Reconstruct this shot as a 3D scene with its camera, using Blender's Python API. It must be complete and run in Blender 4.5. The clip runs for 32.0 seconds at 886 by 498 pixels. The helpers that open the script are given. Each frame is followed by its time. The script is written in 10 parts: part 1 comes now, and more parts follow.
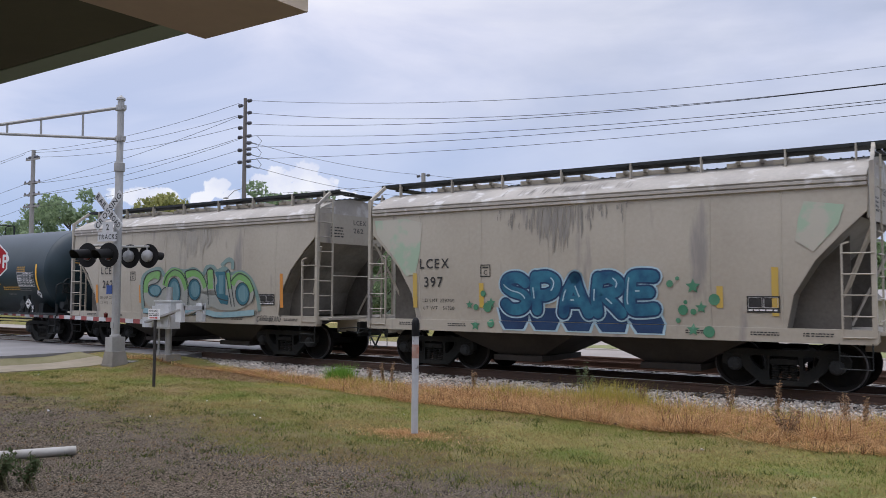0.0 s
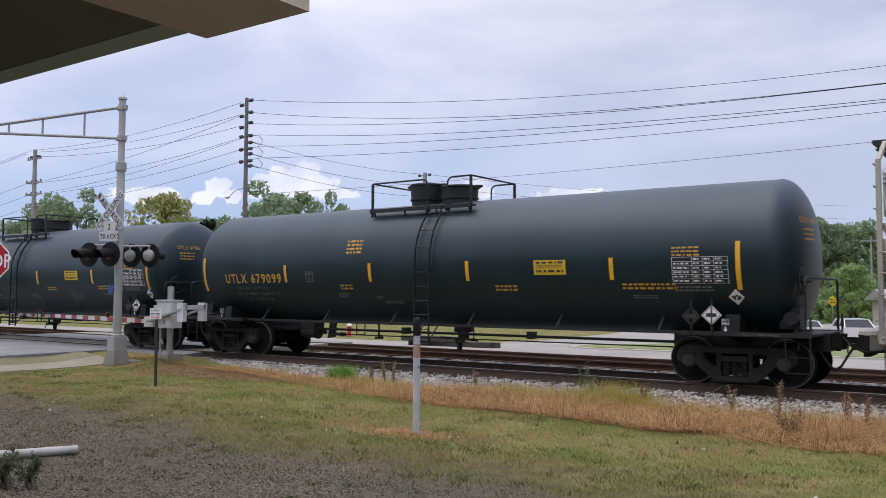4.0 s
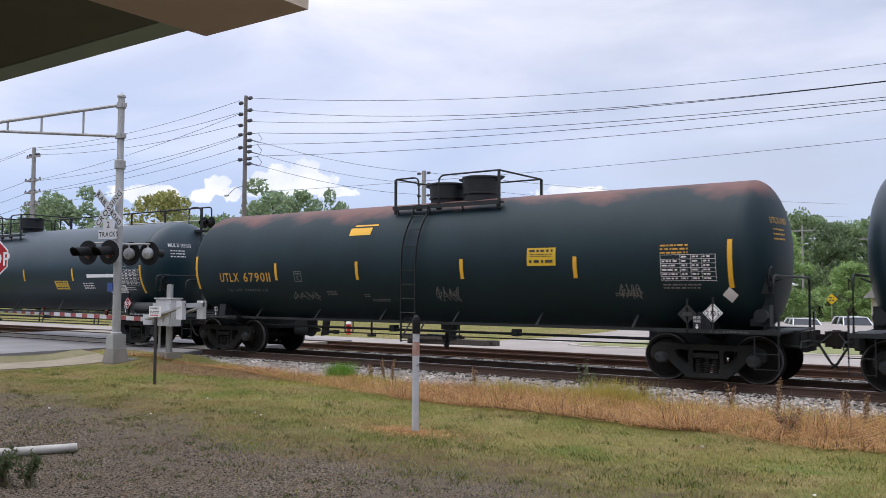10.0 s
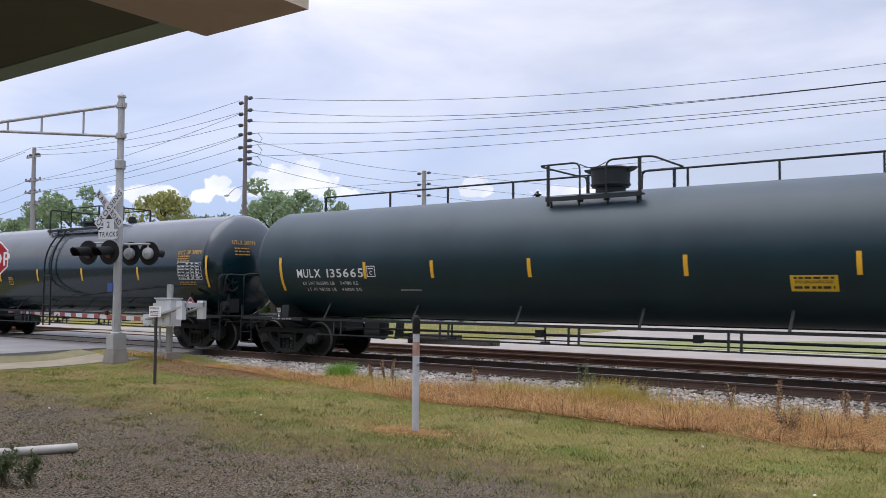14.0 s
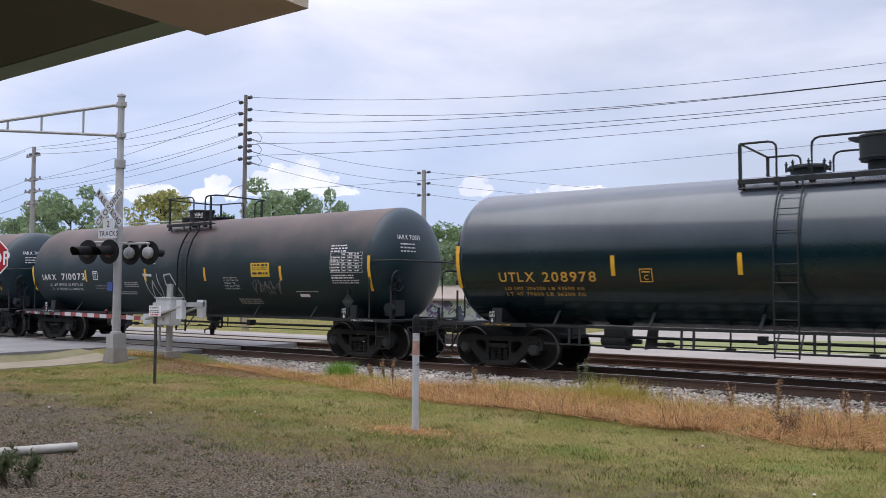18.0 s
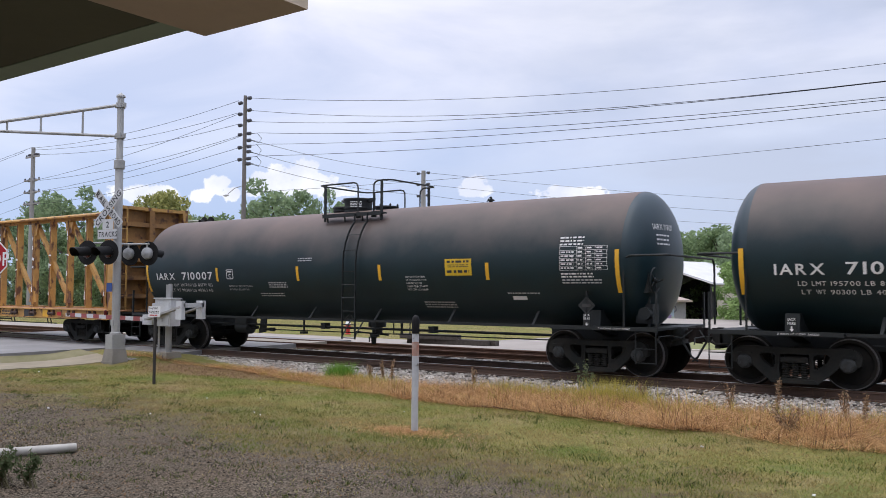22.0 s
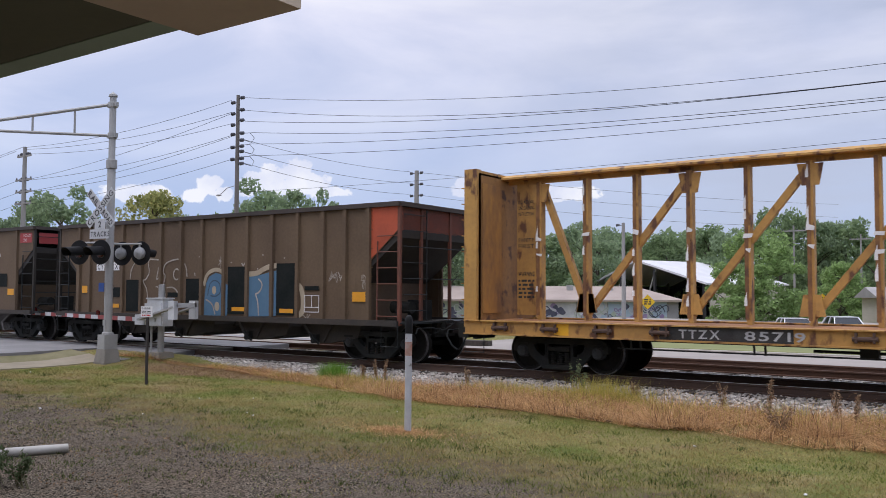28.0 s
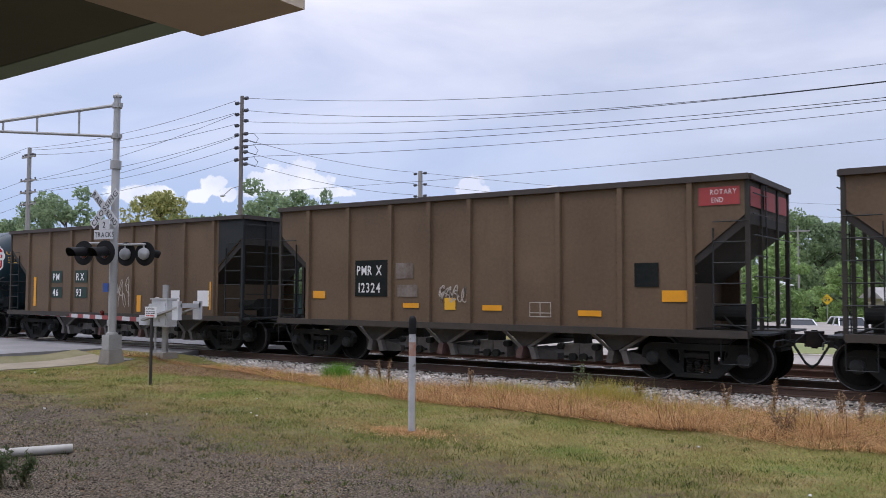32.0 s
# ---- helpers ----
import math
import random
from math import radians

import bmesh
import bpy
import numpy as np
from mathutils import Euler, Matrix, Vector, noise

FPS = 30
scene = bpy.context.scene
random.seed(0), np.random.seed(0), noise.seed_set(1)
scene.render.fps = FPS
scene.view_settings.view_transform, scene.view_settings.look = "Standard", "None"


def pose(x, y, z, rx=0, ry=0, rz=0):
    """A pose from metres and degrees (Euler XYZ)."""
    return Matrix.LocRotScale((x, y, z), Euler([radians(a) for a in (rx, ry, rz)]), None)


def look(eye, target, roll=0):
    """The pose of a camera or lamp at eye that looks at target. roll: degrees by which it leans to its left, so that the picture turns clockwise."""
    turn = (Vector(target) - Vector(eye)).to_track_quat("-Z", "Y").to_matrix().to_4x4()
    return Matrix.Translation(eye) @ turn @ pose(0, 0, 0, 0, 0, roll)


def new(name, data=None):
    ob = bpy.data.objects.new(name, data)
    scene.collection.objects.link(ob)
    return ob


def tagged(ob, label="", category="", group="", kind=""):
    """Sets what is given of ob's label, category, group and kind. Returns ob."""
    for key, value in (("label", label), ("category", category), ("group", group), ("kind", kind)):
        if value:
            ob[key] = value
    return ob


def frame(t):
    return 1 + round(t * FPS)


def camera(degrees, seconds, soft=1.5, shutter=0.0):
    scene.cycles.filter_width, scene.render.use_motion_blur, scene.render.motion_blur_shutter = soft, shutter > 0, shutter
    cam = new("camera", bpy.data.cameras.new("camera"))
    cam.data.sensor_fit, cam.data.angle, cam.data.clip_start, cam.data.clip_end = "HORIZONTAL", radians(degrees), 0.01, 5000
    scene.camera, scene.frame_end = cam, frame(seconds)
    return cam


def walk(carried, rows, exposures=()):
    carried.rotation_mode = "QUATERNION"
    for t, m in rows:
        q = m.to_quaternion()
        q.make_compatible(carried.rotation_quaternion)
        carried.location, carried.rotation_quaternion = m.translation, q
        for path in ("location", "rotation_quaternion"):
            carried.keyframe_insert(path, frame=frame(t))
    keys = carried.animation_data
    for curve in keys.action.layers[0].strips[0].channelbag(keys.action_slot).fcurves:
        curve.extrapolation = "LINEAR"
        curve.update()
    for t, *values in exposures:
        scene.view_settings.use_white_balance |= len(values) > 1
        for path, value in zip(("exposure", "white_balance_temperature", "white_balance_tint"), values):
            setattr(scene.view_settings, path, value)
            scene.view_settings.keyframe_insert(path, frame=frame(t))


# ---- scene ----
# x runs along the railway (the way the train goes), y away from the viewer, z up from the top of the rails.
EYE = (0.0, 0.0, 1.73)
TRACK_Y, SECOND_Y, GROUND_Z = 17.43, 21.35, -0.30
SPAN = 32.0
cam = camera(55.1, SPAN, soft=0.4, shutter=0.1)


def aim(yaw, pitch):
    """The view turned yaw degrees from across the railway towards where the train comes from, and pitch upwards."""
    a, b = radians(yaw), radians(pitch)
    way = Vector((-math.sin(a) * math.cos(b), math.cos(a) * math.cos(b), math.sin(b)))
    return look(EYE, Vector(EYE) + way * 10, 0.218)


# small sways of the held camera: seconds, thousandths of a degree of yaw and pitch
SWAY = [(0, -38, 172), (1, 0, 160), (2, 11, 153), (3, 57, 160), (4.5, 48, 118), (6, 11, 69), (7, 11, 38), (8, 0, 11), (9, 0, 0),
        (10, 0, 0), (11, 0, -50), (12, -27, 0), (13, 19, 19), (14, 8, 0), (15.2, 14, -25), (16.5, 19, -46), (17, 46, -8), (18, 0, -46),
        (19, -50, -38), (20, -53, -31), (21, -11, 0), (22, -38, 0), (23, -46, 0), (23.5, -46, 57), (24, -107, 69),
        (24.5, -286, 69), (25, -439, 19), (25.5, -534, 11), (26.5, -545, 15), (27.5, -534, 19), (28, -496, 0), (29, -420, -31),
        (30, -324, 11), (30.5, -259, 23), (31, -229, 34), (32, -248, 27)]
walk(cam, [(t, aim(35.39 + a / 1000, 2.883 + b / 1000)) for t, a, b in SWAY],
     exposures=[(0, -0.13, 6430, 12), (3.2, -0.12, 6430, 12), (5.5, 0.09, 6520, 11), (23.5, 0.07, 6560, 11), (25.5, 0.02, 6600, 12), (27.5, -0.11, 6450, 13), (32, -0.04, 6370, 13)])

# ---------------------------------------------------------------- light
world = bpy.data.worlds.new("sky")
scene.world = world
world.use_nodes = True


def sky_nodes():
    nt = world.node_tree
    nt.nodes.clear()
    out = nt.nodes.new("ShaderNodeOutputWorld")
    bg = nt.nodes.new("ShaderNodeBackground")
    sky = nt.nodes.new("ShaderNodeTexSky")
    sky.sky_type, sky.sun_disc = "NISHITA", False
    sky.sun_elevation, sky.sun_rotation = radians(75), radians(198)
    dim = nt.nodes.new("ShaderNodeMix")
    dim.data_type, dim.blend_type = "RGBA", "MULTIPLY"
    dim.inputs[0].default_value = 1.0
    dim.inputs[7].default_value = (0.10, 0.10, 0.105, 1)
    nt.links.new(sky.outputs[0], dim.inputs[6])
    tc = nt.nodes.new("ShaderNodeTexCoord")
    mp = nt.nodes.new("ShaderNodeMapping")
    mp.inputs["Scale"].default_value = (1.0, 1.0, 3.4)
    nt.links.new(tc.outputs["Generated"], mp.inputs[0])
    big = nt.nodes.new("ShaderNodeTexNoise")
    big.inputs["Scale"].default_value, big.inputs["Detail"].default_value, big.inputs["Roughness"].default_value = 2.3, 6, 0.52
    big.inputs["Distortion"].default_value = 0.5
    nt.links.new(mp.outputs[0], big.inputs["Vector"])
    ramp = nt.nodes.new("ShaderNodeValToRGB")
    e = ramp.color_ramp.elements
    e[0].position, e[0].color = 0.34, (0.62, 0.68, 0.88, 1)
    e[1].position, e[1].color = 0.62, (1.0, 1.0, 1.08, 1)
    mid = e.new(0.48)
    mid.color = (0.84, 0.86, 1.01, 1)
    nt.links.new(big.outputs[0], ramp.inputs[0])

    def vec(op, p, q):
        n = nt.nodes.new("ShaderNodeVectorMath")
        n.operation = op
        nt.links.new(p, n.inputs[0])
        if q:
            n.inputs[1].default_value = q
        return n

    def scalar(op, p, q, k=None):
        n = nt.nodes.new("ShaderNodeMath")
        n.operation = op
        for i, v in enumerate((p, q, k)):
            if v is None:
                continue
            if isinstance(v, (int, float)):
                n.inputs[i].default_value = v
            else:
                nt.links.new(v, n.inputs[i])
        return n.outputs[0]

    def span(v, a, b, lo=0.0, hi=1.0, kind="LINEAR"):
        n = nt.nodes.new("ShaderNodeMapRange")
        n.interpolation_type = kind
        for i, q in enumerate((a, b, lo, hi)):
            n.inputs[i + 1].default_value = q
        nt.links.new(v, n.inputs[0])
        return n.outputs[0]

    def blend(k, p, q, kind="MIX"):
        n = nt.nodes.new("ShaderNodeMix")
        n.data_type, n.blend_type = "RGBA", kind
        if isinstance(k, (int, float)):
            n.inputs[0].default_value = k
        else:
            nt.links.new(k, n.inputs[0])
        for i, v in ((6, p), (7, q)):
            if isinstance(v, tuple):
                n.inputs[i].default_value = (*v, 1)
            else:
                nt.links.new(v, n.inputs[i])
        return n.outputs[2]

    sep = nt.nodes.new("ShaderNodeSeparateXYZ")
    nt.links.new(tc.outputs["Generated"], sep.inputs[0])
    # the thin cloud sheet is bluer and duller low down and down the line
    low = span(sep.outputs[2], 0.03, 0.33, 0.86, 0.0, "SMOOTHSTEP")
    sheet = blend(low, ramp.outputs[0], (0.40, 0.54, 0.83))
    along = vec("DOT_PRODUCT", tc.outputs["Generated"], (0.815, 0.579, 0.0)).outputs["Value"]
    streak = nt.nodes.new("ShaderNodeTexNoise")
    streak.inputs["Scale"].default_value, streak.inputs["Detail"].default_value = 4.5, 7
    mp2 = nt.nodes.new("ShaderNodeMapping")
    mp2.inputs["Scale"].default_value = (1.0, 1.0, 4.0)
    mp2.inputs["Location"].default_value = (5, 2, 1)
    nt.links.new(tc.outputs["Generated"], mp2.inputs[0])
    nt.links.new(mp2.outputs[0], streak.inputs["Vector"])
    dull = scalar("MULTIPLY", span(along, -0.25, 0.45, 0.0, 1.0, "SMOOTHSTEP"), span(streak.outputs[0], 0.36, 0.62, 0.42, 0.98))
    sheet = blend(dull, sheet, (0.52, 0.58, 0.74))
    # cumulus heads over the horizon: (bearing x, y, middle height, half width, half height), all over 1520
    heads = ((-1164, 960, 181, 24, 18), (-1180, 943, 166, 21, 14), (-1150, 980, 167, 18, 13), (-1114, 1017, 188, 28, 24), (-1090, 1041, 196, 34, 28), (-1061, 1068, 209, 34, 22),
             (-1042, 1090, 191, 38, 22), (-1071, 1063, 183, 70, 20), (-1014, 1119, 177, 30, 10), (-832, 1257, 193, 24, 18), (-827, 1263, 179, 30, 12), (-1236, 870, 162, 60, 18), (-676, 1350, 173, 70, 14))
    best = None
    for x, y, z, w, h in heads:
        d = Vector((x, y, z)).normalized()
        off = vec("SUBTRACT", tc.outputs["Generated"], tuple(d)).outputs[0]
        ln = vec("LENGTH", vec("MULTIPLY", off, (1520 / w, 1520 / w, 1520 / h)).outputs[0], None).outputs["Value"]
        best = ln if best is None else scalar("MINIMUM", best, ln)
    puff = nt.nodes.new("ShaderNodeTexNoise")
    puff.inputs["Scale"].default_value, puff.inputs["Detail"].default_value, puff.inputs["Roughness"].default_value = 46, 8, 0.60
    nt.links.new(tc.outputs["Generated"], puff.inputs["Vector"])
    edge = scalar("MULTIPLY_ADD", puff.outputs[0], -2.2, scalar("ADD", best, 1.1))
    amount = span(edge, 1.04, 0.78, 0.0, 0.86, "SMOOTHSTEP")
    folds = nt.nodes.new("ShaderNodeTexNoise")
    folds.inputs["Scale"].default_value, folds.inputs["Detail"].default_value = 16, 6
    mp3 = nt.nodes.new("ShaderNodeMapping")
    mp3.inputs["Location"].default_value = (3, 1, 2.02)
    nt.links.new(tc.outputs["Generated"], mp3.inputs[0])
    nt.links.new(mp3.outputs[0], folds.inputs["Vector"])
    white = blend(span(folds.outputs[0], 0.40, 0.60), (0.80, 0.83, 0.97), (1.06, 1.06, 1.08))
    sheet = blend(amount, sheet, white)
    # an overcast sky is brightest overhead
    over = span(sep.outputs[2], 0.42, 0.92, 1.0, 1.8, "SMOOTHSTEP")
    lift = vec("SCALE", sheet, None)
    nt.links.new(over, lift.inputs["Scale"])
    sheet = lift.outputs[0]
    mix = nt.nodes.new("ShaderNodeMix")
    mix.data_type = "RGBA"
    mix.inputs[0].default_value = 0.88
    nt.links.new(dim.outputs[2], mix.inputs[6])
    nt.links.new(sheet, mix.inputs[7])
    nt.links.new(mix.outputs[2], bg.inputs[0])
    bg.inputs[1].default_value = 1.075
    nt.links.new(bg.outputs[0], out.inputs[0])


sky_nodes()
sun = new("sun", bpy.data.lights.new("sun", "SUN"))
sun.data.energy, sun.data.angle, sun.data.color = 1.45, radians(60), (1.0, 0.98, 0.94)
sun.matrix_world = look((0, 0, 60), (5, 15, 0))

# ---------------------------------------------------------------- materials
MATS = {}


def mat(name, base, other=None, rough=0.7, metal=0.0, grain=30.0, stain=1.2, amount=0.35, bump=0.15, spread=0.0, stretch=(1, 1, 1), spec=0.4,
        wear=None, wear_at=0.62, wear_scale=2.0, wear_stretch=(1, 1, 1)):
    """A painted, soiled surface: base turning to other by fine grain and broad stains, flecked with wear."""
    if name in MATS:
        return MATS[name]
    m = bpy.data.materials.new(name)
    m.use_nodes = True
    nt = m.node_tree
    b = nt.nodes["Principled BSDF"]
    b.inputs["Roughness"].default_value, b.inputs["Metallic"].default_value = rough, metal
    b.inputs["Specular IOR Level"].default_value = spec
    other = other or tuple(c * 0.65 for c in base)
    tc = nt.nodes.new("ShaderNodeTexCoord")
    mp = nt.nodes.new("ShaderNodeMapping")
    mp.inputs["Scale"].default_value = stretch
    nt.links.new(tc.outputs["Object"], mp.inputs[0])

    def noise_at(scale, detail, vec):
        n = nt.nodes.new("ShaderNodeTexNoise")
        n.inputs["Scale"].default_value, n.inputs["Detail"].default_value = scale, detail
        nt.links.new(vec, n.inputs["Vector"])
        return n.outputs[0]

    fine, broad = noise_at(grain, 3, mp.outputs[0]), noise_at(stain, 5, mp.outputs[0])
    add = nt.nodes.new("ShaderNodeMath")
    add.operation = "MULTIPLY_ADD"
    nt.links.new(fine, add.inputs[0])
    add.inputs[1].default_value = 0.45
    nt.links.new(broad, add.inputs[2])
    rng = nt.nodes.new("ShaderNodeMapRange")
    rng.inputs[1].default_value, rng.inputs[2].default_value = 0.50, 0.98
    rng.inputs[4].default_value = min(1.0, amount * 2)
    nt.links.new(add.outputs[0], rng.inputs[0])
    mix = nt.nodes.new("ShaderNodeMix")
    mix.data_type = "RGBA"
    mix.inputs[6].default_value, mix.inputs[7].default_value = (*base, 1), (*other, 1)
    nt.links.new(rng.outputs[0], mix.inputs[0])
    colour = mix.outputs[2]
    if wear:
        mp2 = nt.nodes.new("ShaderNodeMapping")
        mp2.inputs["Scale"].default_value = wear_stretch
        nt.links.new(tc.outputs["Object"], mp2.inputs[0])
        w = noise_at(wear_scale, 7, mp2.outputs[0])
        wr = nt.nodes.new("ShaderNodeMapRange")
        wr.inputs[1].default_value, wr.inputs[2].default_value = wear_at, wear_at + 0.09
        nt.links.new(w, wr.inputs[0])
        mix2 = nt.nodes.new("ShaderNodeMix")
        mix2.data_type = "RGBA"
        mix2.inputs[7].default_value = (*wear, 1)
        nt.links.new(wr.outputs[0], mix2.inputs[0])
        nt.links.new(colour, mix2.inputs[6])
        colour = mix2.outputs[2]
    if spread:
        info = nt.nodes.new("ShaderNodeObjectInfo")
        geo = nt.nodes.new("ShaderNodeNewGeometry")
        sm = nt.nodes.new("ShaderNodeMath")
        sm.operation = "ADD"
        nt.links.new(info.outputs["Random"], sm.inputs[0])
        nt.links.new(geo.outputs["Random Per Island"], sm.inputs[1])
        vr = nt.nodes.new("ShaderNodeMapRange")
        vr.inputs[2].default_value = 2.0
        vr.inputs[3].default_value, vr.inputs[4].default_value = 1 - spread, 1 + spread
        nt.links.new(sm.outputs[0], vr.inputs[0])
        hs = nt.nodes.new("ShaderNodeHueSaturation")
        nt.links.new(vr.outputs[0], hs.inputs["Value"])
        nt.links.new(colour, hs.inputs["Color"])
        colour = hs.outputs[0]
    nt.links.new(colour, b.inputs["Base Color"])
    if bump:
        bp = nt.nodes.new("ShaderNodeBump")
        bp.inputs["Strength"].default_value, bp.inputs["Distance"].default_value = bump, 0.02
        nt.links.new(add.outputs[0], bp.inputs["Height"])
        nt.links.new(bp.outputs[0], b.inputs["Normal"])
    MATS[name] = m
    return m


STEEL = mat("truck_steel", (0.016, 0.018, 0.018), (0.029, 0.028, 0.025), 0.85, 0.0, 18, 3, 0.5, 0.3, spec=0.15)
WHEEL = mat("wheel_steel", (0.012, 0.013, 0.013), (0.022, 0.020, 0.018), 0.9, 0.0, 14, 3, 0.5, 0.2, spec=0.08)
CAP_STEEL = mat("bearing_cap", (0.055, 0.062, 0.064), (0.03, 0.03, 0.03), 0.7, 0.0, 18, 3, 0.5, 0.2, spec=0.2)
TREAD = mat("wheel_rim", (0.17, 0.165, 0.165), (0.06, 0.055, 0.055), 0.5, 0.7, 30, 5, 0.5, 0.05)
BLACK = mat("black_iron", (0.011, 0.015, 0.016), (0.020, 0.023, 0.024), 0.6, 0.0, 20, 3, 0.4, 0.15)
YELLOW_TAPE = mat("yellow_reflective", (0.80, 0.44, 0.03), (0.60, 0.34, 0.04), 0.45, 0, 20, 3, 0.3, 0.02)
YELLOW_INK = mat("yellow_lettering", (0.66, 0.36, 0.05), (0.42, 0.25, 0.06), 0.6, 0, 25, 3, 0.4, 0.02)
WHITE_INK = mat("white_lettering", (0.80, 0.80, 0.80), (0.55, 0.55, 0.55), 0.6, 0, 25, 3, 0.4, 0.02)
SOFT_WHITE = mat("dulled_white_lettering", (0.50, 0.51, 0.52), (0.34, 0.35, 0.36), 0.6, 0, 25, 3, 0.4, 0.02)
GREY_INK = mat("faded_lettering", (0.20, 0.20, 0.20), (0.12, 0.12, 0.12), 0.6, 0, 25, 3, 0.4, 0.02)
BLACK_INK = mat("black_lettering", (0.025, 0.025, 0.025), (0.06, 0.06, 0.06), 0.6, 0, 25, 3, 0.4, 0.02)
HOPPER_GREY = mat("hopper_grey_paint", (0.435, 0.402, 0.338), (0.345, 0.312, 0.258), 0.62, 0, 12, 0.6, 0.45, 0.06,
                  wear=(0.25, 0.235, 0.22), wear_at=0.60, wear_scale=1.5, wear_stretch=(1.6, 1, 0.25))
HOPPER_BROWN = mat("hopper_brown_paint", (0.158, 0.108, 0.065), (0.100, 0.066, 0.042), 0.72, 0, 14, 0.6, 0.5, 0.1,
                   wear=(0.125, 0.084, 0.050), wear_at=0.60, wear_scale=1.6, wear_stretch=(1.5, 1, 0.4))
BEAM_DIRTY = mat("centre_beam_dirty", (0.34, 0.175, 0.055), (0.19, 0.098, 0.042), 0.7, 0, 12, 1.4, 0.55, 0.12,
                 wear=(0.10, 0.05, 0.032), wear_at=0.56, wear_scale=3.0)
BEAM_YELLOW = mat("centre_beam_yellow", (0.55, 0.31, 0.085), (0.35, 0.195, 0.066), 0.62, 0, 12, 1.2, 0.5, 0.12,
                  wear=(0.13, 0.06, 0.035), wear_at=0.55, wear_scale=4.0, wear_stretch=(1, 1, 0.5))
RUSTY = mat("rusty_post_face", (0.12, 0.065, 0.045), (0.34, 0.17, 0.06), 0.8, 0, 9, 2.2, 0.6, 0.3)
ORANGE = mat("hopper_orange_end", (0.55, 0.105, 0.045), (0.38, 0.08, 0.04), 0.6, 0, 14, 1.5, 0.4, 0.06)
RED_PANEL = mat("faded_red_panel", (0.40, 0.06, 0.06), (0.28, 0.05, 0.05), 0.6, 0, 14, 1.5, 0.4, 0.05)


# ---------------------------------------------------------------- mesh tools
class Shape:
    """Vertices and faces of one part."""

    def __init__(self):
        self.v, self.f = [], []

    def add(self, vs, fs):
        n = len(self.v)
        self.v += [tuple(p) for p in vs]
        self.f += [tuple(i + n for i in f) for f in fs]
        return self

    def box(self, x0, y0, z0, x1, y1, z1):
        return self.add([(x, y, z) for z in (z0, z1) for y in (y0, y1) for x in (x0, x1)],
                        [(0, 2, 3, 1), (4, 5, 7, 6), (0, 1, 5, 4), (2, 6, 7, 3), (0, 4, 6, 2), (1, 3, 7, 5)])

    def prism(self, outline, a, b, axis="y"):
        """A flat outline (in x, z for axis y; x, y for z; y, z for x) pulled from a to b."""
        put = {"y": lambda p, h: (p[0], h, p[1]), "z": lambda p, h: (p[0], p[1], h), "x": lambda p, h: (h, p[0], p[1])}[axis]
        n = len(outline)
        vs = [put(p, a) for p in outline] + [put(p, b) for p in outline]
        fs = [tuple(range(n)), tuple(range(2 * n - 1, n - 1, -1))] + [(i, i + n, (i + 1) % n + n, (i + 1) % n) for i in range(n)]
        return self.add(vs, fs)

    def beam(self, p, q, w, h=None, up=(0, 0, 1)):
        """A bar of w by h from p to q."""
        p, q, h = Vector(p), Vector(q), h or w
        d = (q - p).normalized()
        s = d.cross(Vector(up))
        s = (s if s.length > 1e-4 else d.cross(Vector((1, 0, 0)))).normalized()
        t = s.cross(d)
        c = [s * (i * w / 2) + t * (j * h / 2) for i, j in ((-1, -1), (1, -1), (1, 1), (-1, 1))]
        return self.add([p + k for k in c] + [q + k for k in c], [(3, 2, 1, 0), (4, 5, 6, 7)] + [(i, (i + 1) % 4, (i + 1) % 4 + 4, i + 4) for i in range(4)])

    def tube(self, path, r, n=6, r2=None):
        """A round rod along a path of points."""
        path = [Vector(p) for p in path]
        rings, k = [], len(path)
        for i, p in enumerate(path):
            d = (path[min(i + 1, k - 1)] - path[max(i - 1, 0)]).normalized()
            s = d.cross(Vector((0, 0, 1)))
            s = (s if s.length > 1e-3 else d.cross(Vector((0, 1, 0)))).normalized()
            t = s.cross(d)
            rad = r if r2 is None else r + (r2 - r) * i / max(1, k - 1)
            rings.append([p + (s * math.cos(2 * math.pi * j / n) + t * math.sin(2 * math.pi * j / n)) * rad for j in range(n)])
        fs = [tuple(range(n)), tuple(range(n * k - 1, n * (k - 1) - 1, -1))]
        for i in range(k - 1):
            fs += [(i * n + j, (i + 1) * n + j, (i + 1) * n + (j + 1) % n, i * n + (j + 1) % n) for j in range(n)]
        return self.add([p for ring in rings for p in ring], fs)

    def lathe(self, profile, origin=(0, 0, 0), axis="z", n=24):
        """A profile of (radius, height) turned round an axis."""
        o = Vector(origin)
        put = {"z": lambda r, h, c, s: (r * c, r * s, h), "y": lambda r, h, c, s: (r * s, h, r * c), "x": lambda r, h, c, s: (h, r * c, r * s)}[axis]
        vs = [o + Vector(put(r, h, math.cos(2 * math.pi * j / n), math.sin(2 * math.pi * j / n))) for r, h in profile for j in range(n)]
        k = len(profile)
        (ra, ha), (rb, hb) = profile[0], profile[-1]
        if min(ra, rb) > 0.01 and abs(ra - rb) < 0.06 and abs(ha - hb) < 0.6 * ra:
            fs = [(n * (k - 1) + j, n * (k - 1) + (j + 1) % n, (j + 1) % n, j) for j in range(n)]
        else:
            fs = [tuple(range(n - 1, -1, -1)), tuple(range(n * (k - 1), n * k))]
        for i in range(k - 1):
            fs += [(i * n + j, i * n + (j + 1) % n, (i + 1) * n + (j + 1) % n, (i + 1) * n + j) for j in range(n)]
        return self.add(vs, fs)

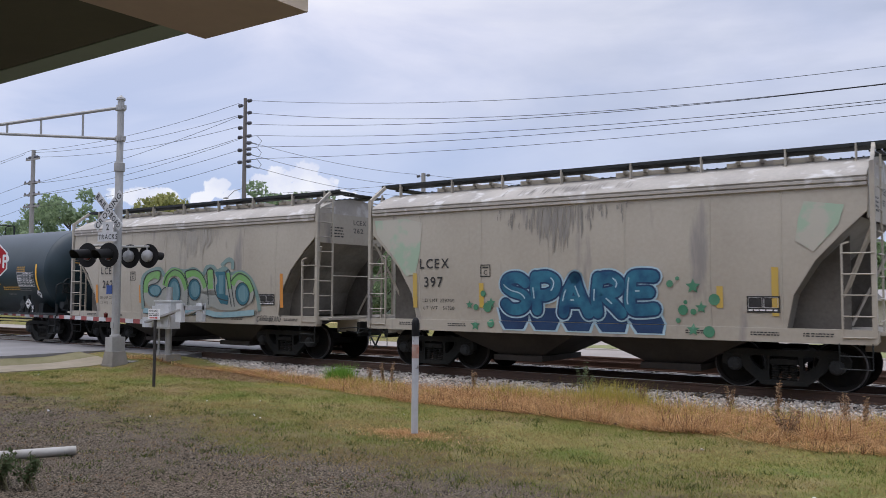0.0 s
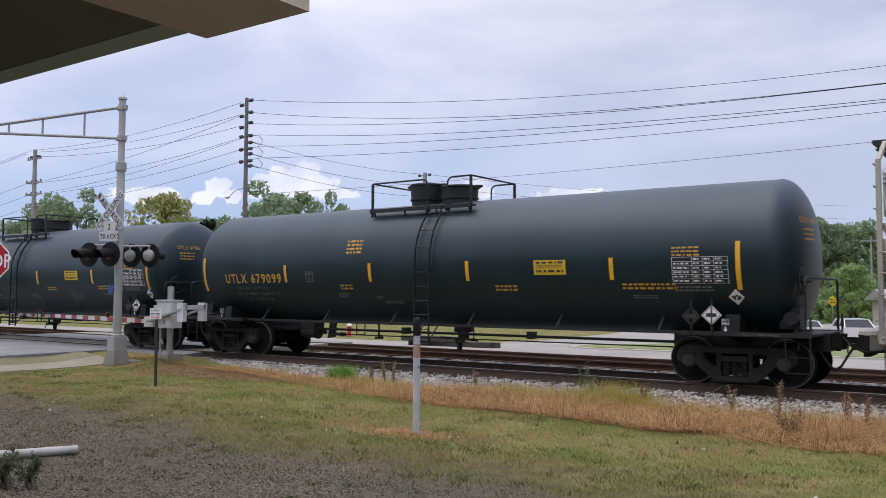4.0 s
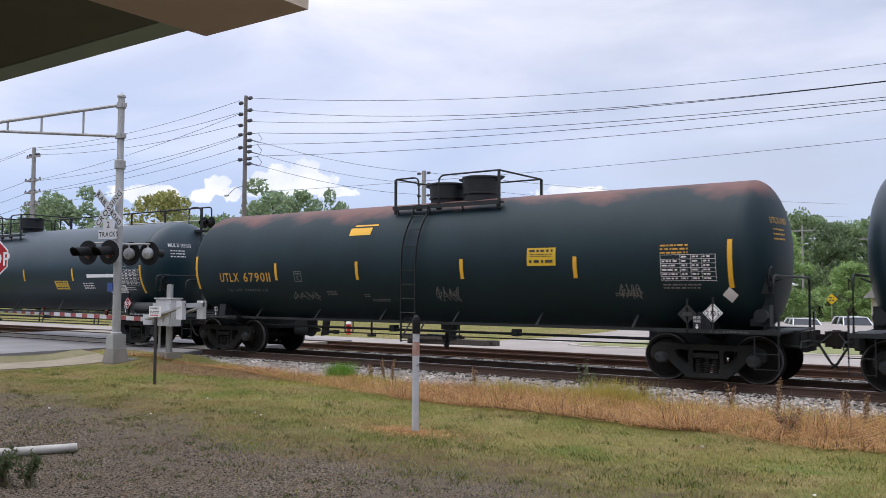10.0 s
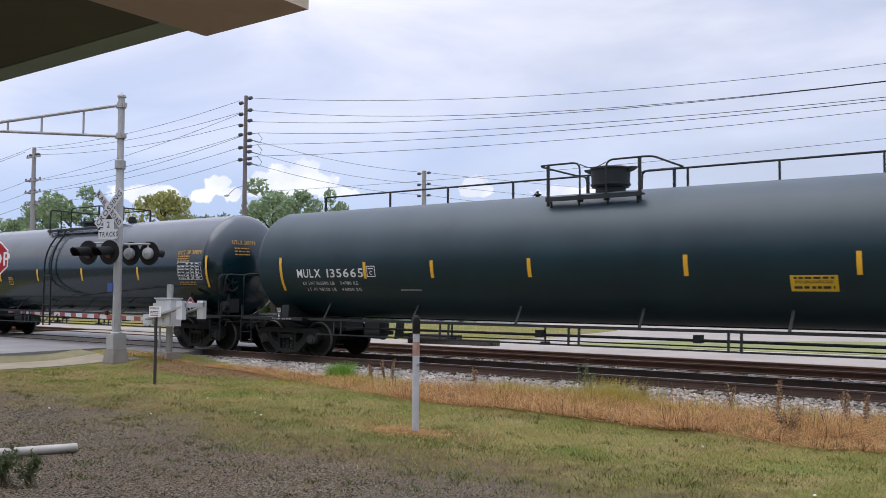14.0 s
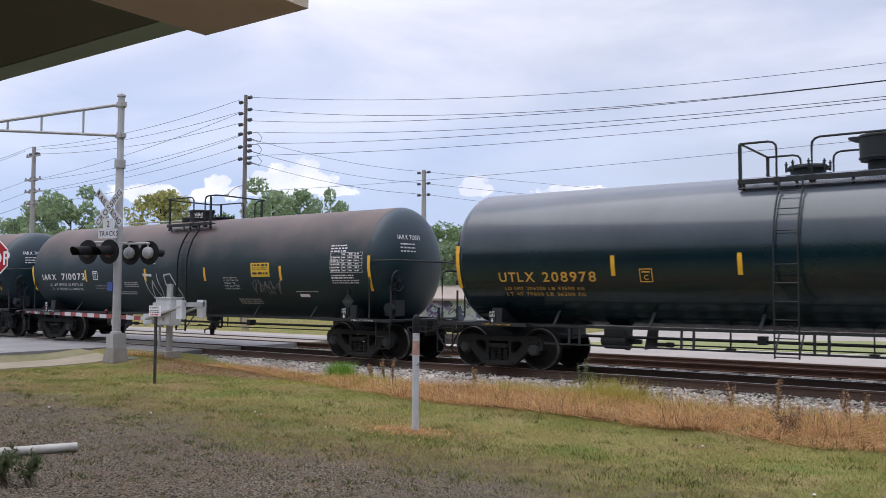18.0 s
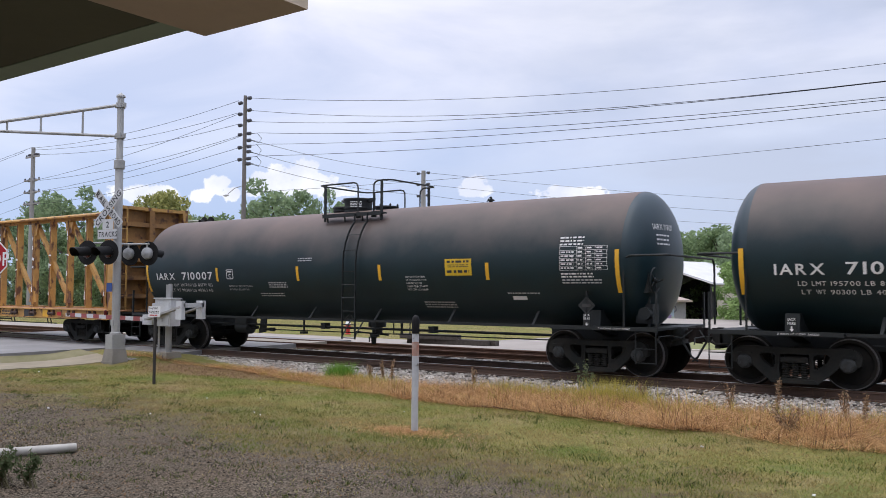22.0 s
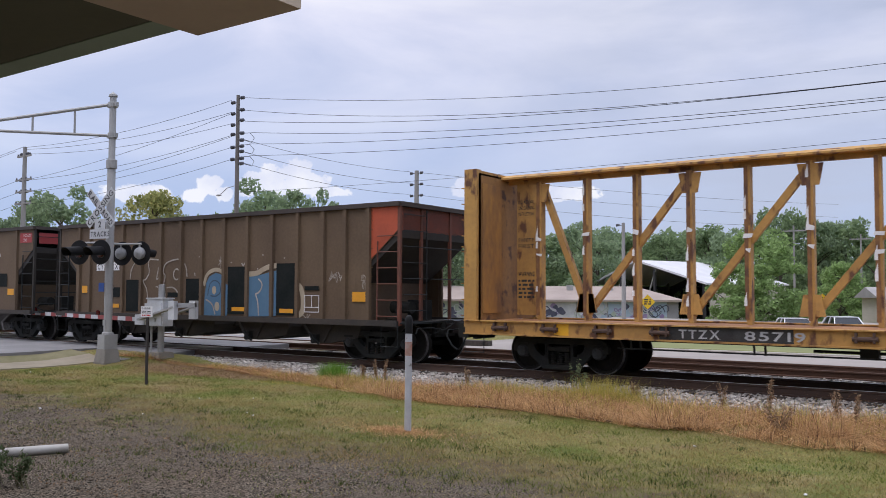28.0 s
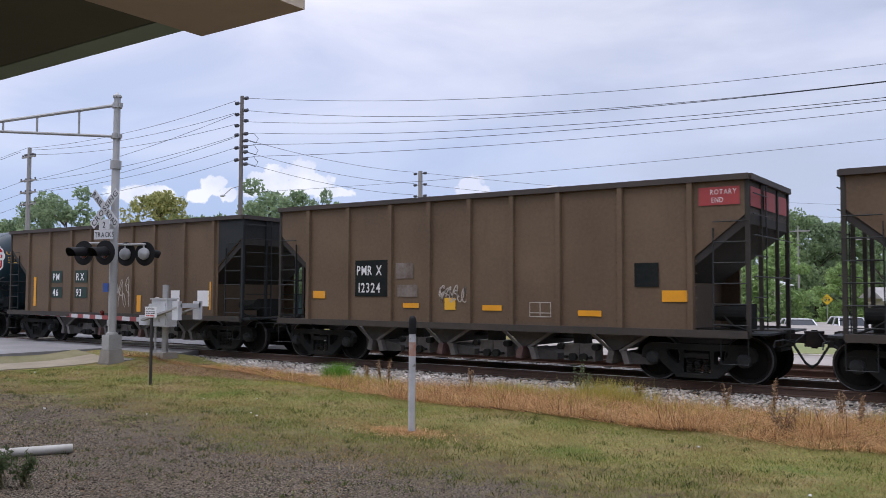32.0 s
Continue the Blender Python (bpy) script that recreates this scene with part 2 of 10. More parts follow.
    def pierced(self, outer, holes, a, b):
        """A flat outline in x, z with holes through it, pulled along y from a to b."""
        bm = bmesh.new()
        for loop in [outer] + holes:
            vs = [bm.verts.new((x, 0, z)) for x, z in loop]
            for i in range(len(vs)):
                bm.edges.new((vs[i - 1], vs[i]))
        bmesh.ops.triangle_fill(bm, use_beauty=True, use_dissolve=False, edges=bm.edges[:])
        bm.verts.index_update()
        pts = [v.co.copy() for v in bm.verts]
        n = len(pts)
        fs = []
        for f in bm.faces:
            ids = [v.index for v in f.verts]
            fs += [tuple(ids), tuple(i + n for i in ids[::-1])]
        bm.free()
        k = 0
        for loop in [outer] + holes:
            m = len(loop)
            fs += [(k + i, k + (i + 1) % m, k + (i + 1) % m + n, k + i + n) for i in range(m)]
            k += m
        return self.add([(q.x, a, q.z) for q in pts] + [(q.x, b, q.z) for q in pts], fs)

    def patch(self, u0, v0, u1, v1, place, nu=1, nv=1):
        """A rectangle laid on a surface."""
        vs = [place(u0 + (u1 - u0) * i / nu, v0 + (v1 - v0) * j / nv) for j in range(nv + 1) for i in range(nu + 1)]
        w = nu + 1
        return self.add(vs, [(j * w + i, j * w + i + 1, (j + 1) * w + i + 1, (j + 1) * w + i) for j in range(nv) for i in range(nu)])

    def stroke(self, path, w, place):
        """A painted line of width w along (u, v) points on a surface, cut short enough to follow its curve."""
        wide = list(w) if isinstance(w, (list, tuple)) else [w] * len(path)
        pts, ws = [path[0]], [wide[0]]
        for (p, q), (a, b) in zip(zip(path, path[1:]), zip(wide, wide[1:])):
            n = max(1, int(math.hypot(q[0] - p[0], q[1] - p[1]) / 0.09))
            for i in range(1, n + 1):
                pts.append((p[0] + (q[0] - p[0]) * i / n, p[1] + (q[1] - p[1]) * i / n))
                ws.append(a + (b - a) * i / n)
        path, w = pts, ws
        k = len(path)
        vs = []
        for i, p in enumerate(path):
            a, b = Vector(path[max(i - 1, 0)]), Vector(path[min(i + 1, k - 1)])
            d = (b - a).normalized() if (b - a).length > 1e-6 else Vector((1, 0))
            wi = w[i] if isinstance(w, (list, tuple)) else w
            s = Vector((-d.y, d.x)) * (wi / 2)
            vs += [place(p[0] - s.x, p[1] - s.y), place(p[0] + s.x, p[1] + s.y)]
        return self.add(vs, [(2 * i, 2 * i + 2, 2 * i + 3, 2 * i + 1) for i in range(k - 1)])

    def shifted(self, x, y, z):
        self.v = [Vector(q) + Vector((x, y, z)) for q in self.v]
        return self

    def blob(self, outline, place):
        """A painted flat shape with the outline (u, v) round its middle."""
        k = len(outline)
        c = (sum(p[0] for p in outline) / k, sum(p[1] for p in outline) / k)
        return self.add([place(*c)] + [place(*p) for p in outline], [(0, i + 1, (i + 1) % k + 1) for i in range(k)])

    def mesh(self, name, material, smooth=0.0):
        me = bpy.data.meshes.new(name)
        me.from_pydata(self.v, [], self.f)
        me.materials.append(material)
        if smooth:
            me.polygons.foreach_set("use_smooth", [True] * len(me.polygons))
            me.set_sharp_from_angle(angle=radians(smooth))
        me.update()
        return me


# rows of marks too small to tell apart one by one
FINE_PRINT = {"brake_shoe_lettering", "yellow_stencil", "capacity_lettering", "notice_text", "stencilled_notice", "table_footnote", "class_stencil", "small_lettering", "small_print", "graffiti_detail",
              "test_data_table", "notice_lettering", "end_lettering", "sign_text", "weight_lettering", "label_grid"}


def part(name, shape, material=None, parent=None, label="", smooth=0.0, at=None):
    data = shape.mesh(name, material, smooth) if isinstance(shape, Shape) else shape
    ob = new(name, data)
    ob.parent = parent
    if at is not None:
        ob.matrix_basis = at
    if label:
        tagged(ob, label)
    if name in FINE_PRINT:
        tagged(ob, kind="stuff")
    return ob


def thing(name, label, category, at=None, group="", kind=""):
    ob = new(name)
    ob.empty_display_size = 0.2
    if at is not None:
        ob.matrix_basis = at
    return tagged(ob, label, category, group, kind)


GLYPHS = {}


def make_glyphs():
    """The built-in font's letters as flat meshes, thin and bold."""
    obs = {}
    for fat in (0.0, 0.022, 0.075, 0.115):
        for ch in "ABCDEFGHIJKLMNOPQRSTUVWXYZ0123456789-.&":
            if fat > 0.05 and ch not in "SPAREBOULC":
                continue
            cu = bpy.data.curves.new("glyph", "FONT")
            cu.body, cu.size, cu.offset, cu.resolution_u = ch, 1.0 / 0.73, fat, 3
            obs[ch, {0.0: False, 0.022: True, 0.075: "fat", 0.115: "fattest"}[fat]] = new("glyph", cu)
    deps = bpy.context.evaluated_depsgraph_get()
    for key, ob in obs.items():
        me = bpy.data.meshes.new_from_object(ob.evaluated_get(deps))
        vs = [(v.co.x, v.co.y) for v in me.vertices]
        x0, x1 = min(v[0] for v in vs), max(v[0] for v in vs)
        GLYPHS[key] = ([(x - x0, y) for x, y in vs], [tuple(p.vertices) for p in me.polygons], x1 - x0)
        bpy.data.meshes.remove(me)
    for ob in obs.values():
        cu = ob.data
        bpy.data.objects.remove(ob)
        bpy.data.curves.remove(cu)


make_glyphs()


def letters(shape, words, u, v, h, place, bold=True, wide=1.0, gap=0.22):
    """Words of height h on a surface, from (u, v) at their lower left."""
    for ch in words:
        if ch == " ":
            u += 0.5 * h * wide
            continue
        vs, fs, w = GLYPHS[ch, bold]
        shape.add([place(u + x * h * wide, v + y * h) for x, y in vs], fs)
        u += (w + gap) * h * wide
    return u


def letters_to(shape, words, u0, u1, v, h, place, bold=True, gap=0.2):
    """Words of height h spread from u0 to u1."""
    wide = sum(0.5 if c == " " else GLYPHS[c, bold][2] + gap for c in words) - gap
    return letters(shape, words, u0, v, h, place, bold, (u1 - u0) / (wide * h), gap)


def bars(shape, u, v, w, h, rows, place, rng, pitch=1.9):
    """Writing too small to read: rows of short bars."""
    for r in range(rows):
        a = u
        while a < u + w:
            b = min(u + w, a + h * rng.uniform(0.9, 3.4))
            shape.patch(a, v - r * h * pitch - h, b, v - r * h * pitch, place)
            a = b + h * rng.uniform(0.5, 1.1)


# ---------------------------------------------------------------- ground
def smooth_step(a, b, x):
    k = min(1.0, max(0.0, (x - a) / (b - a)))
    return k * k * (3 - 2 * k)


def ground_height(x, y):
    z = GROUND_Z + 0.08 * smooth_step(12, 16, y) * smooth_step(-14, -20, x)
    z += 0.15 * smooth_step(13.3, 15.3, y) * smooth_step(-18.9, -20.6, x) * smooth_step(16.6, 15.7, y)
    z += 0.05 * smooth_step(18, 24, y)
    z -= 1.9 * smooth_step(40, 78, y)
    return z + 0.02 * noise.noise(Vector((x * 0.5, y * 0.5, 0)))


def lawn_material():
    """Mown grass going thin and brown, bare gravel near the platform, dry stubble towards the ballast."""
    m = bpy.data.materials.new("ground")
    m.use_nodes = True
    nt = m.node_tree
    b = nt.nodes["Principled BSDF"]
    b.inputs["Roughness"].default_value, b.inputs["Specular IOR Level"].default_value = 0.95, 0.1
    tc = nt.nodes.new("ShaderNodeTexCoord")
    sep = nt.nodes.new("ShaderNodeSeparateXYZ")
    nt.links.new(tc.outputs["Object"], sep.inputs[0])

    def nz(scale, detail=4):
        n = nt.nodes.new("ShaderNodeTexNoise")
        n.inputs["Scale"].default_value, n.inputs["Detail"].default_value = scale, detail
        nt.links.new(tc.outputs["Object"], n.inputs["Vector"])
        return n.outputs[0]

    def ramp(value, lo, hi):
        r = nt.nodes.new("ShaderNodeMapRange")
        r.inputs[1].default_value, r.inputs[2].default_value = lo, hi
        nt.links.new(value, r.inputs[0])
        return r.outputs[0]

    def calc(op, p, q, k=None):
        n = nt.nodes.new("ShaderNodeMath")
        n.operation = op
        for i, s in enumerate((p, q, k)):
            if s is None:
                continue
            if isinstance(s, (int, float)):
                n.inputs[i].default_value = s
            else:
                nt.links.new(s, n.inputs[i])
        return n.outputs[0]

    def blend(k, p, q):
        n = nt.nodes.new("ShaderNodeMix")
        n.data_type = "RGBA"
        nt.links.new(k, n.inputs[0])
        for i, s in ((6, p), (7, q)):
            if isinstance(s, tuple):
                n.inputs[i].default_value = (*s, 1)
            else:
                nt.links.new(s, n.inputs[i])
        return n.outputs[2]

    fine, mid, broad = nz(46, 7), nz(5, 6), nz(0.55, 6)
    grass = blend(ramp(mid, 0.35, 0.65), (0.19, 0.186, 0.052), (0.285, 0.246, 0.088))
    grass = blend(ramp(broad, 0.47, 0.74), grass, (0.30, 0.235, 0.118))
    patchy = nz(0.85, 5)
    grass = blend(ramp(patchy, 0.54, 0.66), grass, (0.150, 0.185, 0.045))
    grass = blend(ramp(patchy, 0.42, 0.32), grass, (0.255, 0.175, 0.095))
    grass = blend(ramp(fine, 0.46, 0.62), grass, (0.085, 0.082, 0.034))
    stones = blend(ramp(fine, 0.42, 0.62), (0.028, 0.022, 0.016), (0.22, 0.183, 0.138))
    soil = blend(ramp(fine, 0.42, 0.60), (0.055, 0.042, 0.030), (0.19, 0.148, 0.108))
    stones = blend(ramp(mid, 0.46, 0.64), stones, soil)
    stones = blend(ramp(broad, 0.50, 0.66), stones, soil)
    # the gravel lies on the viewer's side of a slanting, ragged edge
    line = calc("MULTIPLY_ADD", sep.outputs[0], 0.09, calc("MULTIPLY_ADD", broad, 4.6, sep.outputs[1]))
    line = calc("MULTIPLY_ADD", mid, 2.4, line)
    earth = blend(ramp(mid, 0.4, 0.6), (0.10, 0.072, 0.042), (0.135, 0.115, 0.06))
    # trodden brown earth beside the crossing gate
    bare_x = calc("MULTIPLY", calc("ADD", sep.outputs[0], 17.0), 0.36)
    bare_y = calc("MULTIPLY", calc("ADD", sep.outputs[1], -14.25), 0.85)
    bare = calc("ADD", calc("MULTIPLY", bare_x, bare_x), calc("MULTIPLY_ADD", bare_y, bare_y, calc("MULTIPLY", mid, 1.2)))
    brown = blend(ramp(fine, 0.42, 0.6), (0.155, 0.098, 0.058), (0.335, 0.225, 0.145))
    grass = blend(ramp(bare, 1.75, 1.15), grass, brown)
    col = blend(ramp(line, 10.0, 11.3), stones, blend(ramp(line, 11.0, 13.2), earth, grass))
    nt.links.new(col, b.inputs["Base Color"])
    bp = nt.nodes.new("ShaderNodeBump")
    bp.inputs["Strength"].default_value, bp.inputs["Distance"].default_value = 0.6, 0.03
    nt.links.new(calc("ADD", fine, mid), bp.inputs["Height"])
    nt.links.new(bp.outputs[0], b.inputs["Normal"])
    return m


def build_ground():
    """One sheet, fine near the viewer and coarse towards the horizon."""
    def cuts(fine0, fine1, step, far0, far1):
        out, x, s = [], fine0, step
        while x > far0:
            s *= 1.35
            x -= s
            out.insert(0, x)
        n = int((fine1 - fine0) / step)
        out += [fine0 + i * step for i in range(n + 1)]
        x, s = fine1, step
        while x < far1:
            s *= 1.35
            x += s
            out.append(x)
        return out

    xs, ys = cuts(-26, 4, 0.4, -1500, 1500), cuts(0, 26, 0.4, -300, 2200)
    vs = [(x, y, ground_height(x, y)) for y in ys for x in xs]
    w = len(xs)
    sh = Shape()
    sh.v = vs
    sh.f = [(j * w + i, j * w + i + 1, (j + 1) * w + i + 1, (j + 1) * w + i) for j in range(len(ys) - 1) for i in range(w - 1)]
    tagged(part("ground", sh, lawn_material(), smooth=60), "mown, patchy brown-green lawn with bare gravel", "ground", kind="structure")


build_ground()

ASPHALT = mat("asphalt", (0.27, 0.265, 0.265), (0.20, 0.195, 0.20), 0.9, 0, 60, 0.8, 0.5, 0.2, spec=0.2)
PALE = mat("pale_asphalt", (0.37, 0.335, 0.305), (0.28, 0.255, 0.235), 0.9, 0, 50, 0.5, 0.5, 0.1, spec=0.2)
CONCRETE = mat("concrete", (0.33, 0.30, 0.255), (0.24, 0.215, 0.18), 0.9, 0, 40, 1.5, 0.5, 0.2, spec=0.2)
DRY_FIELD = mat("dry_field", (0.43, 0.34, 0.155), (0.33, 0.285, 0.13), 0.95, 0, 20, 0.25, 0.5, 0.3, spec=0.1)
GREEN_FIELD = mat("green_verge", (0.19, 0.215, 0.10), (0.25, 0.255, 0.12), 0.95, 0, 20, 0.4, 0.5, 0.3, spec=0.1)
BALLAST_BASE = mat("ballast_bed", (0.24, 0.225, 0.21), (0.11, 0.10, 0.09), 0.95, 0, 28, 1.0, 0.6, 0.8, spec=0.15)
BALLAST = mat("ballast_stone", (0.54, 0.505, 0.46), (0.26, 0.235, 0.205), 0.9, 0, 30, 2.0, 0.5, 0.2, spread=0.65, spec=0.2)
RAIL = mat("rail_steel", (0.075, 0.052, 0.042), (0.11, 0.066, 0.048), 0.75, 0.1, 25, 1.5, 0.5, 0.2)
RAIL_RUST = mat("rail_rust", (0.13, 0.068, 0.045), (0.085, 0.05, 0.038), 0.8, 0.1, 25, 1.5, 0.5, 0.2)
RAIL_TOP = mat("rail_polished", (0.55, 0.54, 0.54), (0.35, 0.34, 0.34), 0.3, 0.9, 30, 1.5, 0.4, 0.03)
TIE = mat("tie_wood", (0.085, 0.072, 0.062), (0.045, 0.038, 0.033), 0.9, 0, 20, 2.0, 0.5, 0.4, stretch=(6, 1, 6), spread=0.25)


def slab(name, label, category, outline, z0, z1, material):
    """A flat paved piece of the setting."""
    return tagged(part(name, Shape().prism(outline, z0, z1, "z"), material), label, category, kind="structure")


slab("road", "grey asphalt road over the level crossing", "road", [(-34.5, -30), (-23.75, -30), (-23.75, 23.1), (-34.5, 23.1)], -0.6, -0.035, ASPHALT)
slab("street", "pale worn asphalt street beside the tracks", "road", [(-140, 23.25), (60, 23.25), (60, 26.6), (-140, 26.6)], -0.8, -0.16, PALE)
SHOULDER = mat("weedy_earth", (0.24, 0.215, 0.135), (0.16, 0.155, 0.08), 0.95, 0, 22, 1.6, 0.6, 0.4, spec=0.1)
SANDY = mat("sandy_concrete", (0.33, 0.285, 0.215), (0.22, 0.19, 0.14), 0.9, 0, 40, 1.5, 0.5, 0.2, spec=0.2)


def strip(name, label, category, near, far, lift, material):
    """A thin paved or earthen strip that lies on the ground between two lines of (x, y, height above it)."""
    sh = Shape()
    n = 24
    line = lambda pts, t: tuple(a + (b - a) * (t * (len(pts) - 1) % 1.0) for a, b in zip(pts[min(int(t * (len(pts) - 1)), len(pts) - 2)], pts[min(int(t * (len(pts) - 1)) + 1, len(pts) - 1)])) if t < 1 else pts[-1]
    for i in range(n + 1):
        a, b = line(near, i / n), line(far, i / n)
        for k in range(5):
            x, y, h = (p + (q - p) * k / 4 for p, q in zip(a, b))
            wob = 0.05 * noise.noise(Vector((x * 2, y * 2, 1))) if k in (0, 4) else 0.0
            sh.v.append((x + wob, y, ground_height(x, y) + lift + h))
    sh.f = [(i * 5 + k, i * 5 + k + 1, (i + 1) * 5 + k + 1, (i + 1) * 5 + k) for i in range(n) for k in range(4)]
    m = len(sh.v)
    sh.v += [(x, y, z - 0.12) for x, y, z in sh.v]
    for k in (0, 4):
        sh.f += [(i * 5 + k, (i + 1) * 5 + k, m + (i + 1) * 5 + k, m + i * 5 + k) for i in range(n)]
    for i in (0, n):
        sh.f += [(i * 5 + k, i * 5 + k + 1, m + i * 5 + k + 1, m + i * 5 + k) for k in range(4)]
    return tagged(part(name, sh, material), label, category, kind="structure")


strip("pavement", "sand-coloured concrete pavement, its edges overgrown", "pavement", [(-21.9, 2, 0), (-21.75, 8, 0), (-21.6, 11.6, 0), (-21.25, 14.1, 0)],
      [(-23.6, 2, 0), (-23.55, 8, 0), (-23.45, 12.2, 0), (-22.8, 14.6, 0)], 0.022, SANDY)
strip("shoulder", "weedy earth shoulder sloping from the road", "verge", [(-23.55, 2, 0.01), (-23.5, 8, 0.01), (-23.4, 12.2, 0.01), (-22.75, 14.6, 0.01)],
      [(-23.78, 2, 0.26), (-23.78, 8, 0.26), (-23.78, 12.2, 0.22), (-23.78, 14.6, 0.10)], 0.004, SHOULDER)
slab("verge", "sun-dried yellow grass field behind the street", "field", [(-150, 26.7), (-17.2, 26.7), (-19.5, 31.5), (-26, 43), (-150, 43)], -1.2, -0.19, DRY_FIELD)
slab("kerb", "pale concrete kerb round the traffic island", "kerb", [(-14.35, 28.1), (-13.5, 27.5), (-5.0, 28.33), (10.1, 30.72), (12.3, 36.8), (-6.2, 36.8), (-12.3, 32.2), (-14.2, 29.1)], -1.2, -0.155, mat("pale_kerb", (0.52, 0.48, 0.43), (0.40, 0.37, 0.33), 0.85, 0, 30, 1.5, 0.5, 0.1))
slab("verge", "green traffic island of short grass", "grass", [(-14.1, 28.1), (-13.4, 27.75), (-5.0, 28.6), (10, 31), (12, 36.5), (-6, 36.5), (-12.0, 32), (-13.9, 29.0)], -1.2, -0.14, GREEN_FIELD)
slab("street", "pale asphalt side street and car park", "road", [(-17.0, 26.62), (60, 26.62), (60, 62), (-27, 62), (-25.5, 43.2), (-18.9, 31.5)], -2.6, -0.20, PALE)


def build_track(y, rust, name, label):
    """Two rails on wooden ties in stone ballast."""
    tr = thing(name, label, "railway track", pose(0, y, 0), kind="structure")
    prof = [(-0.07, -0.172), (0.07, -0.172), (0.07, -0.155), (0.012, -0.14), (0.012, -0.045), (0.036, -0.035), (0.036, -0.004), (0.03, 0.0),
            (-0.03, 0.0), (-0.036, -0.004), (-0.036, -0.035), (-0.012, -0.045), (-0.012, -0.14), (-0.07, -0.155)]
    for side in (-0.755, 0.755):
        r = part("rail", Shape().prism([(side + a, b) for a, b in prof], -160, 60, "x"), RAIL_RUST if rust else RAIL, tr)
        part("rail_head", Shape().box(-160, side - 0.024, 0.0005, 60, side + 0.024, 0.0025), RAIL_RUST if rust else RAIL_TOP, r, "worn running surface")
        if not rust:
            for x in (-13.7, -1.9):
                jo = Shape().box(x - 0.45, side - 0.045, -0.13, x + 0.45, side - 0.013, -0.05)
                for k in range(4):
                    jo.lathe([(0.022, 0), (0.022, 0.02)], (x - 0.33 + 0.22 * k, side - 0.065, -0.09), "y", 6)
                part("joint_bar", jo, RAIL, r)
    tie = Shape().box(-0.115, -1.3, -0.34, 0.115, 1.3, -0.176).mesh("tie", TIE)
    rng = random.Random(int(y * 10))
    for i in range(150):
        if name == "track_2" and i % 2:
            continue
        x = -70 + i * 0.533
        if -34 < x < -21.5:
            continue
        part("tie", tie, TIE, tr, at=pose(x + rng.uniform(-0.02, 0.02), rng.uniform(-0.05, 0.05), rng.uniform(-0.006, 0.004), 0, 0, rng.uniform(-1, 1)))
    return tr


build_track(TRACK_Y, False, "track_1", "main track with brown rails and a polished running edge")
build_track(SECOND_Y, True, "track_2", "rusty second track beside the main line")
tagged(part("ballast_bed", Shape().prism([(14.75, -0.40), (15.2, -0.31), (16.15, -0.215), (23.0, -0.215), (23.3, -0.32), (23.3, -0.5), (14.75, -0.5)], -160, 60, "x"),
            BALLAST_BASE), "bed of grey crushed stone under the tracks", "ballast", kind="structure")
for k, (y0, y1) in enumerate(((14.2, 16.62), (16.75, 18.11), (18.25, 20.53), (20.67, 22.03), (22.17, 23.3))):
    tagged(part("crossing_panel_%d" % (k + 1), Shape().prism([(y0, -0.24), (y1, -0.24), (y1, -0.03), (y0, -0.03 if k else -0.17)], -35.0, -20.6, "x"),
                ASPHALT if k in (0, 2, 4) else CONCRETE), "worn grey infill panel of the level crossing", "crossing panel", kind="structure")

# ---------------------------------------------------------------- running gear
TRUCK = {}


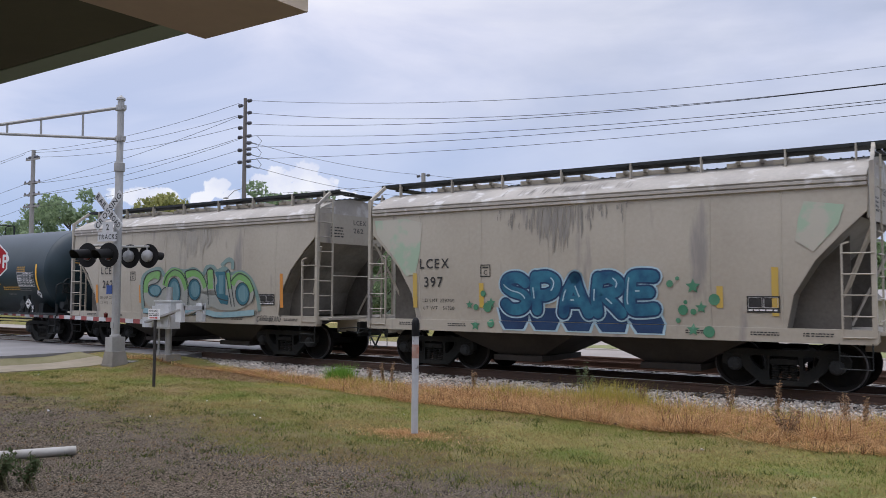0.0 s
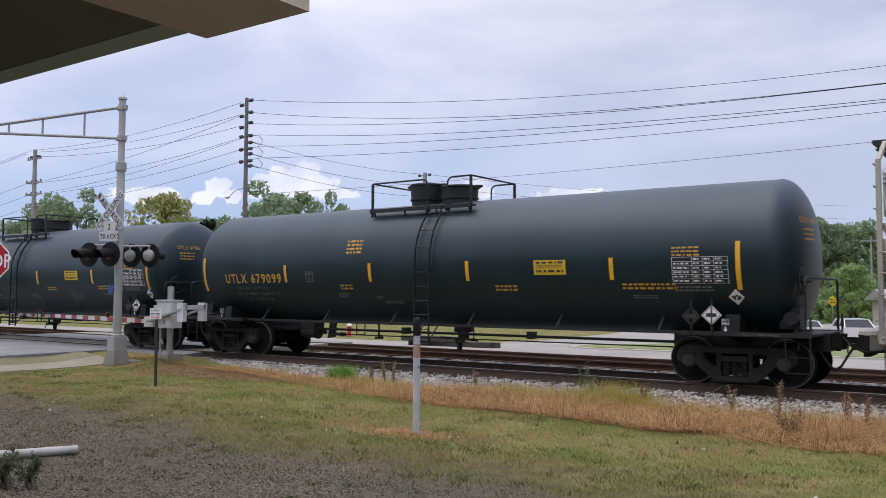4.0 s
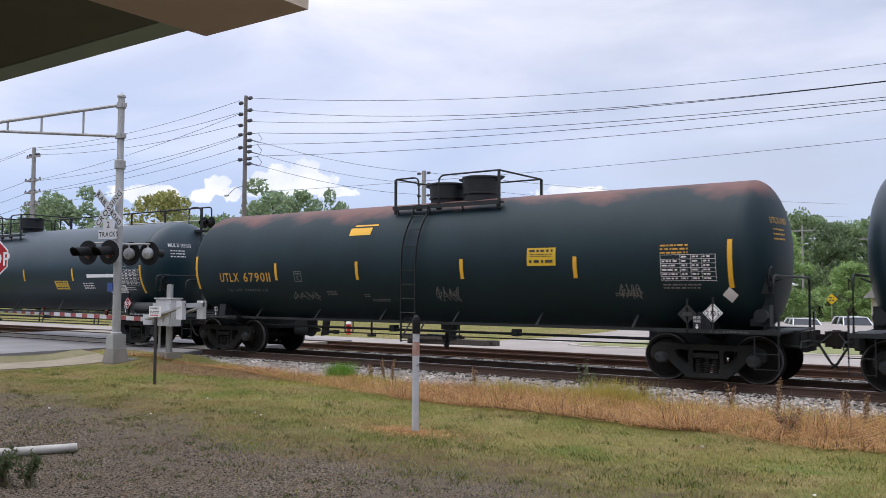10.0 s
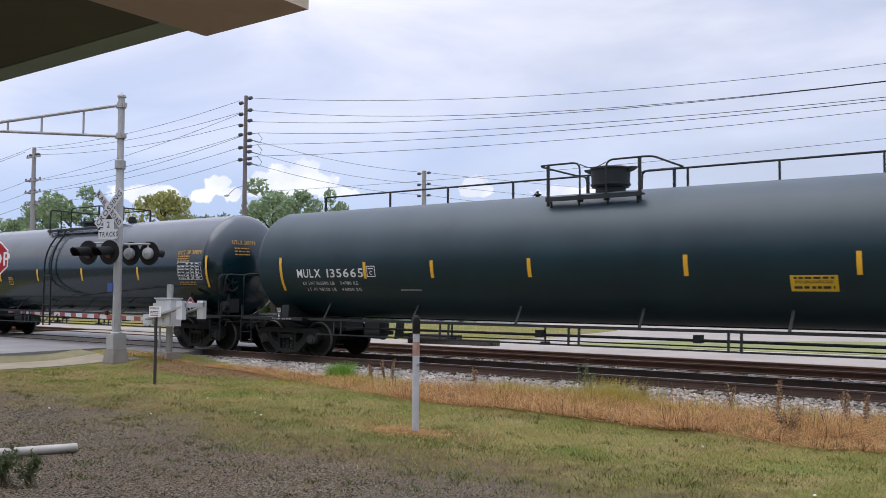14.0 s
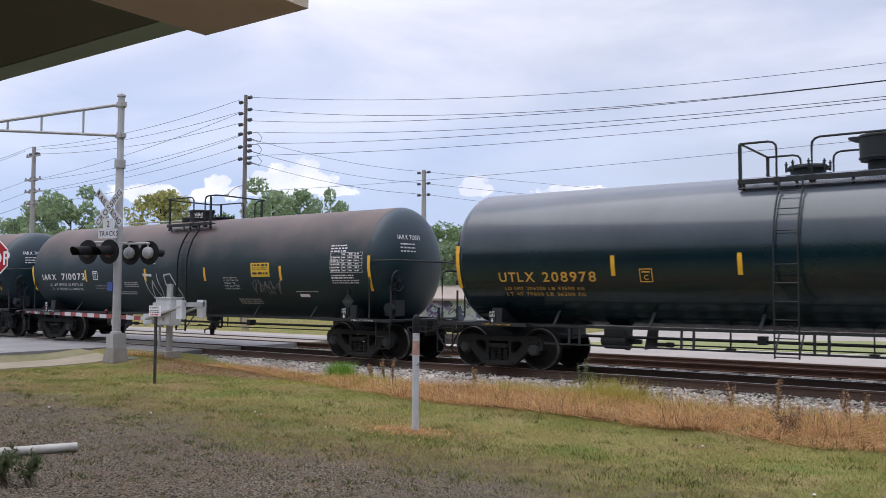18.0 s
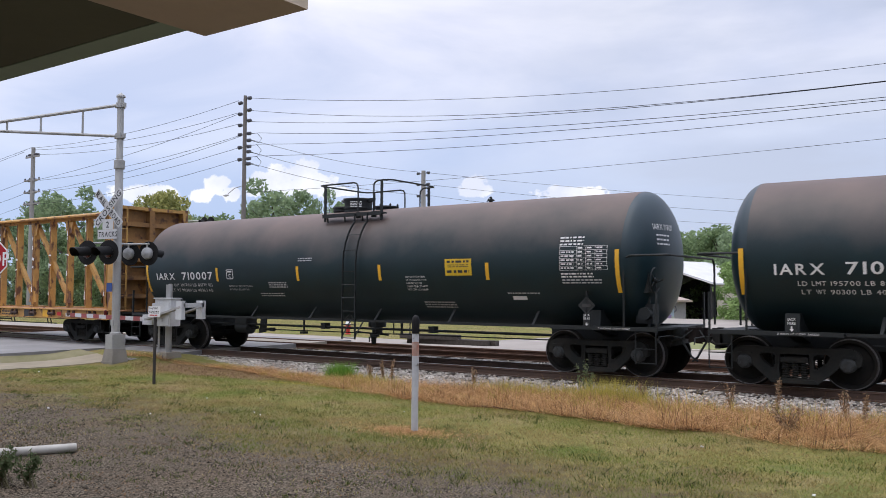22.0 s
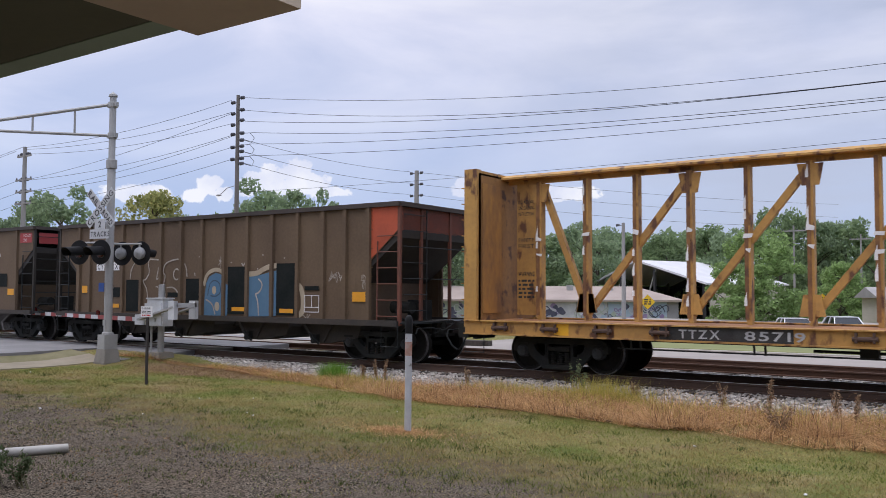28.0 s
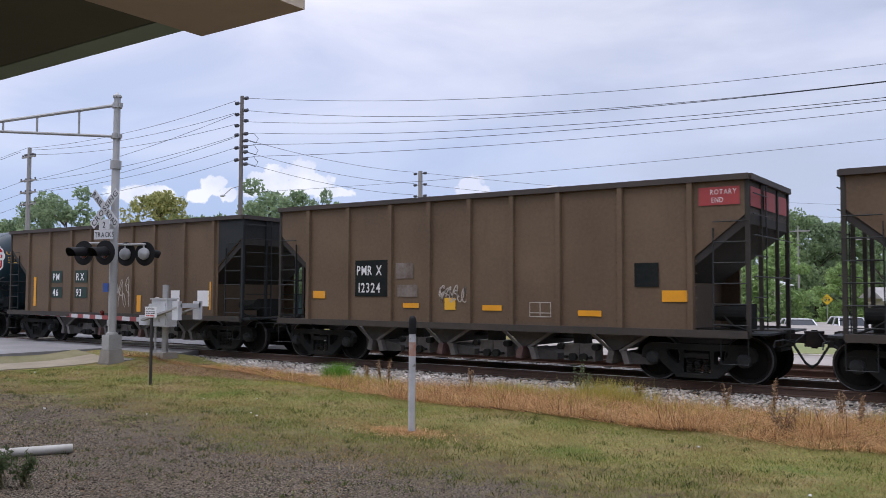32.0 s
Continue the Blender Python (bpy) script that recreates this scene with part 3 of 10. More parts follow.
def truck_parts():
    """Meshes of one freight truck: cast side frames with springs, bolster and wheel sets."""
    t0, t1 = -1.10, -0.95
    half = [(0.40, 0.10), (0.70, 0.36), (0.75, 0.42), (0.77, 0.54), (0.89, 0.585), (1.01, 0.54), (1.03, 0.43), (1.11, 0.45), (1.12, 0.58), (1.07, 0.68), (0.96, 0.735), (0.78, 0.75), (0.40, 0.735)]
    outer = half + [(-x, z) for x, z in half[::-1]]
    tri = [(0.335, 0.37), (0.40, 0.36), (0.56, 0.49), (0.61, 0.59), (0.57, 0.63), (0.36, 0.62), (0.33, 0.58)]
    holes = [tri, [(-x, z) for x, z in tri[::-1]], [(-0.25, 0.19), (0.25, 0.19), (0.27, 0.30), (0.25, 0.62), (-0.25, 0.62), (-0.27, 0.30)]]
    sf = Shape()
    sf.pierced(outer, holes, t0, t1)
    # raised lip round the windows and along the lower edge
    for loop in [tri, [(-x, z) for x, z in tri]]:
        cx, cz = sum(q[0] for q in loop) / len(loop), sum(q[1] for q in loop) / len(loop)
        wide = [(cx + (x - cx) * 1.22, cz + (z - cz) * 1.22) for x, z in loop]
        sf.pierced(wide if wide[0][0] > 0 else wide[::-1], [loop if wide[0][0] > 0 else loop[::-1]], t0 - 0.018, t0)
    sf.prism([(-0.42, 0.095), (0.42, 0.095), (0.36, 0.165), (-0.36, 0.165)], t0 - 0.025, t0)
    for q in (-1, 1):
        sf.box(q * 0.889 - 0.14, t0 - 0.03, 0.585, q * 0.889 + 0.14, t1, 0.63)
    sf.box(-0.24, t0 - 0.02, 0.47, 0.24, t1 + 0.05, 0.565)
    for k in range(2):
        sf.box(-0.19 + 0.21 * k, t0 - 0.028, 0.485, -0.02 + 0.21 * k, t0 - 0.02, 0.55)
    TRUCK["side_frame"] = sf.mesh("side_frame", STEEL)
    sp = Shape()
    prof = [(0.0, 0.20)]
    for i in range(6):
        z = 0.20 + i * 0.044
        prof += [(0.048, z), (0.076, z + 0.010), (0.076, z + 0.022), (0.048, z + 0.032)]
    sp.lathe(prof + [(0.0, 0.47)], (0, (t0 + t1) / 2 - 0.01, 0), "z", 12)
    TRUCK["spring"] = sp.mesh("spring", STEEL, 50)
    bo = Shape().prism([(-1.0, 0.46), (1.0, 0.46), (1.0, 0.58), (0.35, 0.72), (-0.35, 0.72), (-1.0, 0.58)], -0.2, 0.2, "x")
    bo.lathe([(0.2, 0.70), (0.2, 0.80)], (0, 0, 0), "z", 16)
    for s in (-1, 1):
        bo.box(s * 0.42 - 0.05, -0.85, 0.30, s * 0.42 + 0.05, 0.85, 0.40)
    TRUCK["bolster"] = bo.mesh("bolster", STEEL)
    ws = Shape()
    ws.lathe([(0.0, -1.0), (0.07, -1.0), (0.085, -0.7), (0.075, 0.0), (0.085, 0.7), (0.07, 1.0), (0.0, 1.0)], (0, 0, 0), "y", 14)
    for s in (-1, 1):
        pr = [(0.085, 0.80), (0.15, 0.81), (0.17, 0.775), (0.36, 0.745), (0.385, 0.80), (0.4405, 0.81), (0.4405, 0.80)]
        tr = [(0.485, 0.685), (0.49, 0.675), (0.475, 0.665), (0.39, 0.67), (0.36, 0.71), (0.16, 0.70), (0.085, 0.69)]
        ws.lathe([(r, s * h) for r, h in (pr + tr)][:: -1 if s > 0 else 1], (0, 0, 0), "y", 44)
    disc = len(ws.f)
    for s in (-1, 1):
        ws.lathe([(r, s * h) for r, h in ((0.0, 0.93), (0.135, 0.93), (0.135, 1.10), (0.105, 1.13), (0.105, 1.155), (0.05, 1.165), (0.0, 1.165))][:: -1 if s > 0 else 1],
                 (0, 0, 0), "y", 20)
        for k in range(3):
            a = 2 * math.pi * k / 3
            ws.lathe([(r, s * h) for r, h in ((0.0, 1.14), (0.022, 1.14), (0.022, 1.185), (0.0, 1.185))][:: -1 if s > 0 else 1],
                     (0.07 * math.sin(a), 0, 0.07 * math.cos(a)), "y", 6)
    plain = len(ws.f)
    for s in (-1, 1):
        ws.lathe([(r, s * h) for r, h in ((0.437, 0.812), (0.447, 0.815), (0.457, 0.805), (0.4595, 0.70), (0.44, 0.695), (0.437, 0.7))][:: -1 if s > 0 else 1], (0, 0, 0), "y", 44)
    me = ws.mesh("wheel_set", WHEEL, 40)
    me.materials.append(TREAD)
    me.materials.append(CAP_STEEL)
    me.polygons.foreach_set("material_index", [0] * disc + [2] * (plain - disc) + [1] * (len(ws.f) - plain))
    TRUCK["wheel_set"] = me


truck_parts()
WHEEL_SETS = []


def add_truck(car, x):
    tr = part("truck", TRUCK["bolster"], STEEL, car, at=pose(x, 0, 0))
    for s in (0, 180):
        part("side_frame", TRUCK["side_frame"], STEEL, tr, at=pose(0, 0, 0, 0, 0, s))
        for x in (-0.16, 0.0, 0.16):
            part("spring", TRUCK["spring"], STEEL, tr, at=pose(x, 0, 0, 0, 0, s))
    for a in (-0.889, 0.889):
        w = part("wheel_set", TRUCK["wheel_set"], WHEEL, tr, at=pose(a, 0, 0.457))
        WHEEL_SETS.append((w, a))
    return tr


def add_coupler(car, x, s):
    """A knuckle coupler, air hose and uncoupling lever at the end x of a car, facing s."""
    c = Shape().box(min(x, x - s * 0.75), -0.10, 0.78, max(x, x - s * 0.75), 0.10, 0.95)
    c.prism([(x - s * 0.16, -0.17), (x + s * 0.10, -0.19), (x + s * 0.13, -0.08), (x + s * 0.02, 0.0), (x + s * 0.10, 0.10), (x + s * 0.02, 0.20), (x - s * 0.16, 0.15)][::s],
            0.72, 1.01, "z")
    c.box(x - 0.05 - s * 0.03, 0.03, 0.68, x + 0.02 - s * 0.03, 0.10, 1.03)
    part("coupler", c, mat("coupler_rust", (0.026, 0.020, 0.018), (0.014, 0.012, 0.012), 0.9, 0, 16, 3, 0.5, 0.3, spec=0.15), car, "rusty knuckle coupler")
    st = Shape().box(min(x - s * 0.62, x - s * 0.52), -0.42, 0.62, max(x - s * 0.62, x - s * 0.52), 0.42, 1.0)
    st.box(min(x - s * 0.52, x - s * 0.40), -0.20, 0.70, max(x - s * 0.52, x - s * 0.40), -0.14, 1.02).box(min(x - s * 0.52, x - s * 0.40), 0.14, 0.70, max(x - s * 0.52, x - s * 0.40), 0.20, 1.02)
    part("striker", st, STEEL, car)
    pipe = Shape().tube([(x - s * 0.95, -0.45, 0.74), (x - s * 0.55, -0.42, 0.70), (x - s * 0.36, -0.30, 0.78)], 0.028, 6).box(x - s * 0.36 - 0.05, -0.36, 0.73, x - s * 0.36 + 0.05, -0.24, 0.85)
    part("angle_cock", pipe, STEEL, car)
    hose = [(x - s * 0.35, -0.28, 0.80), (x - s * 0.24, -0.30, 0.62), (x - s * 0.12, -0.28, 0.42), (x, -0.24, 0.33)]
    part("air_hose", Shape().tube(hose, 0.024, 7), BLACK, car, smooth=50)
    lever = [(x - s * 0.42, -1.35, 0.74), (x - s * 0.42, -1.30, 0.86), (x - s * 0.40, -0.7, 0.86), (x - s * 0.3, -0.35, 0.80), (x - s * 0.12, -0.16, 0.98)]
    part("uncoupling_lever", Shape().tube(lever, 0.014, 6), BLACK, car)


# ---------------------------------------------------------------- train
CARS = []


def start_car(name, label, category, u):
    car = thing(name, label, category, pose(u, TRACK_Y, 0), group="freight train")
    CARS.append((car, u))
    return car


def rust_or_sheen_top(name, base, rust, low, high, rough=0.45, uneven=1.3, spec=0.44, bump=0.06):
    """Rust, dust or painted sky sheen over a tank's crown, broken up by noise."""
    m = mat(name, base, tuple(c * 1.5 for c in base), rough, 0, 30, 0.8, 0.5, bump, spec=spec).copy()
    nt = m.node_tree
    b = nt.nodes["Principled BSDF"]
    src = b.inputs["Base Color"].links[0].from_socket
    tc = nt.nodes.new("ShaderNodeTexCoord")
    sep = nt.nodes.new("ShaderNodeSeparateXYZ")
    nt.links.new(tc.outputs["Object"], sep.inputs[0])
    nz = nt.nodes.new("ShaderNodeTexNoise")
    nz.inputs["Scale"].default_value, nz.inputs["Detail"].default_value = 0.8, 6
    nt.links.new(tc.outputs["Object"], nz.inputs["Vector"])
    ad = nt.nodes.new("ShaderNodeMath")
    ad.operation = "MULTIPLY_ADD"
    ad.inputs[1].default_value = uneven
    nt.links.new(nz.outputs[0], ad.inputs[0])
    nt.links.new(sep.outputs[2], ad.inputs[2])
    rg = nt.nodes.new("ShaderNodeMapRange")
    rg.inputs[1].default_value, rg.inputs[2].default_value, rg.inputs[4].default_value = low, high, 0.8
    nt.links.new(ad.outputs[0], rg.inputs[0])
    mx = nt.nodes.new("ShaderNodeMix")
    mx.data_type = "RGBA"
    # crown colour: rust, or the painted sheen on the black and gloss tanks
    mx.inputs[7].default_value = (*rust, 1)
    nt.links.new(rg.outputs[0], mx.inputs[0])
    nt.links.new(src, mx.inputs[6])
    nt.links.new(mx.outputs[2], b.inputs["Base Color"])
    return m


TANK_RUST = rust_or_sheen_top("tank_rusty_paint", (0.006, 0.018, 0.023), (0.180, 0.080, 0.064), 4.34, 4.68, 0.55, 1.5)
TANK_RUST.node_tree.nodes["Principled BSDF"].inputs["Specular IOR Level"].default_value = 0.28
# sky reflection painted in: these three turn pale blue-grey towards the crown
TANK_BLACK = rust_or_sheen_top("tank_black_paint", (0.005, 0.018, 0.024), (0.064, 0.086, 0.106), 2.75, 4.75, 0.42, 0.7, 0.42, 0.04)
TANK_SHEEN = rust_or_sheen_top("tank_sheen_paint", (0.004, 0.020, 0.027), (0.080, 0.106, 0.130), 2.85, 4.55, 0.42, 0.6, 0.42, 0.04)
TANK_GLOSS = rust_or_sheen_top("tank_gloss_paint", (0.003, 0.015, 0.020), (0.185, 0.200, 0.235), 2.85, 4.45, 0.16, 0.4, 0.60, 0.01)
TANK_TAN = rust_or_sheen_top("tank_browned_paint", (0.004, 0.016, 0.020), (0.165, 0.106, 0.088), 3.35, 4.72, 0.50, 1.5)


# platform on a tank's crown: ends along the car, where its front rails break for the ladder, height of the rails over the crown, bent or square corners
PLATFORMS = {"long": (-1.44, 1.53, -0.78, -0.16, 0.54, False), "utility": (-1.90, 1.08, -0.19, 0.40, 0.50, False), "tall": (-0.76, 2.24, -0.06, 0.54, 0.53, False),
             "general": (-0.76, 1.16, 0.36, 0.88, 0.63, True), "pressure": (-0.71, 1.40, 0.04, 0.65, 0.56, True)}


def bucket(x, r, z0, z1, neck, top):
    """A valve cover: straight wall with a rim and a band of flanges, over a narrower neck."""
    h = z1 - z0
    return Shape().lathe([(0, -0.15), (neck, -0.15), (neck, z0), (r * 0.90, z0), (r * 0.92, z0 + 0.03), (r * 0.98, z0 + 0.04), (r * 0.98, z0 + 0.075), (r * 0.93, z0 + 0.08), (r * 0.96, z0 + h * 0.8),
                          (r * 0.97, z1 - 0.055), (r * 1.02, z1 - 0.05), (r * 1.02, z1 - 0.02), (r * 0.95, z1), (0, z1 + 0.025)], (x, 0, top), "z", 32)


def manway(x, r, h, top):
    """A flat hatch with swing bolts round its rim."""
    d = Shape().lathe([(0, -0.12), (r * 0.8, -0.12), (r * 0.8, h * 0.45), (r, h * 0.5), (r, h * 0.72), (r * 0.9, h * 0.78), (r * 0.86, h * 0.95), (0, h * 1.05)], (x, 0, top), "z", 28)
    for k in range(8):
        a = 2 * math.pi * (k + 0.3) / 8
        d.lathe([(0, h * 0.3), (0.022, h * 0.3), (0.022, h * 1.15), (0.034, h * 1.15), (0.034, h * 1.28), (0.014, h * 1.3), (0.014, h * 1.5), (0, h * 1.5)],
                (x + r * 0.98 * math.cos(a), r * 0.98 * math.sin(a), top), "z", 6)
    return d


def latch(x, r, z, s, top):
    """A hinge or hasp that sticks out of a cover's rim."""
    return Shape().prism([(x + s * r * 0.9, z - 0.10), (x + s * (r + 0.06), z - 0.07), (x + s * (r + 0.16), z - 0.02), (x + s * (r + 0.17), z + 0.02), (x + s * (r + 0.05), z + 0.03), (x + s * r * 0.9, z + 0.02)][::s],
                         -0.05, 0.05).shifted(0, 0, top)


def tank_top(car, style, tall, half, R, zc):
    """The platform, its railings and the valves on a tank's crown."""
    top = zc + R
    x0, x1, gap0, gap1, rise, bent = PLATFORMS["tall" if tall else style]
    deck, zr = top - 0.19, top + rise
    for y, f in ((-1.0, -1), (0.95, 1)):
        near, off = (y + f * 0.09, y - f * 0.12)
        pf = Shape().box(x0 - 0.03, min(near, off), deck - 0.02, x1 + 0.05, max(near, off), deck + 0.015)
        pf.box(x0 - 0.03, min(near, near + f * 0.012), deck - 0.065, x1 + 0.05, max(near, near + f * 0.012), deck + 0.03)
        deck_part = part("top_platform", pf, BLACK, car)
        n = 4
        for k in range(n):
            x = x0 + 0.06 + (x1 - x0 - 0.12) * k / (n - 1)
            part("platform_bracket", Shape().beam((x, y, deck - 0.02), (x, y - f * 0.03, zc + math.sqrt(R * R - 0.97 ** 2) - 0.02), 0.05, 0.012), BLACK, deck_part)
        tread = Shape()
        for k in range(int((x1 - x0) / 0.06) if style == "long" else 0):
            x = x0 + 0.03 + 0.06 * k
            tread.beam((x, y + f * 0.055, deck - 0.075), (x + 0.045, y + f * 0.075, deck - 0.115), 0.018, 0.008)
        if style == "long":
            tread.beam((x0, y + f * 0.06, deck - 0.125), (x1, y + f * 0.06, deck - 0.125), 0.03, 0.018)
            # pale colour paints the light caught by the tread's metal
            part("tread_edge", tread, mat("lit_tread", (0.24, 0.25, 0.27), (0.13, 0.135, 0.145), 0.6, 0, 20, 3, 0.5, 0.1), deck_part)
        for lo, hi, s in ((x0, gap0, -1), (x1, gap1, 1)):
            rl = Shape()
            tip = [(lo + s * 0.08, y, zr)] if bent else [(lo, y, zr)]
            if bent:
                tip = [(lo + s * 0.26, y - f * 0.17, zr), (lo + s * 0.2, y - f * 0.04, zr), (lo + s * 0.08, y, zr)]
            bend = [(hi - s * -0.15, y, zr), (hi - s * -0.06, y, zr - 0.025), (hi + s * 0.012, y, zr - 0.08), (hi, y, zr - 0.17)]
            rl.tube(tip + bend + [(hi, y, deck - 0.05)], 0.022, 7)
            rl.beam((lo, y + f * 0.02, deck - 0.16), (lo, y + f * 0.02, zr - 0.01), 0.062, 0.04, up=(0, 1, 0))
            rl.box(hi - 0.05, y - 0.03, deck - 0.10, hi + 0.05, y + 0.06, deck + 0.05)
            part("platform_railing", rl, BLACK, car, smooth=40)
    for x, s in ((x0, -1), (x1, 1)):
        e = x + s * 0.26 if bent else x
        part("end_rail", Shape().tube([(e, -0.83 if bent else -1.0, zr), (e, 0.78 if bent else 0.95, zr)], 0.022, 7), BLACK, car, smooth=40)
    if style == "utility":
        covers = ((0.09, 0.47, 0.03, 0.46, 0.42), (1.11, 0.47, 0.08, 0.56, 0.44)) if tall else ((-0.93, 0.45, 0.06, 0.52, 0.40), (0.08, 0.48, 0.04, 0.41, 0.44))
    else:
        covers = {"long": ((0.81, 0.36, 0.15, 0.64, 0.20),), "general": ((-0.50, 0.40, 0.02, 0.34, 0.38), (-1.02, 0.30, -0.03, 0.14, 0.28)), "pressure": ((0.30, 0.45, 0.10, 0.54, 0.33),)}[style]
    for x, r_, z0, z1, neck in covers:
        c = part("valve_cover", bucket(x, r_, z0, z1, neck, top), BLACK, car, smooth=35)
        if z1 > 0.3:
            for s in (-1, 1):
                part("cover_latch", latch(x, r_, z1 - 0.03, s, top), BLACK, c)
        if style == "general" and z1 > 0.3:
            t = Shape()
            bars(t, x + 0.06, top + z1 - 0.10, 0.26, 0.022, 4, lambda q, v: (q, -math.sqrt(max(0.01, 0.40 ** 2 - (q - x) ** 2)), v), random.Random(4), 1.9)
            part("small_lettering", t, WHITE_INK, c)
            part("cover_handle", Shape().tube([(x - 0.15, -0.41, top + z1), (x - 0.17, -0.44, top + z1 - 0.10), (x - 0.22, -0.42, top + z1 - 0.15)], 0.014, 6), GREY_INK, c)
    if style in ("long", "general"):
        part("manway_hatch", manway(-0.44 if style == "long" else 0.47, 0.40 if style == "long" else 0.34, 0.17 if style == "long" else 0.09, top), BLACK, car, smooth=35)
    if style == "long":
        part("vent_pipe", Shape().lathe([(0, -0.1), (0.10, -0.1), (0.10, 0.02), (0.15, 0.03), (0.15, 0.11), (0.11, 0.12), (0.12, 0.20), (0.09, 0.23), (0, 0.24)], (1.89, 0, top), "z", 14), BLACK, car, smooth=35)
    if style == "general" and R == 1.47 and half > 8.9 or style == "pressure":
        vx = 3.75 if style == "general" else -1.54
        v = Shape().lathe([(0, -0.06), (0.05, -0.06), (0.05, 0.03), (0.09, 0.04), (0.09, 0.07), (0.03, 0.08), (0.03, 0.14), (0, 0.14)], (vx, 0, top), "z", 10)
        v.tube([(vx - 0.12, 0, top + 0.02), (vx - 0.04, 0, top + 0.12), (vx + 0.1, 0, top + 0.04)], 0.012, 5)
        part("vacuum_valve", v, BLACK, car, smooth=35)
    if style != "pressure":
        return
    # chain across the gap, and the handrail along the crown
    part("safety_chain", Shape().tube([(gap0 + (gap1 - gap0) * k / 8, -1.0, zr - 0.04 - 0.10 * math.sin(math.pi * k / 8)) for k in range(9)], 0.011, 5), BLACK, car)
    zh, foot, e, y = top + 0.51, zc + math.sqrt(R * R - 0.49) - 0.02, 9.97, 0.70
    for a, b, posts in ((-9.0, -0.61, (-8.95, -6.54, -4.60, -2.62)), (e, 0.69, (9.49, 7.55, 5.65, 3.72, 1.80))):
        way = 1 if b < a else -1
        hr = Shape().tube([(a, y, zh - 0.55 if a > 0 else zh - 0.05), (a, y, zh - 0.12 if a > 0 else zh), (a - way * 0.03, y, zh - 0.03), (a - way * 0.10, y, zh), (b + way * 0.12, y, zh), (b + way * 0.03, y, zh - 0.04), (b, y, zh - 0.14), (b, y, foot)], 0.024, 7)
        handrail = part("walkway_handrail", hr, BLACK, car, smooth=40)
        for x in posts:
            part("handrail_post", Shape().beam((x, y, foot - 0.05), (x, y, zh), 0.05, 0.04), BLACK, handrail)
    q = 0.30
    loop = Shape().tube([(9.34, q, top - 0.1), (9.34, q, zh - 0.18), (9.38, q, zh - 0.08), (9.48, q, zh - 0.03), (9.78, q, zh - 0.03), (9.88, q, zh - 0.08), (9.93, q, zh - 0.18), (9.93, q, 3.70)], 0.022, 7)
    part("end_loop", loop, BLACK, car, smooth=40)
    part("end_step", Shape().box(9.55, 0.26, 3.66, 10.02, 0.74, 3.69).beam((9.56, 0.28, 3.645), (10.0, 0.28, 3.645), 0.03, 0.06), BLACK, car)
    climb = Shape()
    for y in (0.30, 0.70):
        climb.beam((9.97, y, 3.67), (10.02, y, 1.03), 0.045, 0.02)
    part("end_ladder", climb, BLACK, car)
    for k in range(8):
        z = 3.50 - 0.32 * k
        part("rung", Shape().tube([(10.0, 0.30, z), (10.0, 0.70, z)], 0.013, 6), BLACK, car)


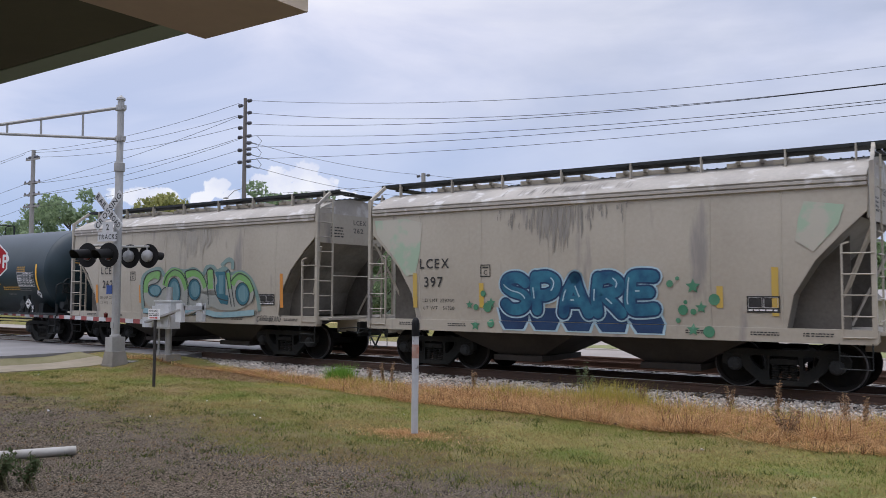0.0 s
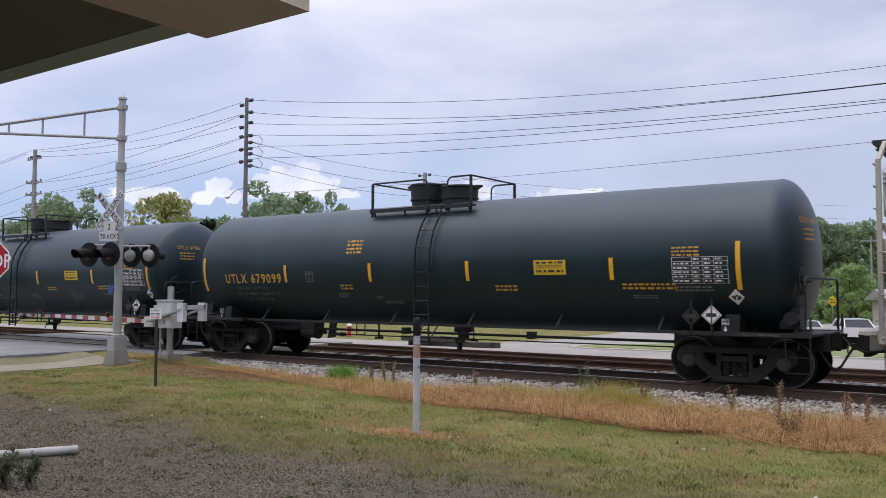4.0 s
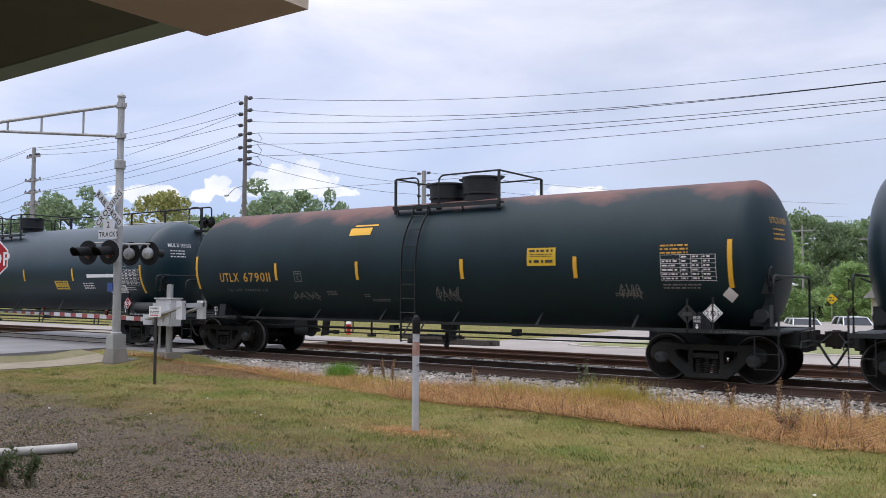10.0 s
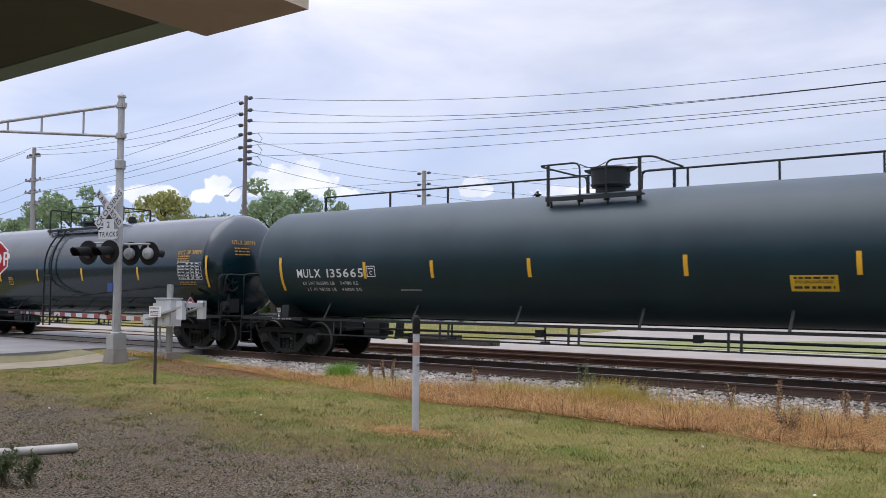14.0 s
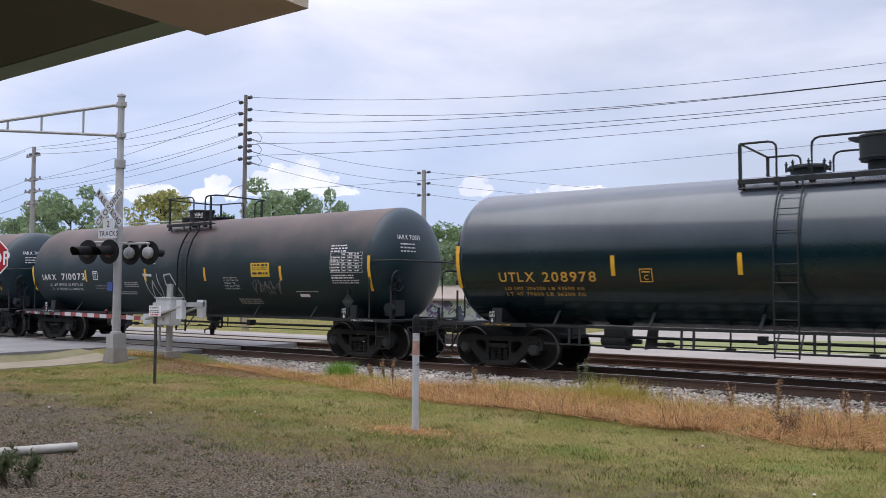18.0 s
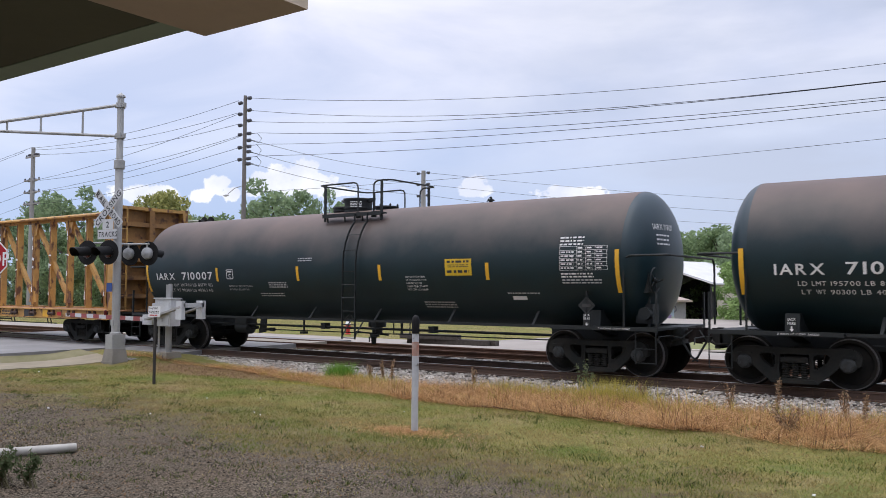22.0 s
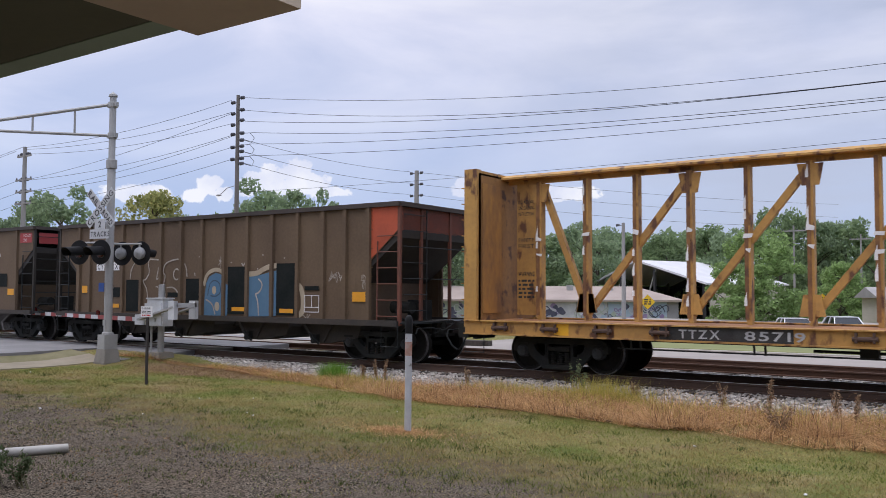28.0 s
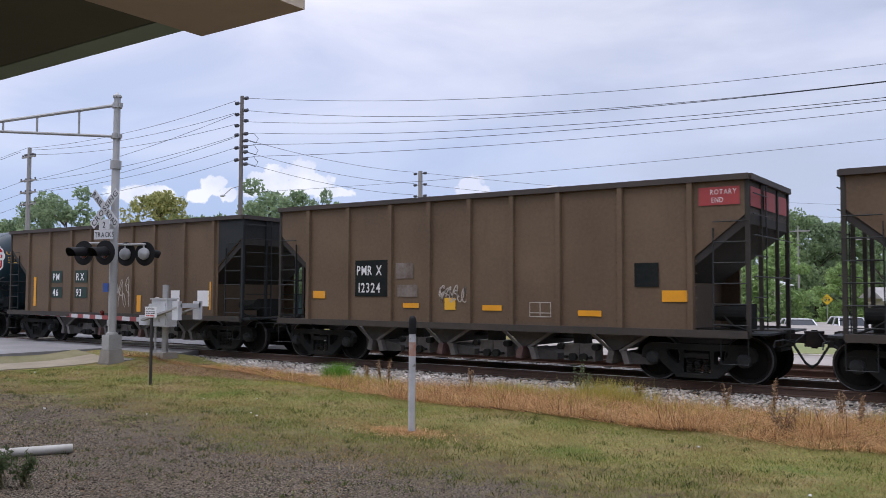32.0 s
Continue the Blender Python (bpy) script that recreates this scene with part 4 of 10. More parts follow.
def tank_car(label, uL, uR, R, zc, paint, marks, ink, stripes, style, seed, plate, table, weights, reach=(0.0, 0.0)):
    """A black tank car between the coupling points uL and uR. stripes: (place from the middle, foot, head); reach: how much further out its couplers meet."""
    u, half = (uL + uR) / 2, (uR - uL) / 2
    rng = random.Random(seed)
    car = start_car("tank_car", label, "tank car", u)
    cyl, head = half - 1.26, 0.60
    prof = [(R * math.cos(a), cyl + head * math.sin(a)) for a in [math.pi / 2 * i / 12 for i in range(13)]]
    shell = [(R, -cyl + 2 * cyl * i / 8) for i in range(9)]
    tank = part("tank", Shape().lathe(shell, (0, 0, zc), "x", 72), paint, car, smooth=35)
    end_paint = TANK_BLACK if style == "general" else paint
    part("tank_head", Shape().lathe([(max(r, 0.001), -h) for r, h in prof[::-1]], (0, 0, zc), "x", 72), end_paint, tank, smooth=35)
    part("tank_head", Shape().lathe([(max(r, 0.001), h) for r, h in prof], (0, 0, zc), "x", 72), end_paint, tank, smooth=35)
    on = lambda a, v: (a, -math.sqrt(max(0.01, (R + 0.008) ** 2 - (v - zc) ** 2)), v)
    for k in range(7):
        x = -cyl + 2 * cyl * k / 6
        seam = Shape().lathe([(R + 0.0002, x - 0.025), (R + 0.0012, x - 0.009), (R + 0.0012, x + 0.009), (R + 0.0002, x + 0.025)], (0, 0, zc), "x", 72)
        part("weld_seam", seam, paint, tank, smooth=35)
    # stub sills, bolsters and end decks
    for s in (-1, 1):
        x0, x1 = s * (half - 3.4), s * (half - 0.42)
        sill = Shape().box(min(x0, x1), -0.33, 0.68, max(x0, x1), 0.33, 1.02)
        part("stub_sill", sill, BLACK, car)
        tx = s * (half - 1.95)
        sad = Shape().prism([(-1.20, 0.98), (-0.4, 0.80), (0.4, 0.80), (1.20, 0.98), (1.16, 1.36), (0.9, 1.36), (0.7, 1.18), (-0.7, 1.18), (-0.9, 1.36), (-1.16, 1.36)],
                            tx - 0.13, tx + 0.13, "x")
        part("saddle", sad, BLACK, car)
        dk = Shape()
        a, b = sorted((s * (half - 0.50), s * (half - 2.85)))
        dk.box(a, -1.42, 0.98, b, -1.0, 1.03).box(a, 1.0, 0.98, b, 1.42, 1.03)
        a, b = sorted((s * (half - 0.50), s * (half - 0.95)))
        dk.box(a, -1.42, 0.98, b, 1.42, 1.02)
        dk.box(min(s * (half - 0.50), s * (half - 2.85)), -1.45, 0.965, max(s * (half - 0.50), s * (half - 2.85)), -1.40, 1.045)
        part("end_deck", dk, BLACK, car)
        e = half - 0.52
        er, hr = {"general": (half - 1.20, 2.47), "pressure": (half - 0.56, 2.20), "utility": (half - 0.60, 2.05), "long": (half - 0.62, 2.20)}[style]
        rail = Shape().tube([(s * er, -1.42, 1.03), (s * er, -1.42, hr - 0.14), (s * er, -1.39, hr - 0.05), (s * er, -1.30, hr), (s * er, 1.30, hr), (s * er, 1.39, hr - 0.05), (s * er, 1.42, hr - 0.14), (s * er, 1.42, 1.03)], 0.024, 7)
        if style == "general":
            q = half - 0.28
            rail = Shape().tube([(s * er, -1.42, 1.03), (s * er, -1.42, hr - 0.14), (s * (er + 0.04), -1.42, hr - 0.04), (s * (er + 0.14), -1.42, hr), (s * (q - 0.12), -1.42, hr), (s * (q - 0.03), -1.39, hr),
                                 (s * q, -1.30, hr), (s * q, 1.30, hr), (s * q, 1.42, hr - 0.12), (s * q, 1.42, 1.03)], 0.024, 7)
        for y in (-1.42, 1.42):
            rail.beam((s * e, y, 0.95), (s * e, y, 1.75 if style == "general" else 1.35), 0.055, 0.03)
        part("end_railing", rail, BLACK, car)
        st = Shape()
        for y in (-1.46,):
            for dx in (0.0, 0.42):
                st.beam((s * (e - dx), y, 0.32), (s * (e - dx), y, 0.95), 0.04, 0.015)
            for z in (0.34, 0.62):
                st.beam((s * e, y, z), (s * (e - 0.42), y, z), 0.04, 0.015)
        part("sill_step", st, BLACK, car)
        add_truck(car, tx + (0.16 if seed == 52 and s > 0 else 0.0))
        add_coupler(car, s * (half + reach[s > 0]), s)
        if s > 0 or style == "utility":
            res = Shape().lathe([(0.0, -0.42), (0.12, -0.42), (0.19, -0.36), (0.19, 0.36), (0.12, 0.42), (0.0, 0.42)], (s * (half - 2.0), -0.45, 1.16), "x", 20)
            res.lathe([(0.194, -0.02), (0.2, -0.02), (0.2, 0.02), (0.194, 0.02)], (s * (half - 2.0), -0.45, 1.16), "x", 20)
            part("air_reservoir", res, BLACK, car, smooth=40)
            v = Shape().box(s * (half - 1.0) - 0.18, -0.85, 1.1, s * (half - 1.0) + 0.18, -0.5, 1.5)
            v.lathe([(0.0, 0.0), (0.13, 0.0), (0.13, 0.16), (0.0, 0.16)], (s * (half - 0.95), -1.0, 1.3), "y", 16)
            v.tube([(s * (half - 1.0), -0.7, 1.5), (s * (half - 0.85), -0.75, 1.9), (s * (half - 0.62), -0.75, 2.0)], 0.02)
            part("brake_gear", v, BLACK, car)
    hub = (half - 0.78, -0.82, 1.98)
    wheel = Shape().lathe([(0.25, -0.02), (0.275, 0.0), (0.25, 0.02), (0.23, 0.0)], hub, "x", 24)
    for k in range(5):
        a = 2 * math.pi * k / 5
        wheel.beam(hub, (hub[0], hub[1] + 0.25 * math.cos(a), hub[2] + 0.25 * math.sin(a)), 0.022)
    wheel.lathe([(0.0, -0.05), (0.05, -0.05), (0.05, 0.05), (0.0, 0.05)], hub, "x", 10)
    part("hand_brake_wheel", wheel, BLACK, car, smooth=40)
    part("brake_gear_box", Shape().box(half - 0.98, -1.02, 1.72, half - 0.84, -0.62, 2.2).beam((half - 0.91, -0.82, 1.03), (half - 0.91, -0.82, 1.75), 0.05).tube([(half - 0.9, -0.82, 1.75), (half - 1.25, -0.6, 1.1)], 0.012, 5), BLACK, car)
    if style == "pressure" or seed == 11:
        rx = 9.25 if style == "pressure" else -6.40
        tank_r = Shape().lathe([(0.0, -0.48), (0.12, -0.48), (0.17, -0.42), (0.17, 0.42), (0.12, 0.48), (0.0, 0.48)], (rx, -1.18, 1.20), "x", 20)
        for q in (-0.3, 0.3):
            tank_r.box(rx + q - 0.03, -1.34, 1.0, rx + q + 0.03, -1.05, 1.06)
        res = part("side_reservoir", tank_r, mat("reservoir_grey", (0.035, 0.042, 0.044), (0.055, 0.06, 0.06), 0.55, 0, 20, 3, 0.4, 0.1), car, "dull grey air tank over the truck", smooth=40)
        if seed == 11:
            g = Shape()
            scrawl(g, rx - 0.30, 1.16, 0.55, 0.10, lambda q, v: (q, -1.18 - math.sqrt(max(0.0, 0.174 ** 2 - (v - 1.20) ** 2)), v), random.Random(8), 4, 0.014)
            part("reservoir_tag", g, WHITE_INK, res, "white sprayed tag")
    # side angle under the tank and its struts
    fr = Shape()
    fr.beam((-half + 2.8, -1.22, 1.0), (half - 2.8, -1.22, 1.0), 0.05, 0.06)
    fr.beam((-half + 2.8, 1.22, 1.0), (half - 2.8, 1.22, 1.0), 0.05, 0.06)
    for k in range(6):
        x = -half + 3.4 + (2 * half - 6.8) * k / 5
        fr.beam((x, -1.22, 1.0), (x + 0.03, -0.98, zc - math.sqrt(R * R - 0.98 ** 2) - 0.02), 0.06, 0.02)
    part("side_sill", fr, BLACK, car)
    pipes = Shape().tube([(-half + 2.6, -0.55, 0.78), (half - 2.6, -0.55, 0.78)], 0.028, 6)
    pipes.tube([(-half + 2.6, 0.3, 0.72), (half - 2.6, 0.3, 0.72)], 0.028, 6)
    for x in (-1.2, 2.4):
        pipes.box(x - 0.08, -0.6, 0.72, x + 0.08, -0.4, 0.88)
    part("brake_rigging", pipes, BLACK, car)
    bx = -half + 4.5
    cyl_ = Shape().lathe([(0, -0.34), (0.10, -0.34), (0.11, -0.28), (0.17, -0.26), (0.17, 0.20), (0.19, 0.21), (0.19, 0.27), (0.06, 0.30), (0.05, 0.55), (0, 0.55)], (bx, -0.42, 0.68), "x", 18)
    cyl_.box(bx - 0.22, -0.6, 0.78, bx + 0.26, -0.2, 0.98)
    part("brake_cylinder", cyl_, BLACK, car, smooth=35)
    part("brake_lever", Shape().prism([(bx + 0.62, 0.52), (bx + 0.88, 0.56), (bx + 0.92, 0.95), (bx + 0.70, 0.95)], -0.45, -0.40), BLACK, car)
    part("slack_adjuster", Shape().tube([(bx + 0.8, -0.42, 0.64), (bx + 1.25, -0.42, 0.64)], 0.04, 8).tube([(bx + 1.25, -0.42, 0.64), (half - 3.0, -0.42, 0.66)], 0.016, 6).box(bx + 1.1, -0.47, 0.59, bx + 1.22, -0.37, 0.69), BLACK, car)
    for q in (0.30, 0.62):
        hang = Shape().beam((bx + q * 8.0, -0.42, 0.56), (bx + q * 8.0, -0.42, 1.0), 0.06, 0.02).box(bx + q * 8.0 - 0.08, -0.5, 0.56, bx + q * 8.0 + 0.08, -0.34, 0.62)
        part("rod_hanger", hang, BLACK, car)
    tall = seed == 21
    if style == "pressure" or style == "long":
        low = Shape()
        low.beam((-half + 3.2, -1.25, 0.62), (half - 3.2, -1.25, 0.62), 0.035, 0.035)
        for k in range(5):
            x = -half + 3.9 + (2 * half - 7.8) * k / 4
            for dx in (-0.12, 0.12):
                low.beam((x + dx, -1.25, 0.60), (x + dx, -1.22, 1.0), 0.05, 0.02)
        part("lower_rail", low, BLACK, car)
    else:
        out = Shape().lathe([(0.0, 0.62), (0.14, 0.62), (0.14, 0.78), (0.24, 0.80), (0.24, 1.05)], (0.2, 0, 0), "z", 16)
        out.lathe([(0.0, 0.34), (0.05, 0.34), (0.07, 0.40), (0.07, 0.50), (0.11, 0.52), (0.11, 0.62), (0.0, 0.62)], (0.08, 0, 0), "z", 12)
        out.beam((-0.35, -0.2, 0.66), (0.75, -0.2, 0.60), 0.035)
        out.tube([(0.1, -0.1, 0.56), (0.35, -0.5, 0.54), (0.40, -0.55, 0.44)], 0.02, 6)
        part("bottom_outlet", out, BLACK, car, smooth=40)
        for x in (-2.22, 1.03) if style == "utility" else (1.73, 1.96):
            gr = Shape()
            for dx in (0, 0.27):
                gr.beam((x + dx, -1.22, 0.70), (x + dx, -1.22, 1.0), 0.03, 0.015)
            gr.beam((x, -1.22, 0.71), (x + 0.27, -1.22, 0.71), 0.03, 0.015)
            part("grab_step", gr, BLACK, car)
    # side ladder bent round the tank
    lx = {"general": 0.57, "pressure": 0.0, "long": -0.50, "utility": 0.10}[style]
    lad = Shape()
    path = [(-(R + 0.09) * math.cos(radians(a)), zc + (R + 0.09) * math.sin(radians(a))) for a in (0, 10, 20, 30, 38, 44)] + [(-1.13, zc + R - 0.20)]
    if style != "pressure":
        for dx in (-0.21, 0.21):
            pts = [(lx + dx, -(R + 0.09), 0.55)] + [(lx + dx, y, z) for y, z in path]
            for a, b in zip(pts, pts[1:]):
                lad.beam(a, b, 0.05, 0.02, up=(1, 0, 0))
        for z in [0.58 + 0.33 * k for k in range(6)]:
            lad.tube([(lx - 0.21, -(R + 0.11), z), (lx + 0.21, -(R + 0.11), z)], 0.012, 6)
        for a in (12, 27, 42):
            y, z = -(R + 0.11) * math.cos(radians(a)), zc + (R + 0.11) * math.sin(radians(a))
            lad.tube([(lx - 0.21, y, z), (lx + 0.21, y, z)], 0.012, 6)
        for dx in (-0.21, 0.21):
            lad.beam((lx + dx, -(R + 0.09), 0.98), (lx + dx * 0.2, -(R + 0.06), 1.14), 0.03, 0.015)
            lad.beam((lx + dx, -(R + 0.09), 0.62), (lx + dx, -1.24, 1.0), 0.03, 0.02)
        part("ladder", lad, BLACK, car)
    tank_top(car, style, tall, half, R, zc)
    # markings
    for x, z0, z1 in stripes:
        part("reflective_stripe", Shape().patch(x - 0.045, z0, x + 0.045, z1, on, 1, 5), YELLOW_TAPE, tank)
    for words, x0, x1, z, h in marks:
        mk = Shape()
        letters_to(mk, words, x0, x1, z, h, on)
        part("reporting_mark", mk, ink, tank)
    soft_ink = WHITE_INK if ink is WHITE_INK else GREY_INK if style == "utility" else YELLOW_INK
    for words, x0, x1, z in weights:
        at = 0
        for word in words.split():
            small = Shape()
            a, b = (x0 + (x1 - x0) * q / len(words) for q in (at, at + len(word)))
            letters_to(small, word, a, b, z, 0.085 if ink is WHITE_INK else 0.075, on, False)
            part("weight_lettering", small, soft_ink, tank)
            at += len(word) + 1
    box = Shape()
    px, pz = plate
    for a, b, c, d in ((0, 0, 0.27, 0.02), (0, 0.25, 0.27, 0.27), (0, 0, 0.02, 0.27), (0.25, 0, 0.27, 0.27), (0.05, 0.19, 0.22, 0.22)):
        box.patch(px + a, pz + b, px + c, pz + d, on)
    letters(box, "C", px + 0.09, pz + 0.05, 0.10, on, True)
    part("plate_mark", box, soft_ink if style == "utility" else ink, tank)
    # test-data table near the end: white cells between white rules
    ex, ez = table
    tb = Shape()
    for r in range(6):
        for c in range(4):
            if r == 5 and c == 0:
                continue
            bars(tb, ex + (0.03, 0.42, 0.63, 0.84)[c], ez + 0.06 + r * 0.083, (0.30, 0.11, 0.12, 0.13)[c], 0.032, 1, on, rng)
    for r in range(7):
        tb.patch(ex, ez - 0.004 + r * 0.083, ex + 1.08, ez + 0.003 + r * 0.083, on)
    for c in (0.0, 0.39, 0.60, 0.81, 1.07):
        tb.patch(ex + c, ez - 0.008, ex + c + 0.008, ez + 0.502, on, 1, 3)
    part("test_data_table", tb, WHITE_INK, tank)
    nb = Shape()
    bars(nb, ex, ez + 0.70, 0.55, 0.034, 3, on, rng, 2.1)
    if style != "pressure":
        part("class_stencil", nb, ink, tank)
    nb = Shape()
    bars(nb, ex + 0.02, ez - 0.06, 0.75, 0.032, 2, on, rng)
    part("table_footnote", nb, soft_ink, tank)
    notices = {"utility": ((-2.75, 1.74, 0.34, 3), (-1.52, 1.66, 0.20, 2), (-1.3, 1.55, 0.55, 2), (5.2, 1.72, 0.5, 2)), "pressure": ((-4.6, 1.78, 0.62, 1),)}.get(style, ())
    for nx, nz, nw, rows in notices:
        nb = Shape()
        bars(nb, nx, nz, nw, 0.022, rows, on, rng)
        part("stencilled_notice", nb, soft_ink, tank)
    for q in (-1, 1):
        jx = q * (half - 2.0)
        onj = lambda a, v: (a, -1.458, v)
        for words, z in (("JACK", 1.24), ("HERE", 1.17)):
            t = Shape()
            letters_to(t, words, jx - 0.07, jx + 0.07, z, 0.05, onj)
            part("jacking_lettering", t, WHITE_INK, car)
        part("jacking_arrow", Shape().blob([(jx, 1.04), (jx + 0.035, 1.085), (jx + 0.012, 1.085), (jx + 0.012, 1.14), (jx - 0.012, 1.14), (jx - 0.012, 1.085), (jx - 0.035, 1.085)], onj), WHITE_INK, car)
        part("jacking_pad", Shape().box(jx - 0.075, -1.454, 1.0, jx + 0.075, -1.42, 1.29), BLACK, car)
    for s in (-1, 1):
        shoe = Shape()
        xx = s * (half - 1.75)
        letters_to(shoe, "2 INCH HF COMP SHOES", xx, xx + 0.7, 0.985, 0.036, lambda q, v: (q, -1.456, v), False)
        part("brake_shoe_lettering", shoe, soft_ink, car)
    # capacity lettering on the head
    hd = Shape()
    ex2 = lambda a, v: (cyl + head * math.sqrt(max(0.0, 1 - (a * a + (v - zc) ** 2) / R ** 2)) + 0.012, a, v)
    letters_to(hd, " ".join(m_[0] for m_ in marks), -0.80, -0.02, zc + 0.60, 0.12, ex2)
    part("end_lettering", hd, ink, tank)
    hd = Shape()
    bars(hd, -0.75, zc + 0.50, 0.5, 0.035, 3, ex2, rng, 2.6)
    part("capacity_lettering", hd, ink, tank)
    return car, tank, on, half, R, zc


def warning_sign(tank, on, x, z, w, h, rng):
    """A yellow emergency notice with unreadable lines."""
    part("emergency_notice", Shape().patch(x, z, x + w, z + h, on, 1, 4), mat("notice_yellow", (0.66, 0.44, 0.03), (0.52, 0.33, 0.03), 0.5), tank, "yellow notice plate")
    on2 = lambda a, v: tuple(c - (0.006 if i == 1 else 0) for i, c in enumerate(on(a, v)))
    b = Shape()
    bars(b, x + 0.06, z + h * 0.90, w - 0.12, h * 0.13, 1, on2, rng)
    bars(b, x + 0.08, z + h * 0.66, w - 0.16, h * 0.05, 2, on2, rng, 2.2)
    bars(b, x + 0.06, z + h * 0.32, w - 0.12, h * 0.15, 1, on2, rng)
    part("notice_text", b, BLACK_INK, tank)


def placard(car, x, y, z, colour, ink, number=""):
    """A diamond hazard placard on its bracket."""
    d = 0.19
    part("placard_bracket", Shape().beam((x, y + 0.03, z - 0.35), (x, y + 0.03, z + 0.3), 0.08, 0.03), BLACK, car)
    pl = part("hazard_placard", Shape().prism([(x - d, z), (x, z - d), (x + d, z), (x, z + d)], y - 0.01, y + 0.01), colour, car)
    e = Shape()
    on = lambda a, v: (a, y - 0.014, v)
    for i, (p, q) in enumerate((((-1, 0), (0, -1)), ((0, -1), (1, 0)), ((1, 0), (0, 1)), ((0, 1), (-1, 0)))):
        e.stroke([(x + p[0] * d * 0.86, z + p[1] * d * 0.86), (x + q[0] * d * 0.86, z + q[1] * d * 0.86)], 0.012, on)
    if number:
        letters_to(e, number, x - 0.12, x + 0.12, z - 0.045, 0.09, on)
    else:
        e.patch(x - 0.10, z - 0.035, x + 0.10, z + 0.035, on)
    part("placard_mark", e, ink, pl)


DARK_RED = mat("placard_red", (0.34, 0.022, 0.03), (0.26, 0.02, 0.025), 0.45, 0, 20, 2, 0.3, 0.02)
RED_SIGN = mat("sign_red", (0.55, 0.03, 0.035), (0.42, 0.03, 0.03), 0.45, 0, 20, 2, 0.3, 0.02)
WHITE_SIGN = mat("sign_white", (0.84, 0.84, 0.84), (0.68, 0.68, 0.68), 0.5, 0, 20, 2, 0.3, 0.02)


def scrawl(shape, u, v, w, h, place, rng, n=3, width=0.025):
    """A looping spray-painted tag that cannot be read."""
    for k in range(n):
        pts, a0 = [], rng.uniform(0, 6.3)
        cx, cz = u + w * (k + 0.5) / n, v + h / 2
        for i in range(26):
            a = a0 + i * 0.42
            pts.append((cx + w / n * 0.62 * math.cos(a) * (0.5 + 0.5 * math.sin(i * 0.55 + k)), cz + h * 0.5 * math.sin(a * 1.3 + k) * (0.6 + 0.4 * math.cos(i * 0.31))))
        shape.stroke(pts, width, place)


